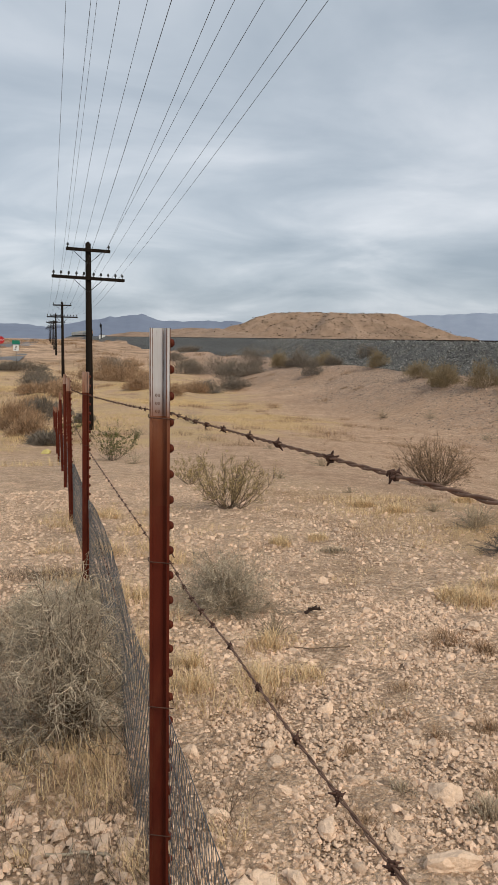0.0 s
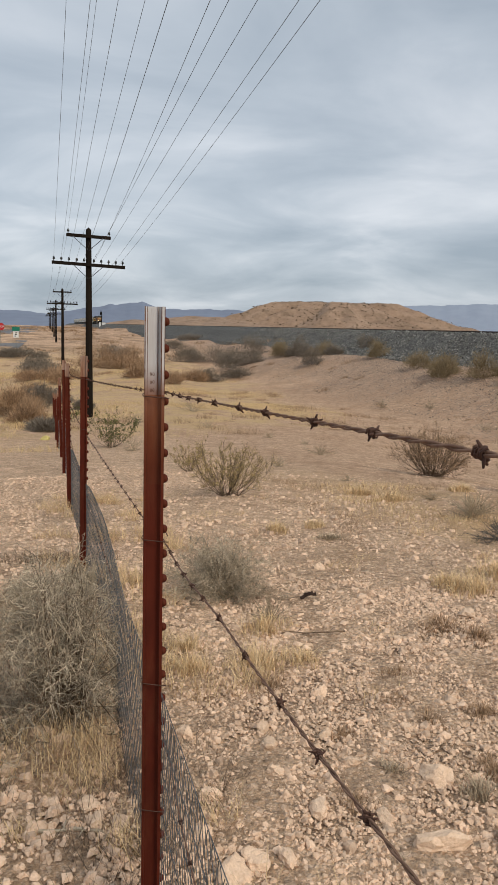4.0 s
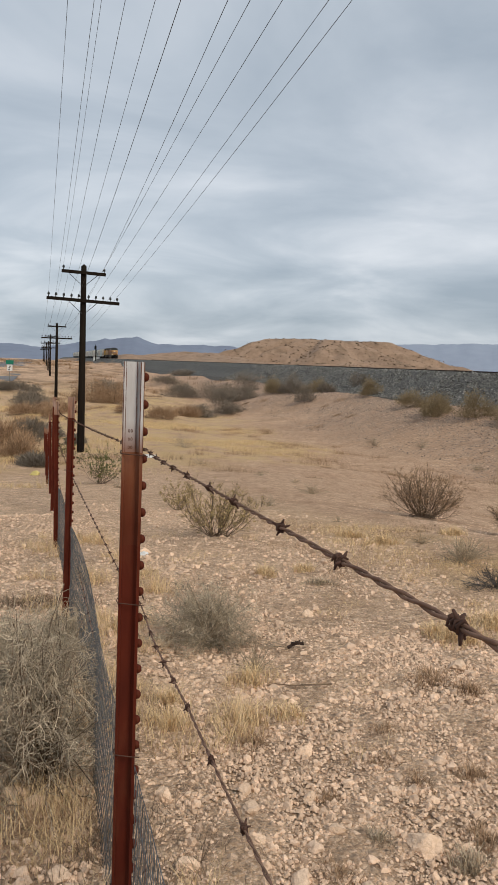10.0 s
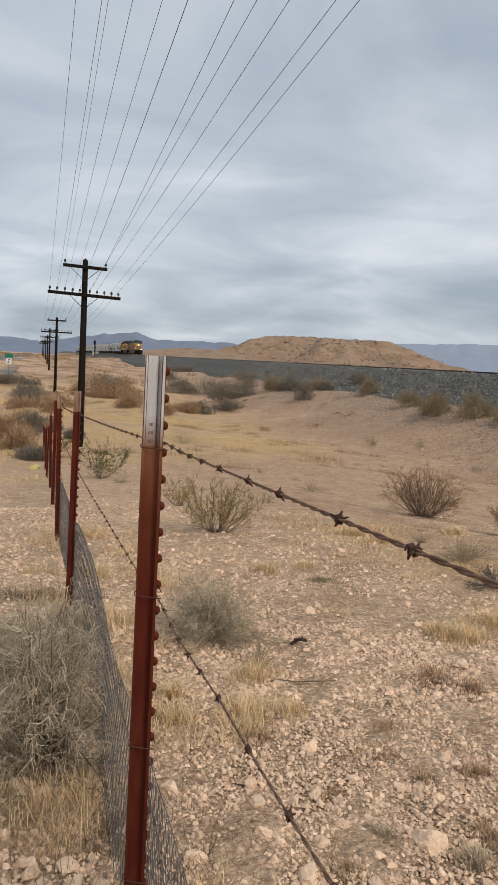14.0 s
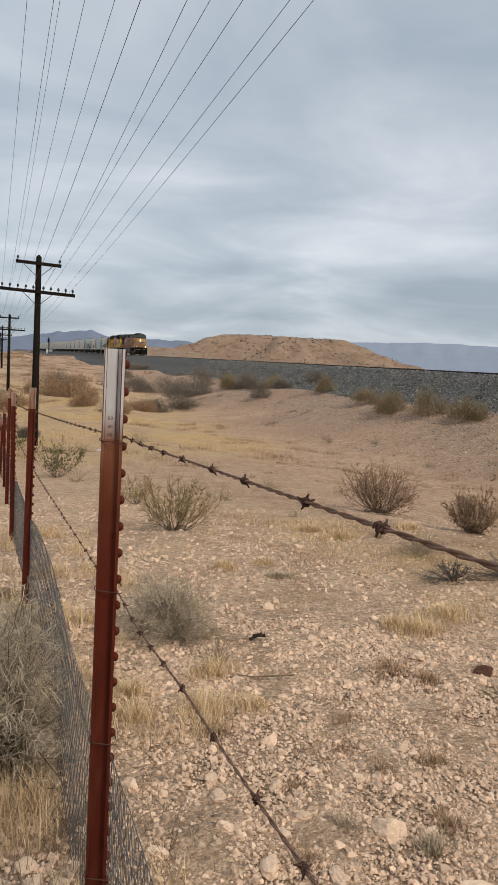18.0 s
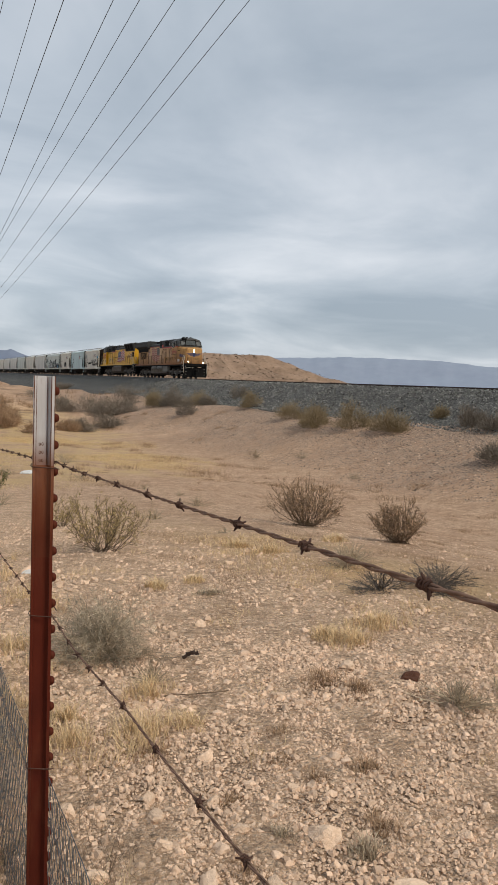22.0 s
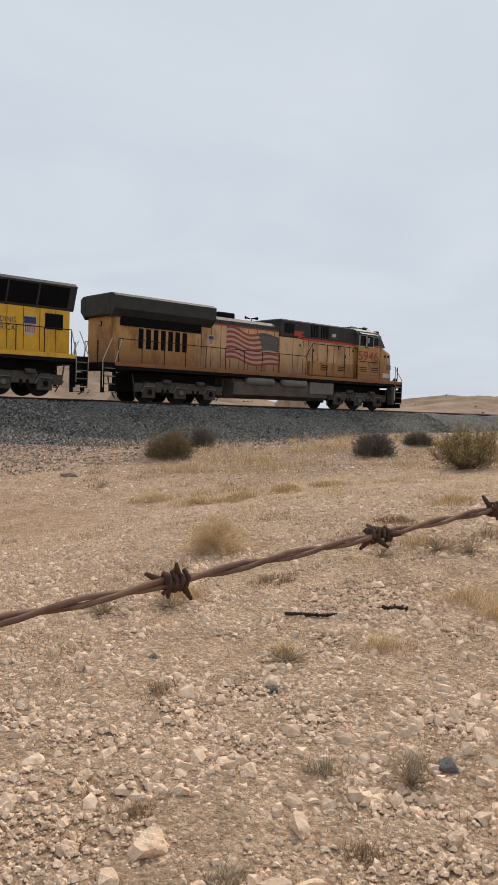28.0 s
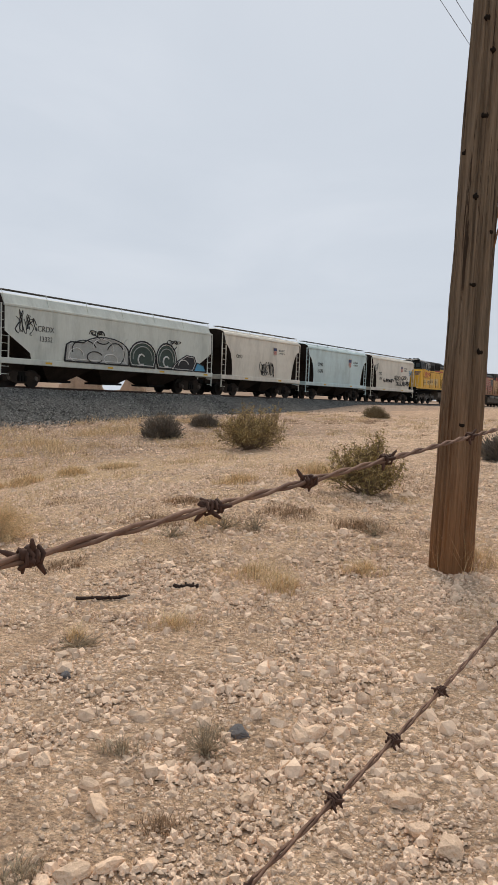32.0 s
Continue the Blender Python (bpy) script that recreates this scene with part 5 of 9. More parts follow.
def comfort_cab(ob, X, d, lower, glassy, number, paint, number_mat):
    """Nose and cab of a wide-nosed engine. X maps metres behind the nose front to the local x; d is the way the nose points."""
    def loft(sections, closed=True):
        g = Geo()
        n = len(sections[0][1])
        v = [(X(a), y, z) for a, pts in sections for y, z in pts]
        f = [tuple(range(n)), tuple((len(sections) - 1) * n + k for k in range(n))]
        for s in range(len(sections) - 1):
            f += [(s * n + k, s * n + (k + 1) % n, (s + 1) * n + (k + 1) % n, (s + 1) * n + k) for k in range(n)]
        return g.add(v, f)

    def ring(w, z0, z1, c, wt=None):
        wt = w if wt is None else wt
        return [(-w, z0), (-wt, z1 - c), (-wt + c, z1), (wt - c, z1), (wt, z1 - c), (w, z0)]
    part("nose", loft([(0.0, ring(1.0, 1.62, 3.24, 0.12, 0.85)), (0.12, ring(1.12, 1.62, 3.32, 0.14, 1.0)), (1.1, ring(1.5, 1.62, 3.44, 0.16, 1.44)), (1.75, ring(1.52, 1.62, 3.56, 0.14, 1.5))]), paint, ob)
    part("cab_lower", loft([(1.75, ring(1.52, 1.62, 3.50, 0.01)), (3.75, ring(1.52, 1.62, 3.50, 0.01))]), paint, ob)
    top = [(-1.52, 3.5), (-1.5, 3.95), (-1.28, 4.28), (-0.7, 4.46), (0.7, 4.46), (1.28, 4.28), (1.5, 3.95), (1.52, 3.5)]
    frnt = [(-1.5, 3.5), (-1.42, 3.9), (-1.18, 4.28), (-0.65, 4.41), (0.65, 4.41), (1.18, 4.28), (1.42, 3.9), (1.5, 3.5)]
    low = [(-1.5, 3.48), (-1.46, 3.56), (-1.4, 3.58), (-0.7, 3.6), (0.7, 3.6), (1.4, 3.58), (1.46, 3.56), (1.5, 3.48)]
    part("cab_upper", loft([(1.25, low), (1.48, frnt), (1.70, top), (3.75, top)]), GREY_CAB, ob, "dark grey upper cab")
    # slanting windscreen of three panes, a little proud of the cab front
    for y0, y1 in ((-1.3, -0.72), (-0.66, 0.66), (0.72, 1.3)):
        g = Geo()
        zt = 4.1 if abs(y0 + y1) > 0.2 else 4.22
        g.add([(X(1.25), y0, 3.66), (X(1.25), y1, 3.66), (X(1.40), y1 * 0.94, zt), (X(1.40), y0 * 0.94, zt)], [(0, 1, 2, 3)])
        g.add([(X(1.28), y0, 3.66), (X(1.28), y1, 3.66), (X(1.43), y1 * 0.94, zt), (X(1.43), y0 * 0.94, zt)], [(0, 3, 2, 1)])
        pane = part("windscreen", g, WINDSHIELD, ob, "dark windscreen pane")
        for ya, yb in ((y0 - 0.03, y0 + 0.03), (y1 - 0.03, y1 + 0.03)):
            part("pillar", Geo().tube([(X(1.235), (ya + yb) / 2, 3.62), (X(1.39), (ya + yb) * 0.47, zt + 0.04)], 0.03, 5), BLACK, pane)
        part("pane_frame", Geo().tube([(X(1.235), y0, 3.64), (X(1.235), y1, 3.64)], 0.03, 5).tube([(X(1.39), y0 * 0.94, zt + 0.02), (X(1.39), y1 * 0.94, zt + 0.02)], 0.035, 5), BLACK, pane)
    for s in (-1, 1):
        a0, a1 = sorted((X(2.42), X(3.05)))
        b0, b1 = sorted((X(3.1), X(3.7)))
        for k, (p, q) in enumerate(((a0, a1), (b0, b1))):
            w = part("cab_window", Geo().box(p, q, s * 1.53 - 0.012, s * 1.53 + 0.012, 3.46, 4.02, 0.01), GLASS, ob, "dark cab side window")
            fr = Geo()
            for x in (p, q):
                fr.box(x - 0.025, x + 0.025, s * 1.54 - 0.015, s * 1.54 + 0.015, 3.44, 4.05)
            fr.box(p, q, s * 1.54 - 0.015, s * 1.54 + 0.015, 4.02, 4.05)
            fr.box(p, q, s * 1.54 - 0.015, s * 1.54 + 0.015, 3.42, 3.455)
            part("window_frame", fr, FRAME_PALE, w)
        c0, c1 = sorted((X(1.98), X(2.34)))
        part("quarter_window", Geo().box(c0, c1, s * 1.527 - 0.012, s * 1.527 + 0.012, 3.52, 3.98, 0.01), GLASS, ob, "dark cab side window")
        m0, m1 = sorted((X(2.1), X(3.6)))
        part("sunshade", Geo().prism(((-0.0, 0.0), (-0.28 * 1, -0.10), (-0.28, -0.13), (0.0, -0.05)) if s < 0 else ((0.0, 0.0), (0.28, -0.10), (0.28, -0.13), (0.0, -0.05)), "x", m0, m1), SHADE_GREY, ob).matrix_basis = pose(0, s * 1.36, 4.2)
    r0, r1 = sorted((X(2.5), X(3.4)))
    part("roof_vent", Geo().box(r0, r1, -0.5, 0.5, 4.45, 4.56, 0.04), GREY_ROOF, ob)
    r0, r1 = sorted((X(1.95), X(2.35)))
    part("roof_box", Geo().box(r0, r1, -0.6, 0.6, 4.4, 4.52, 0.03), GREY_ROOF, ob)
    part("antenna", Geo().tube([(X(3.0), -0.2, 4.54), (X(3.0), -0.2, 4.62), (X(2.4), -0.2, 4.6)], 0.012, 5), BLACK, ob)
    part("number_board", Geo().box(min(X(1.36), X(1.6)), max(X(1.36), X(1.6)), -1.08, -0.5, 4.2, 4.42, 0.02), SCREEN, ob, "black number board")
    for y in (-0.62, -0.2, 0.25):
        part("roof_aerial", Geo().box(min(X(2.0), X(2.35)), max(X(2.0), X(2.35)), y - 0.1, y + 0.1, 4.5, 4.6, 0.03), GREY_CAB, ob)
    part("mirror", Geo().box(min(X(3.08), X(3.12)), max(X(3.08), X(3.12)), -1.78, -1.56, 3.62, 3.9, 0.01), FRAME_PALE, ob)
    part("arm_rest", Geo().box(min(X(3.0), X(3.2)), max(X(3.0), X(3.2)), -1.62, -1.53, 3.36, 3.46, 0.01), AIR_TANK, ob)
    part("cab_rain_strip", Geo().tube([(X(1.95), -1.535, 4.06), (X(3.72), -1.535, 4.06)], 0.02, 5), GREY_ROOF, ob)
    part("nose_seam", Geo().tube([(X(1.76), -1.535, 1.7), (X(1.76), -1.535, 3.45)], 0.012, 5), RAIL_DARK, ob)
    for a in (0.95, 1.25) if paint is YELLOW_OLD else ():
        part("nose_marker", Geo().tube([(X(a), -1.505, 3.02), (X(a), -1.525, 3.02)], 0.07, 10), BLACK, ob)
    flat_text(number, 0.70, number_mat, ob, X(2.85), 2.70, -1.535, "unit_number", 1.36, 0.010)
    # louvred doors below the number
    for a in (1.86, 2.93):
        p, q = sorted((X(a), X(a + 0.8)))
        c = part("side_locker", Geo().box(p, q, -1.545, -1.5, 1.90, 2.44, 0.02), YELLOW_OLD if paint is not YELLOW else LOCKER_TAN, ob)
        for z in (2.08, 2.18, 2.28):
            part("louvre", Geo().box(p + 0.08, q - 0.08, -1.556, -1.546, z, z + 0.04), RAIL_DARK, c)
    part("side_rail", Geo().tube([(X(1.9), -1.58, 2.62), (X(3.7), -1.58, 2.62)], 0.02, 6), RAIL_DARK, ob)


def headlamps(ob, x, d, places):
    for y, z, r, on in places:
        p = part("headlight", Geo().tube([(x - 0.1 * d, y, z), (x + 0.03 * d, y, z)], r * 1.25, 14), BLACK, ob, "round headlight")
        part("lens", Geo().tube([(x + 0.03 * d, y, z), (x + 0.045 * d, y, z)], r, 14), LAMP if on else LAMP_OFF, p, "lit headlight lens" if on else "unlit lens")


def common_frame(ob, x0, x1, stripe):
    part("underframe", Geo().box(x0, x1, -1.45, 1.45, 1.38, 1.62, 0.03), BLACK, ob)
    for s in (-1, 1):
        y0, y1 = sorted((s * 1.45, s * 1.5))
        part("sill_stripe", Geo().box(x0 + 0.1, x1 - 0.1, y0, y1, 1.5, 1.66, 0.01), stripe, ob, "yellow sill along the walkway")
        part("sill_edge", Geo().box(x0 + 0.1, x1 - 0.1, min(s * 1.3, s * 1.48), max(s * 1.3, s * 1.48), 1.36, 1.5, 0.01), BLACK, ob)


def engine_one():
    """Leading diesel engine; the nose front is at x = 0, the nose points to +x."""
    ob = thing("diesel_locomotive", "faded yellow and grey diesel locomotive with lit headlights", "locomotive", "locomotives")
    X = lambda a: -a
    common_frame(ob, -20.45, 0.62, YELLOW_OLD)
    comfort_cab(ob, X, 1, None, None, "5946", YELLOW_OLD, RED_FADED)
    headlamps(ob, 0.0, 1, ((0.0, 3.12, 0.075, True), (0.0, 2.92, 0.075, True)))
    headlamps(ob, 0.6, 1, ((-0.95, 1.78, 0.085, True), (0.95, 1.78, 0.085, True)))
    # blue winged emblem on the nose
    g = Geo()
    for w in (-1, 1):
        for k in range(4):
            z = 2.74 - 0.085 * k
            g.prism(((w * 0.12, z), (w * (0.99 - 0.15 * k), z + 0.03), (w * (0.93 - 0.15 * k), z - 0.022), (w * 0.12, z - 0.06)), "x", -0.06, 0.014)
    g.prism(((-0.16, 2.78), (0.16, 2.78), (0.15, 2.46), (0.0, 2.36), (-0.15, 2.46)), "x", -0.06, 0.018)
    # nose front panels: brown grime, and shade on the front put into their colour
    part("nose_door", Geo().box(-0.03, 0.012, -0.1, 0.72, 1.66, 2.32, 0.02), YELLOW_GRIME_SHADE, ob, "nose door coloured with brown grime and shade")
    part("nose_panel", Geo().box(-0.03, 0.008, -0.86, -0.16, 1.66, 2.32, 0.02), YELLOW_GRIME_SHADE, ob)
    part("nose_emblem", g, BLUE, ob, "blue winged emblem")
    g = Geo()
    for k in range(3):
        z = 2.32 + 0.09 * k
        g.add([(-0.2, -1.16 - 0.012, z), (-0.95, -1.475, z + 0.05), (-0.95, -1.475, z + 0.11), (-0.2, -1.16 - 0.012, z + 0.06)], [(0, 1, 2, 3)])
        g.add([(-0.2, -1.15, z), (-0.95, -1.465, z + 0.05), (-0.95, -1.465, z + 0.11), (-0.2, -1.15, z + 0.06)], [(3, 2, 1, 0)])
    part("wing_stripe", g, BLUE, ob, "blue wing stripes")
    part("white_placard", Geo().box(-1.45, -0.75, -1.535, -1.52, 1.82, 2.08), CREAM, ob)
    # equipment hood behind the cab
    part("hood_front_lower", Geo().box(-9.9, -3.74, -1.2, 1.2, 1.6, 3.5, 0.03), YELLOW_PALE, ob)
    part("hood_front_upper", Geo().box(-9.9, -3.74, -1.22, 1.22, 3.5, 4.38, 0.06), GREY_ROOF, ob, "dark grey upper hood")
    part("red_stripe", Geo().box(-8.2, -3.74, -1.235, -1.2, 3.45, 3.55), RED_STRIPE, ob, "thin red stripe")
    part("red_stripe", Geo().box(-3.75, -1.6, -1.538, -1.5, 3.46, 3.54), RED_STRIPE, ob)
    for s in (-1, 1):
        z = Geo().prism(((-8.95, 3.86), (-8.05, 3.86), (-8.35, 3.66), (-7.95, 3.66), (-8.75, 3.42), (-8.45, 3.62), (-8.85, 3.62)), "y", s * 1.228 - 0.008, s * 1.228 + 0.008)
        part("stripe_flash", z, RED_STRIPE, ob)
    for a, b, z0, z1, m in ((-9.6, -8.85, 3.72, 4.2, SCREEN), (-7.55, -6.9, 3.66, 4.26, SCREEN), (-6.7, -6.05, 3.66, 4.26, SCREEN), (-5.9, -5.35, 3.68, 4.0, GREY_CAB)):
        w = part("intake_grille", Geo().box(a, b, -1.245, -1.2, z0, z1, 0.01), m, ob)
        if m is SCREEN:
            for k in range(5):
                x = a + (b - a) * (k + 0.5) / 5
                part("slat", Geo().box(x - 0.015, x + 0.015, -1.262, -1.246, z0 + 0.02, z1 - 0.02), GREY_ROOF, w)
        else:
            part("sticker", Geo().box(a + 0.12, b - 0.14, -1.252, -1.246, z0 + 0.1, z1 - 0.06), CREAM, w)
    panel_lines(ob, (-8.9, -8.1, -7.7, -6.9, -5.55, -4.2, -3.85), 1.75, 3.42, -1.2, RAIL_DARK)
    part("battery_cover", Geo().box(-7.65, -3.9, -1.3, -1.19, 1.68, 2.42, 0.03), YELLOW_OLD, ob, "rust-stained battery cover")
    for a in (-6.75, -5.35):
        v = part("vent", Geo().box(a, a + 0.62, -1.32, -1.3, 1.98, 2.3, 0.01), YELLOW_GRIME_SHADE, ob)
        for k in range(3):
            part("louvre", Geo().box(a + 0.06, a + 0.56, -1.33, -1.32, 2.03 + 0.09 * k, 2.07 + 0.09 * k), RAIL_DARK, v)
    for a, z in ((-5.2, 3.15), (-3.95, 3.1), (-4.6, 2.75), (-8.4, 3.1), (-7.3, 2.9)):
        part("latch", Geo().box(a, a + 0.09, -1.225, -1.2, z, z + 0.14, 0.01), RAIL_DARK, ob)
    # engine hood
    part("hood_lower", Geo().box(-15.6, -9.89, -1.12, 1.12, 1.6, 3.75, 0.03), YELLOW_PALE, ob, "sun-bleached tan engine hood")
    part("hood_roof", Geo().prism(((-1.14, 3.75), (-1.1, 3.95), (-0.8, 4.12), (0.8, 4.12), (1.1, 3.95), (1.14, 3.75)), "x", -15.6, -9.89), GREY_ROOF, ob, "dark grey hood roof")
    part("red_stripe", Geo().box(-15.5, -9.92, -1.15, -1.1, 3.7, 3.76), RED_FADED, ob)
    panel_lines(ob, [-15.2 + 0.62 * k for k in range(9)], 1.75, 3.7, -1.12, RAIL_DARK)
    flag(ob, -13.6, -9.95, 1.95, 3.7, -1.131, 1.0, True, RED_FADED, material("faded_flag_white", (0.44, 0.33, 0.25), (0.36, 0.26, 0.19), 0.7, scale=3, fine=20, bump=0), FLAG_FADED)
    shield(ob, -14.6, 2.95, 0.34, 0.5, -1.13)
    part("exhaust_stack", Geo().box(-13.6, -12.5, -0.5, 0.5, 4.1, 4.42, 0.05), BLACK, ob)
    hn = part("horn", Geo().tube([(-11.0, -0.1, 4.1), (-11.0, -0.1, 4.3)], 0.03, 6), BLACK, ob, "black air horn")
    for k, s in ((0, 1), (1, 1), (2, -1)):
        part("horn_bell", Geo().tube([(-11.0, -0.2 + 0.1 * k, 4.33), (-11.0 + 0.26 * s, -0.2 + 0.1 * k, 4.36), (-11.0 + 0.34 * s, -0.2 + 0.1 * k, 4.36)], [0.025, 0.045, 0.08], 8), BLACK, hn)
    # radiator end
    part("radiator_body", Geo().box(-20.2, -15.58, -1.14, 1.14, 1.6, 3.6, 0.03), YELLOW_OLD, ob)
    for s in (-1, 1):
        o = ((s * 1.1, 3.5), (s * 1.5, 3.85), (s * 1.5, 4.38), (s * 1.25, 4.5), (s * 1.1, 4.5))
        part("radiator_wing", Geo().prism(o, "x", -20.4, -14.6), GREY_ROOF, ob, "dark grey overhanging radiator wing")
    part("radiator_roof", Geo().box(-20.4, -14.7, -1.12, 1.12, 3.6, 4.52, 0.05), GREY_ROOF, ob)
    part("radiator_screen", Geo().box(-19.9, -15.3, -1.2, -1.13, 3.2, 3.58), SCREEN, ob)
    for k in range(7):
        x = -18.9 + 0.42 * k
        part("radiator_louvre", Geo().box(x, x + 0.27, -1.155, -1.13, 2.3, 3.15, 0.01), SCREEN, ob)
    headlamps(ob, -20.22, -1, ((0.0, 3.3, 0.08, False),))
    # tanks
    part("fuel_tank", Geo().prism([(s * a, z) for s, a, z in ((-1, 1.1, 1.3), (-1, 1.35, 1.1), (-1, 1.3, 0.55), (-1, 0.9, 0.38), (1, 0.9, 0.38), (1, 1.3, 0.55), (1, 1.35, 1.1), (1, 1.1, 1.3))], "x", -13.2, -6.1), TANK_GREY, ob, "grey-brown fuel tank")
    for a, b in ((-12.4, -10.4), (-9.9, -7.9)):
        part("air_tank", Geo().tube([(a, -1.32, 1.22), (a + 0.12, -1.32, 1.22), (b - 0.12, -1.32, 1.22), (b, -1.32, 1.22)], [0.12, 0.21, 0.21, 0.12], 16), AIR_TANK, ob, "light grey air tank", smooth=True)
    part("battery_box", Geo().box(-7.7, -5.7, -1.42, -1.0, 0.72, 1.34, 0.03), AIR_TANK, ob)
    truck3(ob, -3.15, 1.8)
    truck3(ob, -16.4, 1.8)
    for s in (-1.46, 1.46):
        handrail(ob, [-8.9 + k * 1.25 for k in range(-9, 0)] + [-8.1], 1.6, 2.62, s, RAIL_DARK)
        handrail(ob, (-7.6, -6.4, -4.9, -3.8), 1.6, 3.42 - 0.12, s, RAIL_DARK)
        part("handrail", Geo().tube([(-8.1, s, 2.62), (-7.6, s, 3.3)], 0.018, 6), RAIL_DARK, ob)
        part("grab_rail", Geo().tube([(-0.1, s, 0.6), (-0.1, s, 1.7), (0.1, s * 0.9, 2.5)], 0.028, 6), RAIL_WHITE, ob, "white grab rail")
        part("grab_rail", Geo().tube([(0.58, s, 0.6), (0.58, s, 1.75), (0.2, s * 0.8, 2.5)], 0.028, 6), RAIL_WHITE, ob)
        end_steps(ob, -0.05, 0.55, s * 0.93)
        end_steps(ob, -20.9, -20.3, s * 0.93)
        part("grab_rail", Geo().tube([(-20.95, s, 0.6), (-20.95, s, 1.7), (-20.5, s, 2.6)], 0.02, 6), RAIL_WHITE, ob)
        part("grab_rail", Geo().tube([(-20.3, s, 0.6), (-20.3, s, 1.7), (-20.0, s, 2.6)], 0.02, 6), RAIL_WHITE, ob)
    part("front_platform", Geo().box(0.0, 0.72, -1.4, 1.4, 1.3, 1.62, 0.03), BLACK, ob)
    for s in (-1, 1):
        well = Geo().prism(((-0.32, 0.35), (-0.06, 0.35), (-0.06, 1.5), (-0.42, 1.5)), "y", min(s * 1.1, s * 1.44), max(s * 1.1, s * 1.44))
        part("stair_side", well, TRUCK_GREY, ob)
        part("stair_back", Geo().box(-0.06, 0.5, min(s * 1.0, s * 1.06), max(s * 1.0, s * 1.06), 0.4, 1.4, 0.01), BLACK, ob)
        for k in range(4):
            part("tread", Geo().box(-0.05, 0.56, min(s * 1.06, s * 1.42), max(s * 1.06, s * 1.42), 0.42 + 0.3 * k, 0.46 + 0.3 * k, 0.005), RAIL_WHITE if k == 3 else AIR_TANK, ob)
    part("cable_bundle", Geo().tube([(0.72, -0.6, 1.75), (0.95, -0.62, 1.5), (0.98, -0.62, 1.1), (0.86, -0.6, 0.8)], 0.045, 6), BLACK, ob)
    part("uncoupling_lever", Geo().tube([(0.66, -1.35, 1.55), (0.8, -1.3, 1.2), (0.8, -0.3, 1.15)], 0.018, 5), RAIL_WHITE, ob)
    part("rear_platform", Geo().box(-21.0, -20.2, -1.4, 1.4, 1.3, 1.62, 0.03), BLACK, ob)
    for x in (0.7, -20.95):
        handrail(ob, (x, x + 0.02), 1.6, 2.5, -1.0, RAIL_DARK)
        handrail(ob, (x, x + 0.02), 1.6, 2.5, 1.0, RAIL_DARK)
    plow = Geo().prism(((-1.45, 0.16), (1.45, 0.16), (1.45, 1.2), (-1.45, 1.2)), "x", 0.42, 0.5)
    for s in (-1, 1):
        plow.add([(0.47, s * 1.45, 0.16), (0.47, s * 1.45, 1.1), (0.78, 0, 1.0), (0.86, 0, 0.14)], [(0, 1, 2, 3)])
    part("snow_plow", plow, BLACK, ob, "black pilot plow")
    coupler(ob, 0.72, 1)
    coupler(ob, -21.0, -1)
    return ob


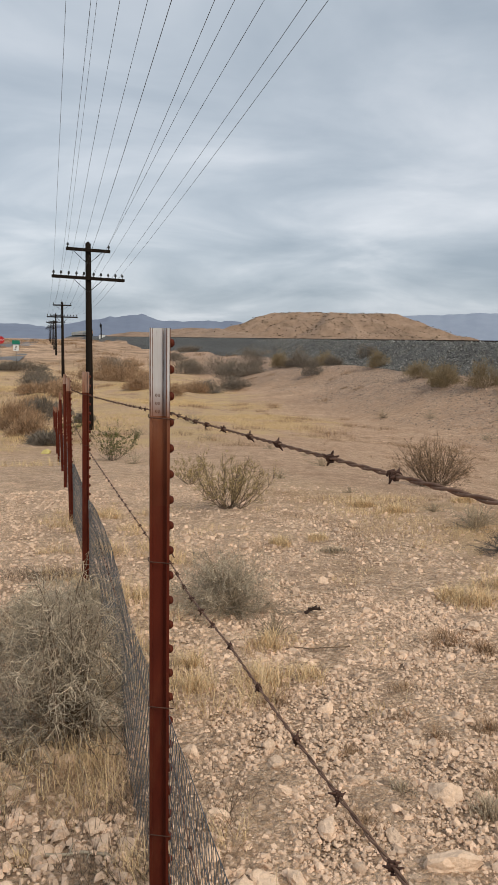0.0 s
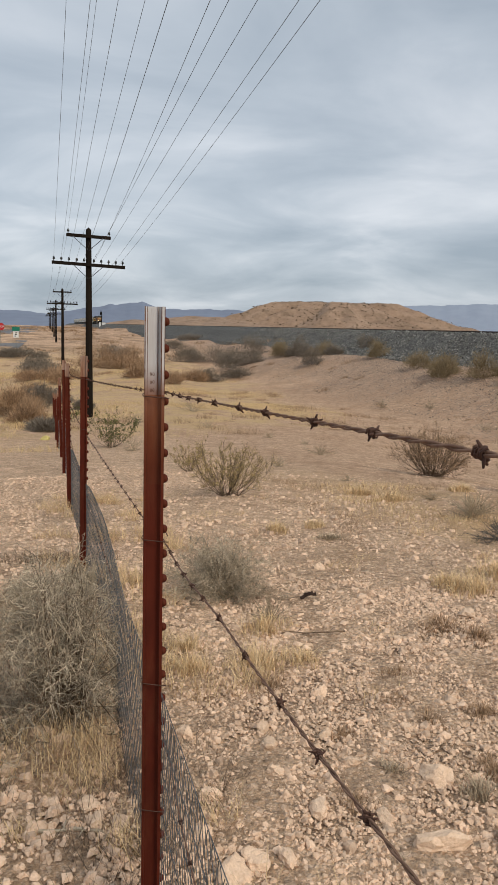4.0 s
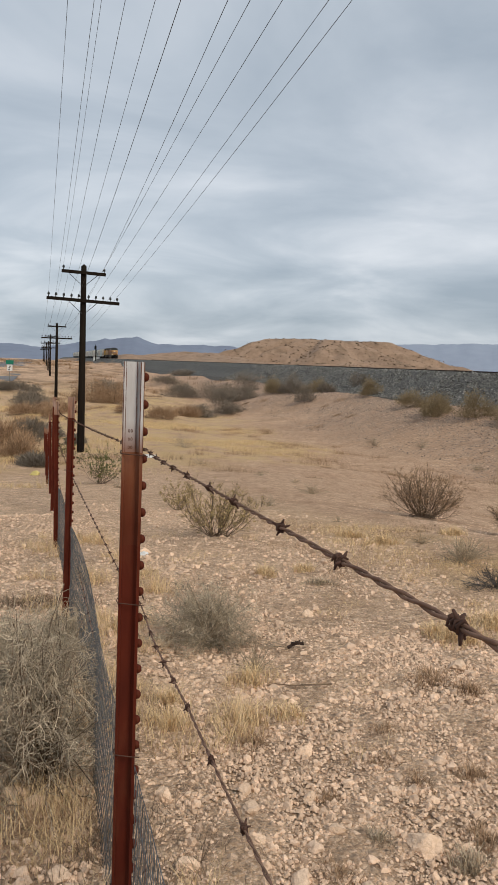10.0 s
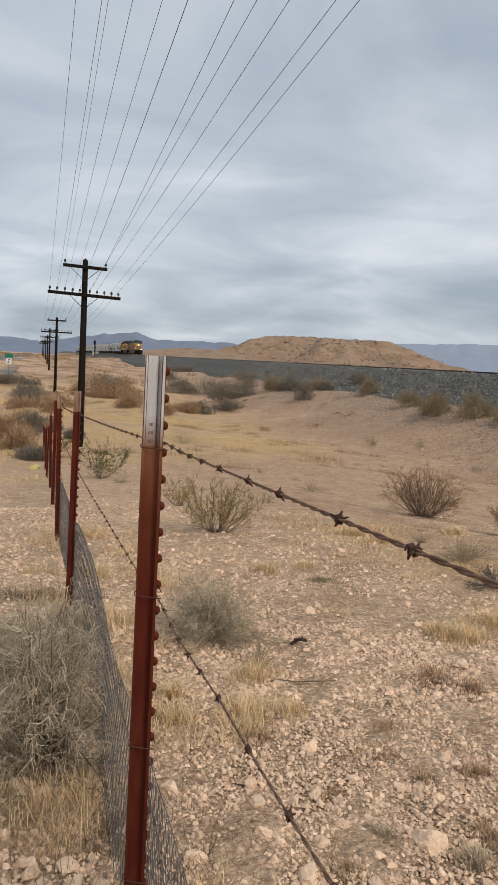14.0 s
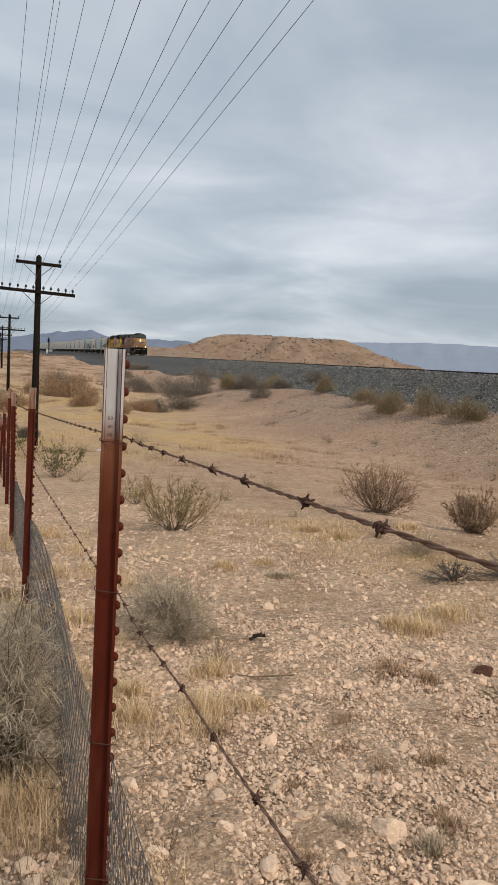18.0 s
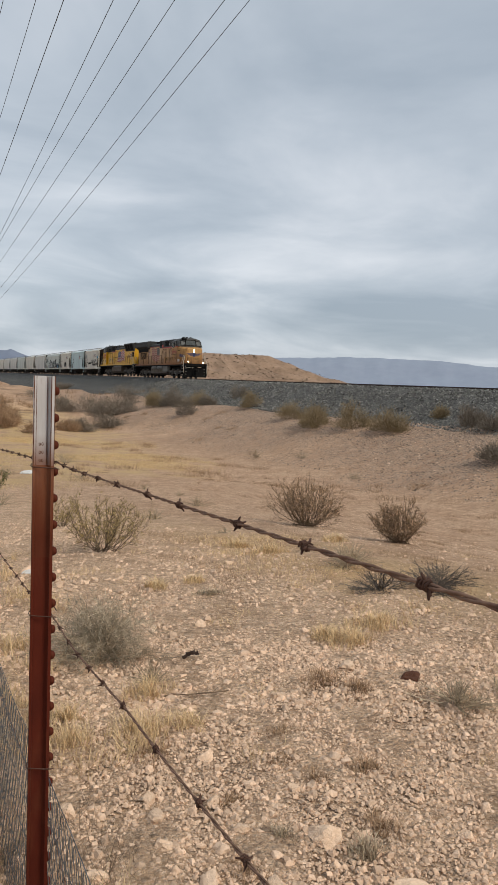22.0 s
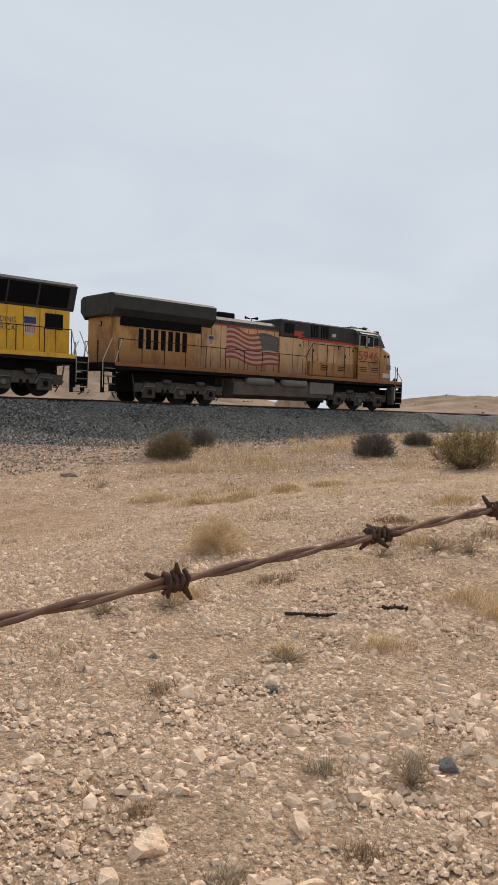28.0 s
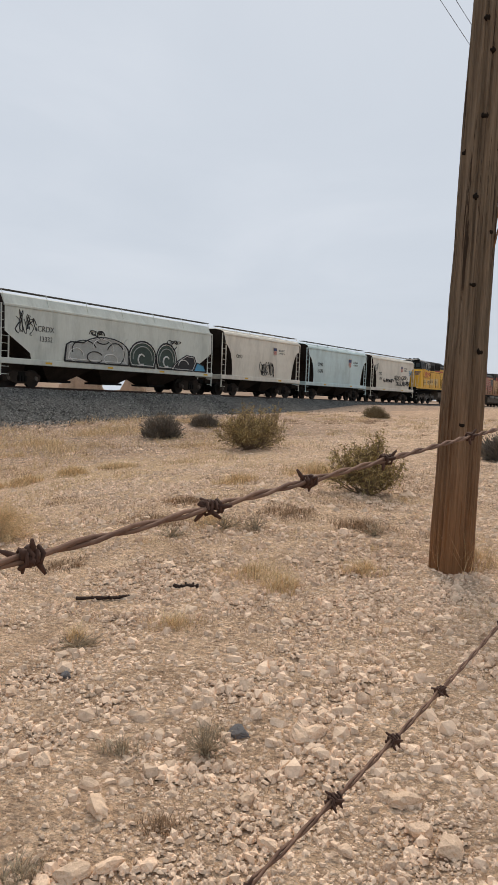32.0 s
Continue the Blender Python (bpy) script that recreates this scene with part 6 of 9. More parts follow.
def engine_two():
    """Second engine, running long hood first: its nose is the rear end at x = -42.6 and points to -x."""
    ob = thing("diesel_locomotive", "bright yellow diesel locomotive with painted flag, running backwards", "locomotive", "locomotives")
    X = lambda a: a
    common_frame(ob, -0.6, 20.4, YELLOW)
    comfort_cab(ob, X, -1, None, None, "3929", YELLOW, RED_STRIPE)
    headlamps(ob, 0.0, -1, ((-0.12, 3.15, 0.08, False), (0.12, 3.15, 0.08, False)))
    g = Geo()
    for k in range(3):
        z = 2.86 + 0.12 * k
        for y in (0.0, 0.008):
            g.add([(0.16, -1.075 + y, z), (0.95 - 0.12 * (2 - k), -1.435 + 0.05 * (2 - k) + y, z + 0.03), (1.0 - 0.12 * (2 - k), -1.455 + 0.05 * (2 - k) + y, z + 0.11), (0.16, -1.065 + y, z + 0.09)], [(0, 1, 2, 3)])
    part("wing_stripe", g, BLUE, ob, "blue wing stripes")
    part("hood_front_lower", Geo().box(3.74, 8.3, -1.2, 1.2, 1.6, 3.45, 0.03), YELLOW, ob)
    part("hood_front_upper", Geo().box(3.74, 8.3, -1.22, 1.22, 3.45, 4.36, 0.06), GREY_ROOF, ob, "dark grey upper hood")
    part("red_stripe", Geo().box(6.6, 9.4, -1.235, -1.2, 3.4, 3.5), RED_STRIPE, ob, "thin red stripe")
    for a, b, z0, z1 in ((4.55, 6.0, 3.5, 4.0), (6.55, 8.2, 3.62, 4.22)):
        w = part("intake_grille", Geo().box(a, b, -1.26, -1.2, z0, z1, 0.01), SCREEN, ob)
        for k in range(8):
            x = a + (b - a) * (k + 0.5) / 8
            part("slat", Geo().box(x - 0.012, x + 0.012, -1.272, -1.261, z0 + 0.02, z1 - 0.02), GREY_ROOF, w)
    part("duct", Geo().box(8.25, 9.9, -0.9, 0.9, 3.9, 4.4, 0.06), GREY_ROOF, ob)
    for a in (4.75, 6.35):
        c = part("side_locker", Geo().box(a, a + 1.3, -1.235, -1.2, 1.95, 2.62, 0.02), LOCKER_TAN, ob, "tan louvred door")
        for k in range(2):
            for z in (2.2, 2.3, 2.4):
                part("louvre", Geo().box(a + 0.25 + 0.5 * k, a + 0.55 + 0.5 * k, -1.248, -1.236, z, z + 0.04), RAIL_DARK, c)
    part("hood_lower", Geo().box(8.29, 20.2, -1.12, 1.12, 1.6, 3.72, 0.03), YELLOW, ob, "yellow engine hood")
    part("hood_roof", Geo().prism(((-1.14, 3.72), (-1.1, 3.95), (-0.8, 4.1), (0.8, 4.1), (1.1, 3.95), (1.14, 3.72)), "x", 8.29, 15.2), GREY_ROOF, ob, "dark grey hood roof")
    panel_lines(ob, [9.0 + 0.75 * k for k in range(15)], 1.75, 3.6, -1.12, RAIL_DARK)
    flag(ob, 10.55, 14.4, 1.95, 3.65, -1.131, 0.65, False, material("flag_red", (0.38, 0.06, 0.07), (0.3, 0.05, 0.06), 0.6, scale=3, fine=20, bump=0), material("flag_white", (0.55, 0.49, 0.46), (0.45, 0.4, 0.38), 0.6, scale=3, fine=20, bump=0), BLUE)
    hn = part("horn", Geo().tube([(11.9, -0.1, 4.08), (11.9, -0.1, 4.24)], 0.03, 6), BLACK, ob, "black air horn")
    for k, s in ((0, 1), (1, 1), (2, -1)):
        part("horn_bell", Geo().tube([(11.9, -0.2 + 0.1 * k, 4.27), (11.9 + 0.26 * s, -0.2 + 0.1 * k, 4.3), (11.9 + 0.34 * s, -0.2 + 0.1 * k, 4.3)], [0.025, 0.045, 0.08], 8), BLACK, hn)
    # flared radiators
    for s in (-1, 1):
        o = ((s * 1.1, 3.35), (s * 1.16, 3.4), (s * 1.48, 4.3), (s * 1.3, 4.42), (s * 1.1, 4.42))
        part("radiator_wing", Geo().prism(o, "x", 15.1, 20.35), GREY_ROOF, ob, "dark flared radiator housing")
    part("radiator_roof", Geo().box(15.0, 20.35, -1.12, 1.12, 3.7, 4.46, 0.06), GREY_ROOF, ob)
    sc = Geo()
    sc.add([(15.6, -1.2, 3.46), (20.0, -1.2, 3.46), (20.0, -1.475, 4.22), (15.6, -1.475, 4.22)], [(0, 1, 2, 3)])
    sc.add([(15.6, -1.21, 3.46), (20.0, -1.21, 3.46), (20.0, -1.485, 4.22), (15.6, -1.485, 4.22)], [(3, 2, 1, 0)])
    part("radiator_screen", sc, SCREEN, ob)
    for x in (17.1, 18.5):
        part("screen_rib", Geo().box(x, x + 0.08, -0.02, 0.02, 0, 0.8), GREY_ROOF, ob).matrix_basis = pose(0, -1.22, 3.45, 19)
    part("end_grille", Geo().box(19.0, 19.85, -1.14, -1.1, 2.6, 3.2), SCREEN, ob)
    flat_text("BUILDING", 0.3, BLUE, ob, 17.0, 2.72, -1.126, "slogan")
    flat_text("AMERICA", 0.3, BLUE, ob, 17.0, 2.42, -1.126, "slogan")
    shield(ob, 18.3, 2.65, 0.62, 0.85, -1.126)
    part("fuel_tank", Geo().prism([(s * a, z) for s, a, z in ((-1, 1.1, 1.34), (-1, 1.4, 1.2), (-1, 1.4, 0.7), (-1, 1.05, 0.42), (1, 1.05, 0.42), (1, 1.4, 0.7), (1, 1.4, 1.2), (1, 1.1, 1.34))], "x", 7.5, 13.4), TANK_GREY, ob, "long grey-brown fuel tank")
    part("air_tank", Geo().tube([(9.0, -1.38, 1.34), (14.0, -1.38, 1.34)], 0.13, 12), AIR_TANK, ob)
    truck3(ob, 4.0, 1.85)
    truck3(ob, 17.1, 1.85)
    for s in (-1.46, 1.46):
        handrail(ob, [8.4 + k * 1.3 for k in range(10)], 1.6, 2.62, s, RAIL_DARK)
        handrail(ob, (4.2, 6.2, 8.0), 1.6, 3.25, s, RAIL_DARK)
        part("grab_rail", Geo().tube([(-0.55, s, 0.6), (-0.55, s, 1.7), (-0.1, s * 0.8, 2.6), (-0.1, s * 0.8, 3.0)], 0.02, 6), RAIL_WHITE, ob, "white grab rail")
        part("grab_rail", Geo().tube([(0.05, s, 0.6), (0.05, s, 1.7), (0.4, s, 2.5), (0.4, s, 3.0)], 0.02, 6), RAIL_WHITE, ob)
        end_steps(ob, -0.55, 0.05, s * 0.93)
        end_steps(ob, 20.3, 20.9, s * 0.93)
        part("grab_rail", Geo().tube([(20.95, s, 0.6), (20.95, s, 1.7), (20.5, s, 2.6)], 0.02, 6), RAIL_WHITE, ob)
        part("grab_rail", Geo().tube([(20.35, s, 0.6), (20.35, s, 1.7), (20.1, s, 2.6)], 0.02, 6), RAIL_WHITE, ob)
    part("front_platform", Geo().box(-0.72, 0.0, -1.4, 1.4, 1.3, 1.62, 0.03), BLACK, ob)
    part("rear_platform", Geo().box(20.2, 20.95, -1.4, 1.4, 1.3, 1.62, 0.03), BLACK, ob)
    part("pilot", Geo().box(-0.7, -0.6, -1.4, 1.4, 0.2, 1.3, 0.03), BLACK, ob)
    coupler(ob, -0.72, -1)
    coupler(ob, 20.95, 1)
    return ob


def hopper_paint(name, a, b):
    return material(name, a, b, 0.6, scale=0.8, fine=9, bump=0.04, depth=0.004, stretch=(1, 1, 0.3), dark=tuple(c * 0.55 for c in b), dark_amount=0.45, dark_scale=0.9)


HOPPER_TAN = hopper_paint("weathered_beige_hopper_paint", (0.68, 0.645, 0.555), (0.56, 0.525, 0.445))
HOPPER_BLUE = hopper_paint("weathered_pale_blue_grey_paint", (0.53, 0.65, 0.645), (0.44, 0.545, 0.54))
HOPPER_GREEN = hopper_paint("weathered_pale_green_grey_paint", (0.57, 0.60, 0.545), (0.47, 0.50, 0.45))
HOPPER_WHITE = hopper_paint("weathered_off_white_paint", (0.62, 0.61, 0.56), (0.51, 0.50, 0.45))
HOPPER_DIRT_SHADE = material("grimy_brown_underside", (0.04, 0.031, 0.025), (0.02, 0.016, 0.013), 0.85, scale=2, fine=20, bump=0.1, spec=0.06)
PAINT_BLACK = material("black_spray_paint", (0.02, 0.02, 0.022), (0.03, 0.03, 0.03), 0.7, scale=5, fine=20, bump=0)
PAINT_GREY = material("grey_spray_paint", (0.36, 0.375, 0.35), (0.25, 0.26, 0.245), 0.7, scale=2, fine=20, bump=0)
PAINT_GREEN = material("dark_green_spray_paint", (0.05, 0.075, 0.06), (0.03, 0.045, 0.04), 0.7, scale=2, fine=20, bump=0)
PAINT_WHITE = material("white_spray_paint", (0.6, 0.6, 0.57), (0.5, 0.5, 0.48), 0.7, scale=5, fine=20, bump=0)
PAINT_BLUE = material("blue_spray_paint", (0.06, 0.25, 0.42), (0.1, 0.3, 0.42), 0.7, scale=2, fine=10, bump=0)
REFLECTOR = material("yellow_reflector_tape", (0.6, 0.38, 0.03), (0.5, 0.3, 0.03), 0.5, bump=0)


def truck2(parent, cx):
    t = new("bogie")
    t.parent = parent
    t["label"] = "dark two-axle freight bogie"
    for side in (-1.0, 1.0):
        g = Geo()
        o = [(-1.2, 0.62), (-1.15, 0.32), (-0.7, 0.3), (-0.35, 0.2), (0.35, 0.2), (0.7, 0.3), (1.15, 0.32), (1.2, 0.62), (0.6, 0.82), (-0.6, 0.82)]
        g.prism(o, "y", side - 0.08, side + 0.08)
        f = part("side_frame", g, HOPPER_DIRT_SHADE, t)
        s = 1 if side > 0 else -1
        for q in (-0.2, 0.0, 0.2):
            part("spring", Geo().tube([(q, side + s * 0.1, 0.3), (q, side + s * 0.1, 0.58)], 0.08, 8), BLACK, f)
        for q in (-0.88, 0.88):
            part("bearing_cap", Geo().tube([(q, side + s * 0.06, 0.45), (q, side + s * 0.17, 0.45)], [0.13, 0.1], 12), TRUCK_GREY, f)
    part("bolster", Geo().box(-0.25, 0.25, -1.1, 1.1, 0.4, 0.8, 0.04), BLACK, t)
    t.matrix_basis = pose(cx, 0, 0)
    for q in (-0.88, 0.88):
        for side in (-0.76, 0.76):
            wheel(parent, cx + q, 0.45, 0.45, side, (BLACK, STEEL))


def hopper(length, paint, bays, label, marks=0, straight=False):
    """A covered hopper car; its front end is at x = 0."""
    ob = thing("covered_hopper_car", label, "hopper car", "hopper cars")
    L = length - 1.0           # body over the end sills
    x1, x0 = -0.5, -0.5 - L
    top, eave, sill = 4.46, 3.92 if straight else 4.16, 1.38
    slope = 1.7 if straight else 1.1
    zc = sill + 1.25 if straight else eave - 0.62
    zs = [sill + (zc - sill) * k for k in (0.0, 0.25, 0.5, 0.7, 0.84, 0.93, 0.98, 1.0)]
    bulge = lambda z: 1.5 + 0.06 * math.sin(math.pi * min(1.0, max(0.0, (z - sill) / (eave - sill))))
    left = [(-bulge(z), z) for z in zs] + ([(-1.54, eave), (-1.47, eave + 0.03), (-1.22, top - 0.06), (-0.7, top)] if straight else [(-1.52, eave), (-1.44, eave + 0.12), (-1.2, eave + 0.23), (-0.7, top)])
    prof = left + [(-y, z) for y, z in reversed(left)]
    # body: at each end the side is cut back in a round arch below the end platform roof
    cut = lambda z: 0.0 if z >= zc else slope * min(1.0, 1.25 * (1 - (z - sill) / (zc - sill))) if straight else slope * math.sqrt(max(0.0, 1 - ((z - sill) / (zc - sill)) ** 2))
    g = Geo()
    n = len(prof)
    secs = []
    for u in (0.0, 0.25, 0.5, 0.75, 1.0):
        secs.append([(x0 + 0.25 + cut(z) + (L - 0.5 - 2 * cut(z)) * u, y, z) for y, z in prof])
    v = [p for q in secs for p in q]
    f = [tuple(range(n)), tuple(4 * n + k for k in range(n))]
    for q in range(4):
        f += [(q * n + k, q * n + (k + 1) % n, (q + 1) * n + (k + 1) % n, (q + 1) * n + k) for k in range(n)]
    g.add(v, f)
    # the shade inside the open arched ends is painted on as dark end faces
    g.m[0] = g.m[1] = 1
    part("hopper_body", g, [paint, HOPPER_DIRT_SHADE], ob)
    for s in (-1, 1):
        part("eave_rib", Geo().box(x0 + 0.2, x1 - 0.2, min(s * 1.5, s * 1.58), max(s * 1.5, s * 1.58), eave - 0.1, eave + 0.02, 0.015), paint, ob)
        part("side_sill", Geo().box(x0, x1, min(s * 1.42, s * 1.56), max(s * 1.42, s * 1.56), 1.12, 1.4, 0.02), paint, ob, "painted side sill")
        for q in range(max(5, int(L / 2.0))):
            x = x0 + 0.8 + q * (L - 1.6) / (max(5, int(L / 2.0)) - 1)
            if s < 0 and q % 2:
                part("reflector", Geo().box(x - 0.22, x + 0.22, -1.566, -1.56, 1.2, 1.3), REFLECTOR, ob, "yellow reflector strip")
    # end platforms, slope sheets, ladders
    for e, d in ((x0, 1), (x1, -1)):
        part("end_sill", Geo().box(min(e, e + 0.22 * d), max(e, e + 0.22 * d), -1.5, 1.5, 1.1, 1.4, 0.02), paint, ob)
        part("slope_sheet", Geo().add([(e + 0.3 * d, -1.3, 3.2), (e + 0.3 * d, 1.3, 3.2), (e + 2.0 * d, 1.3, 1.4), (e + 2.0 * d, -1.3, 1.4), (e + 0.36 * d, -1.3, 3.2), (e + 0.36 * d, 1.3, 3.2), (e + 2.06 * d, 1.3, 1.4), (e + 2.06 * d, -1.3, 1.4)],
                                      [(0, 1, 2, 3), (7, 6, 5, 4), (0, 3, 7, 4), (1, 5, 6, 2)]), HOPPER_DIRT_SHADE, ob, "dark sloped end sheet")
        part("draft_sill", Geo().box(min(e - 0.05 * d, e + 2.6 * d), max(e - 0.05 * d, e + 2.6 * d), -0.3, 0.3, 0.8, 1.2, 0.02), HOPPER_DIRT_SHADE, ob)
        for s in (-1.5, 1.5):
            for q in (0.06, 0.52):
                part("corner_post", Geo().box(min(e + q * d, e + (q + 0.05) * d), max(e + q * d, e + (q + 0.05) * d), s - 0.03, s + 0.03, 0.55 if q < 0.3 else 1.3, eave), paint, ob)
            for k in range(9):
                z = 0.62 + 0.36 * k
                part("ladder_rung", Geo().tube([(e + 0.08 * d, s * 1.01, z), (e + 0.56 * d, s * 1.01, z)], 0.014, 5), paint, ob)
        part("end_brace", Geo().box(min(e + 0.06 * d, e + 0.12 * d), max(e + 0.06 * d, e + 0.12 * d), -0.5, 0.5, 1.4, eave, 0.01), HOPPER_DIRT_SHADE, ob)
        g = Geo().box(min(e, e - 0.45 * d), max(e, e - 0.45 * d), -0.13, 0.13, 0.74, 1.0, 0.03)
        part("coupler", g, BLACK, ob)
    # roof: hatches and running boards on brackets
    part("hatch", Geo().box(x0 + 1.0, x1 - 1.0, -0.3, 0.3, top, top + 0.12, 0.04), paint, ob)
    for s in (-0.95, 0.95):
        rb = part("running_board", Geo().box(x0 + 0.05, x1 - 0.05, s - 0.22, s + 0.22, top + 0.15, top + 0.18, 0.005), TRUCK_GREY, ob, "grey roof running board")
        for q in range(7):
            x = x0 + 0.3 + q * (L - 0.6) / 6
            o = 1 if s > 0 else -1
            part("bracket", Geo().tube([(x, o * 1.42, eave + 0.1), (x, o * 1.24, top + 0.13), (x, o * 0.75, top + 0.15)], 0.018, 5), paint, rb)
    # discharge hoppers
    w = (L - 5.2) / bays
    for b in range(bays):
        c = x0 + 2.6 + w * (b + 0.5)
        g = Geo()
        g.add([(c - w * 0.48, -1.42, 1.2), (c + w * 0.48, -1.42, 1.2), (c + w * 0.48, 1.42, 1.2), (c - w * 0.48, 1.42, 1.2), (c - w * 0.16, -0.5, 0.42), (c + w * 0.16, -0.5, 0.42), (c + w * 0.16, 0.5, 0.42), (c - w * 0.16, 0.5, 0.42)],
              [(0, 1, 5, 4), (1, 2, 6, 5), (2, 3, 7, 6), (3, 0, 4, 7), (4, 5, 6, 7)])
        h = part("discharge_hopper", g, HOPPER_DIRT_SHADE, ob, "grimy sloped discharge hopper")
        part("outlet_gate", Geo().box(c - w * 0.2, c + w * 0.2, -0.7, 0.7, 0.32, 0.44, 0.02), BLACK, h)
    part("centre_sill", Geo().box(x0 + 2, x1 - 2, -0.25, 0.25, 1.1, 1.36), HOPPER_DIRT_SHADE, ob)
    truck2(ob, x0 + 1.75)
    truck2(ob, x1 - 1.75)
    return ob


def tag_marks(ob, x0, x1, z0, z1, mat, seed, n=9):
    """Loose looping spray strokes that spell nothing."""
    rng = random.Random(seed)
    for k in range(n):
        w, h = (x1 - x0) / n * rng.uniform(0.45, 0.8), (z1 - z0) * rng.uniform(0.3, 0.55)
        x, z = x0 + (x1 - x0) * (k + 0.5) / n, (z0 + z1) / 2 + (z1 - z0) * rng.uniform(-0.18, 0.18)
        fa, fb, p, q = rng.choice((1, 2, 3)), rng.choice((1, 2)), rng.uniform(0, 6), rng.uniform(0, 6)
        pts = [(x + w * math.sin(fa * a + p) + w * 0.5 * (a / 6.28 - 0.5), -1.572, z + h * math.sin(fb * a + q)) for a in np.linspace(0, rng.uniform(3.5, 6.28), 13)]
        part("spray_mark", Geo().tube(pts, 0.02, 4), mat, ob)


def graffiti_blob(ob, outline, mat, edge, depth=-1.569):
    g = Geo()
    g.add([(x, depth, z) for x, z in outline], [tuple(range(len(outline)))])
    p = part("spray_fill", g, mat, ob, "spray-painted bubble shape")
    ring = [(x, depth - 0.004, z) for x, z in outline] + [(outline[0][0], depth - 0.004, outline[0][1])]
    part("spray_outline", Geo().tube(ring, 0.045, 5), PAINT_BLACK, p)
    cx, cz = sum(x for x, _ in outline) / len(outline), sum(z for _, z in outline) / len(outline)
    halo = [(cx + (x - cx) * 0.92, y - 0.004, cz + (z - cz) * 0.88) for x, y, z in ring]
    part("spray_outline", Geo().tube(halo, 0.025, 5), edge, p)


def arc(cx, cz, rx, rz, a0, a1, n=14):
    return [(cx + rx * math.cos(radians(a0 + (a1 - a0) * k / n)), cz + rz * math.sin(radians(a0 + (a1 - a0) * k / n))) for k in range(n + 1)]


def lift_body(ob, k, kx=1.0, bx=0.0):
    """Makes a vehicle's body taller over its bogies and wheels."""
    done = set()

    def go(o):
        for c in o.children:
            if c.name.split(".")[0] in ("bogie", "wheel"):
                c.matrix_basis = Matrix.Translation((c.matrix_basis.translation.x * (kx - 1) + bx, 0, 0)) @ c.matrix_basis
                continue
            m = c.matrix_basis.translation
            c.matrix_basis = Matrix.Translation((m.x * (kx - 1) + (bx if o is ob else 0), 0, m.z * (k - 1))) @ c.matrix_basis
            if c.data and c.data.name not in done:
                done.add(c.data.name)
                c.data.transform(Matrix.Diagonal((kx, 1, k, 1)))
            go(c)
    go(ob)


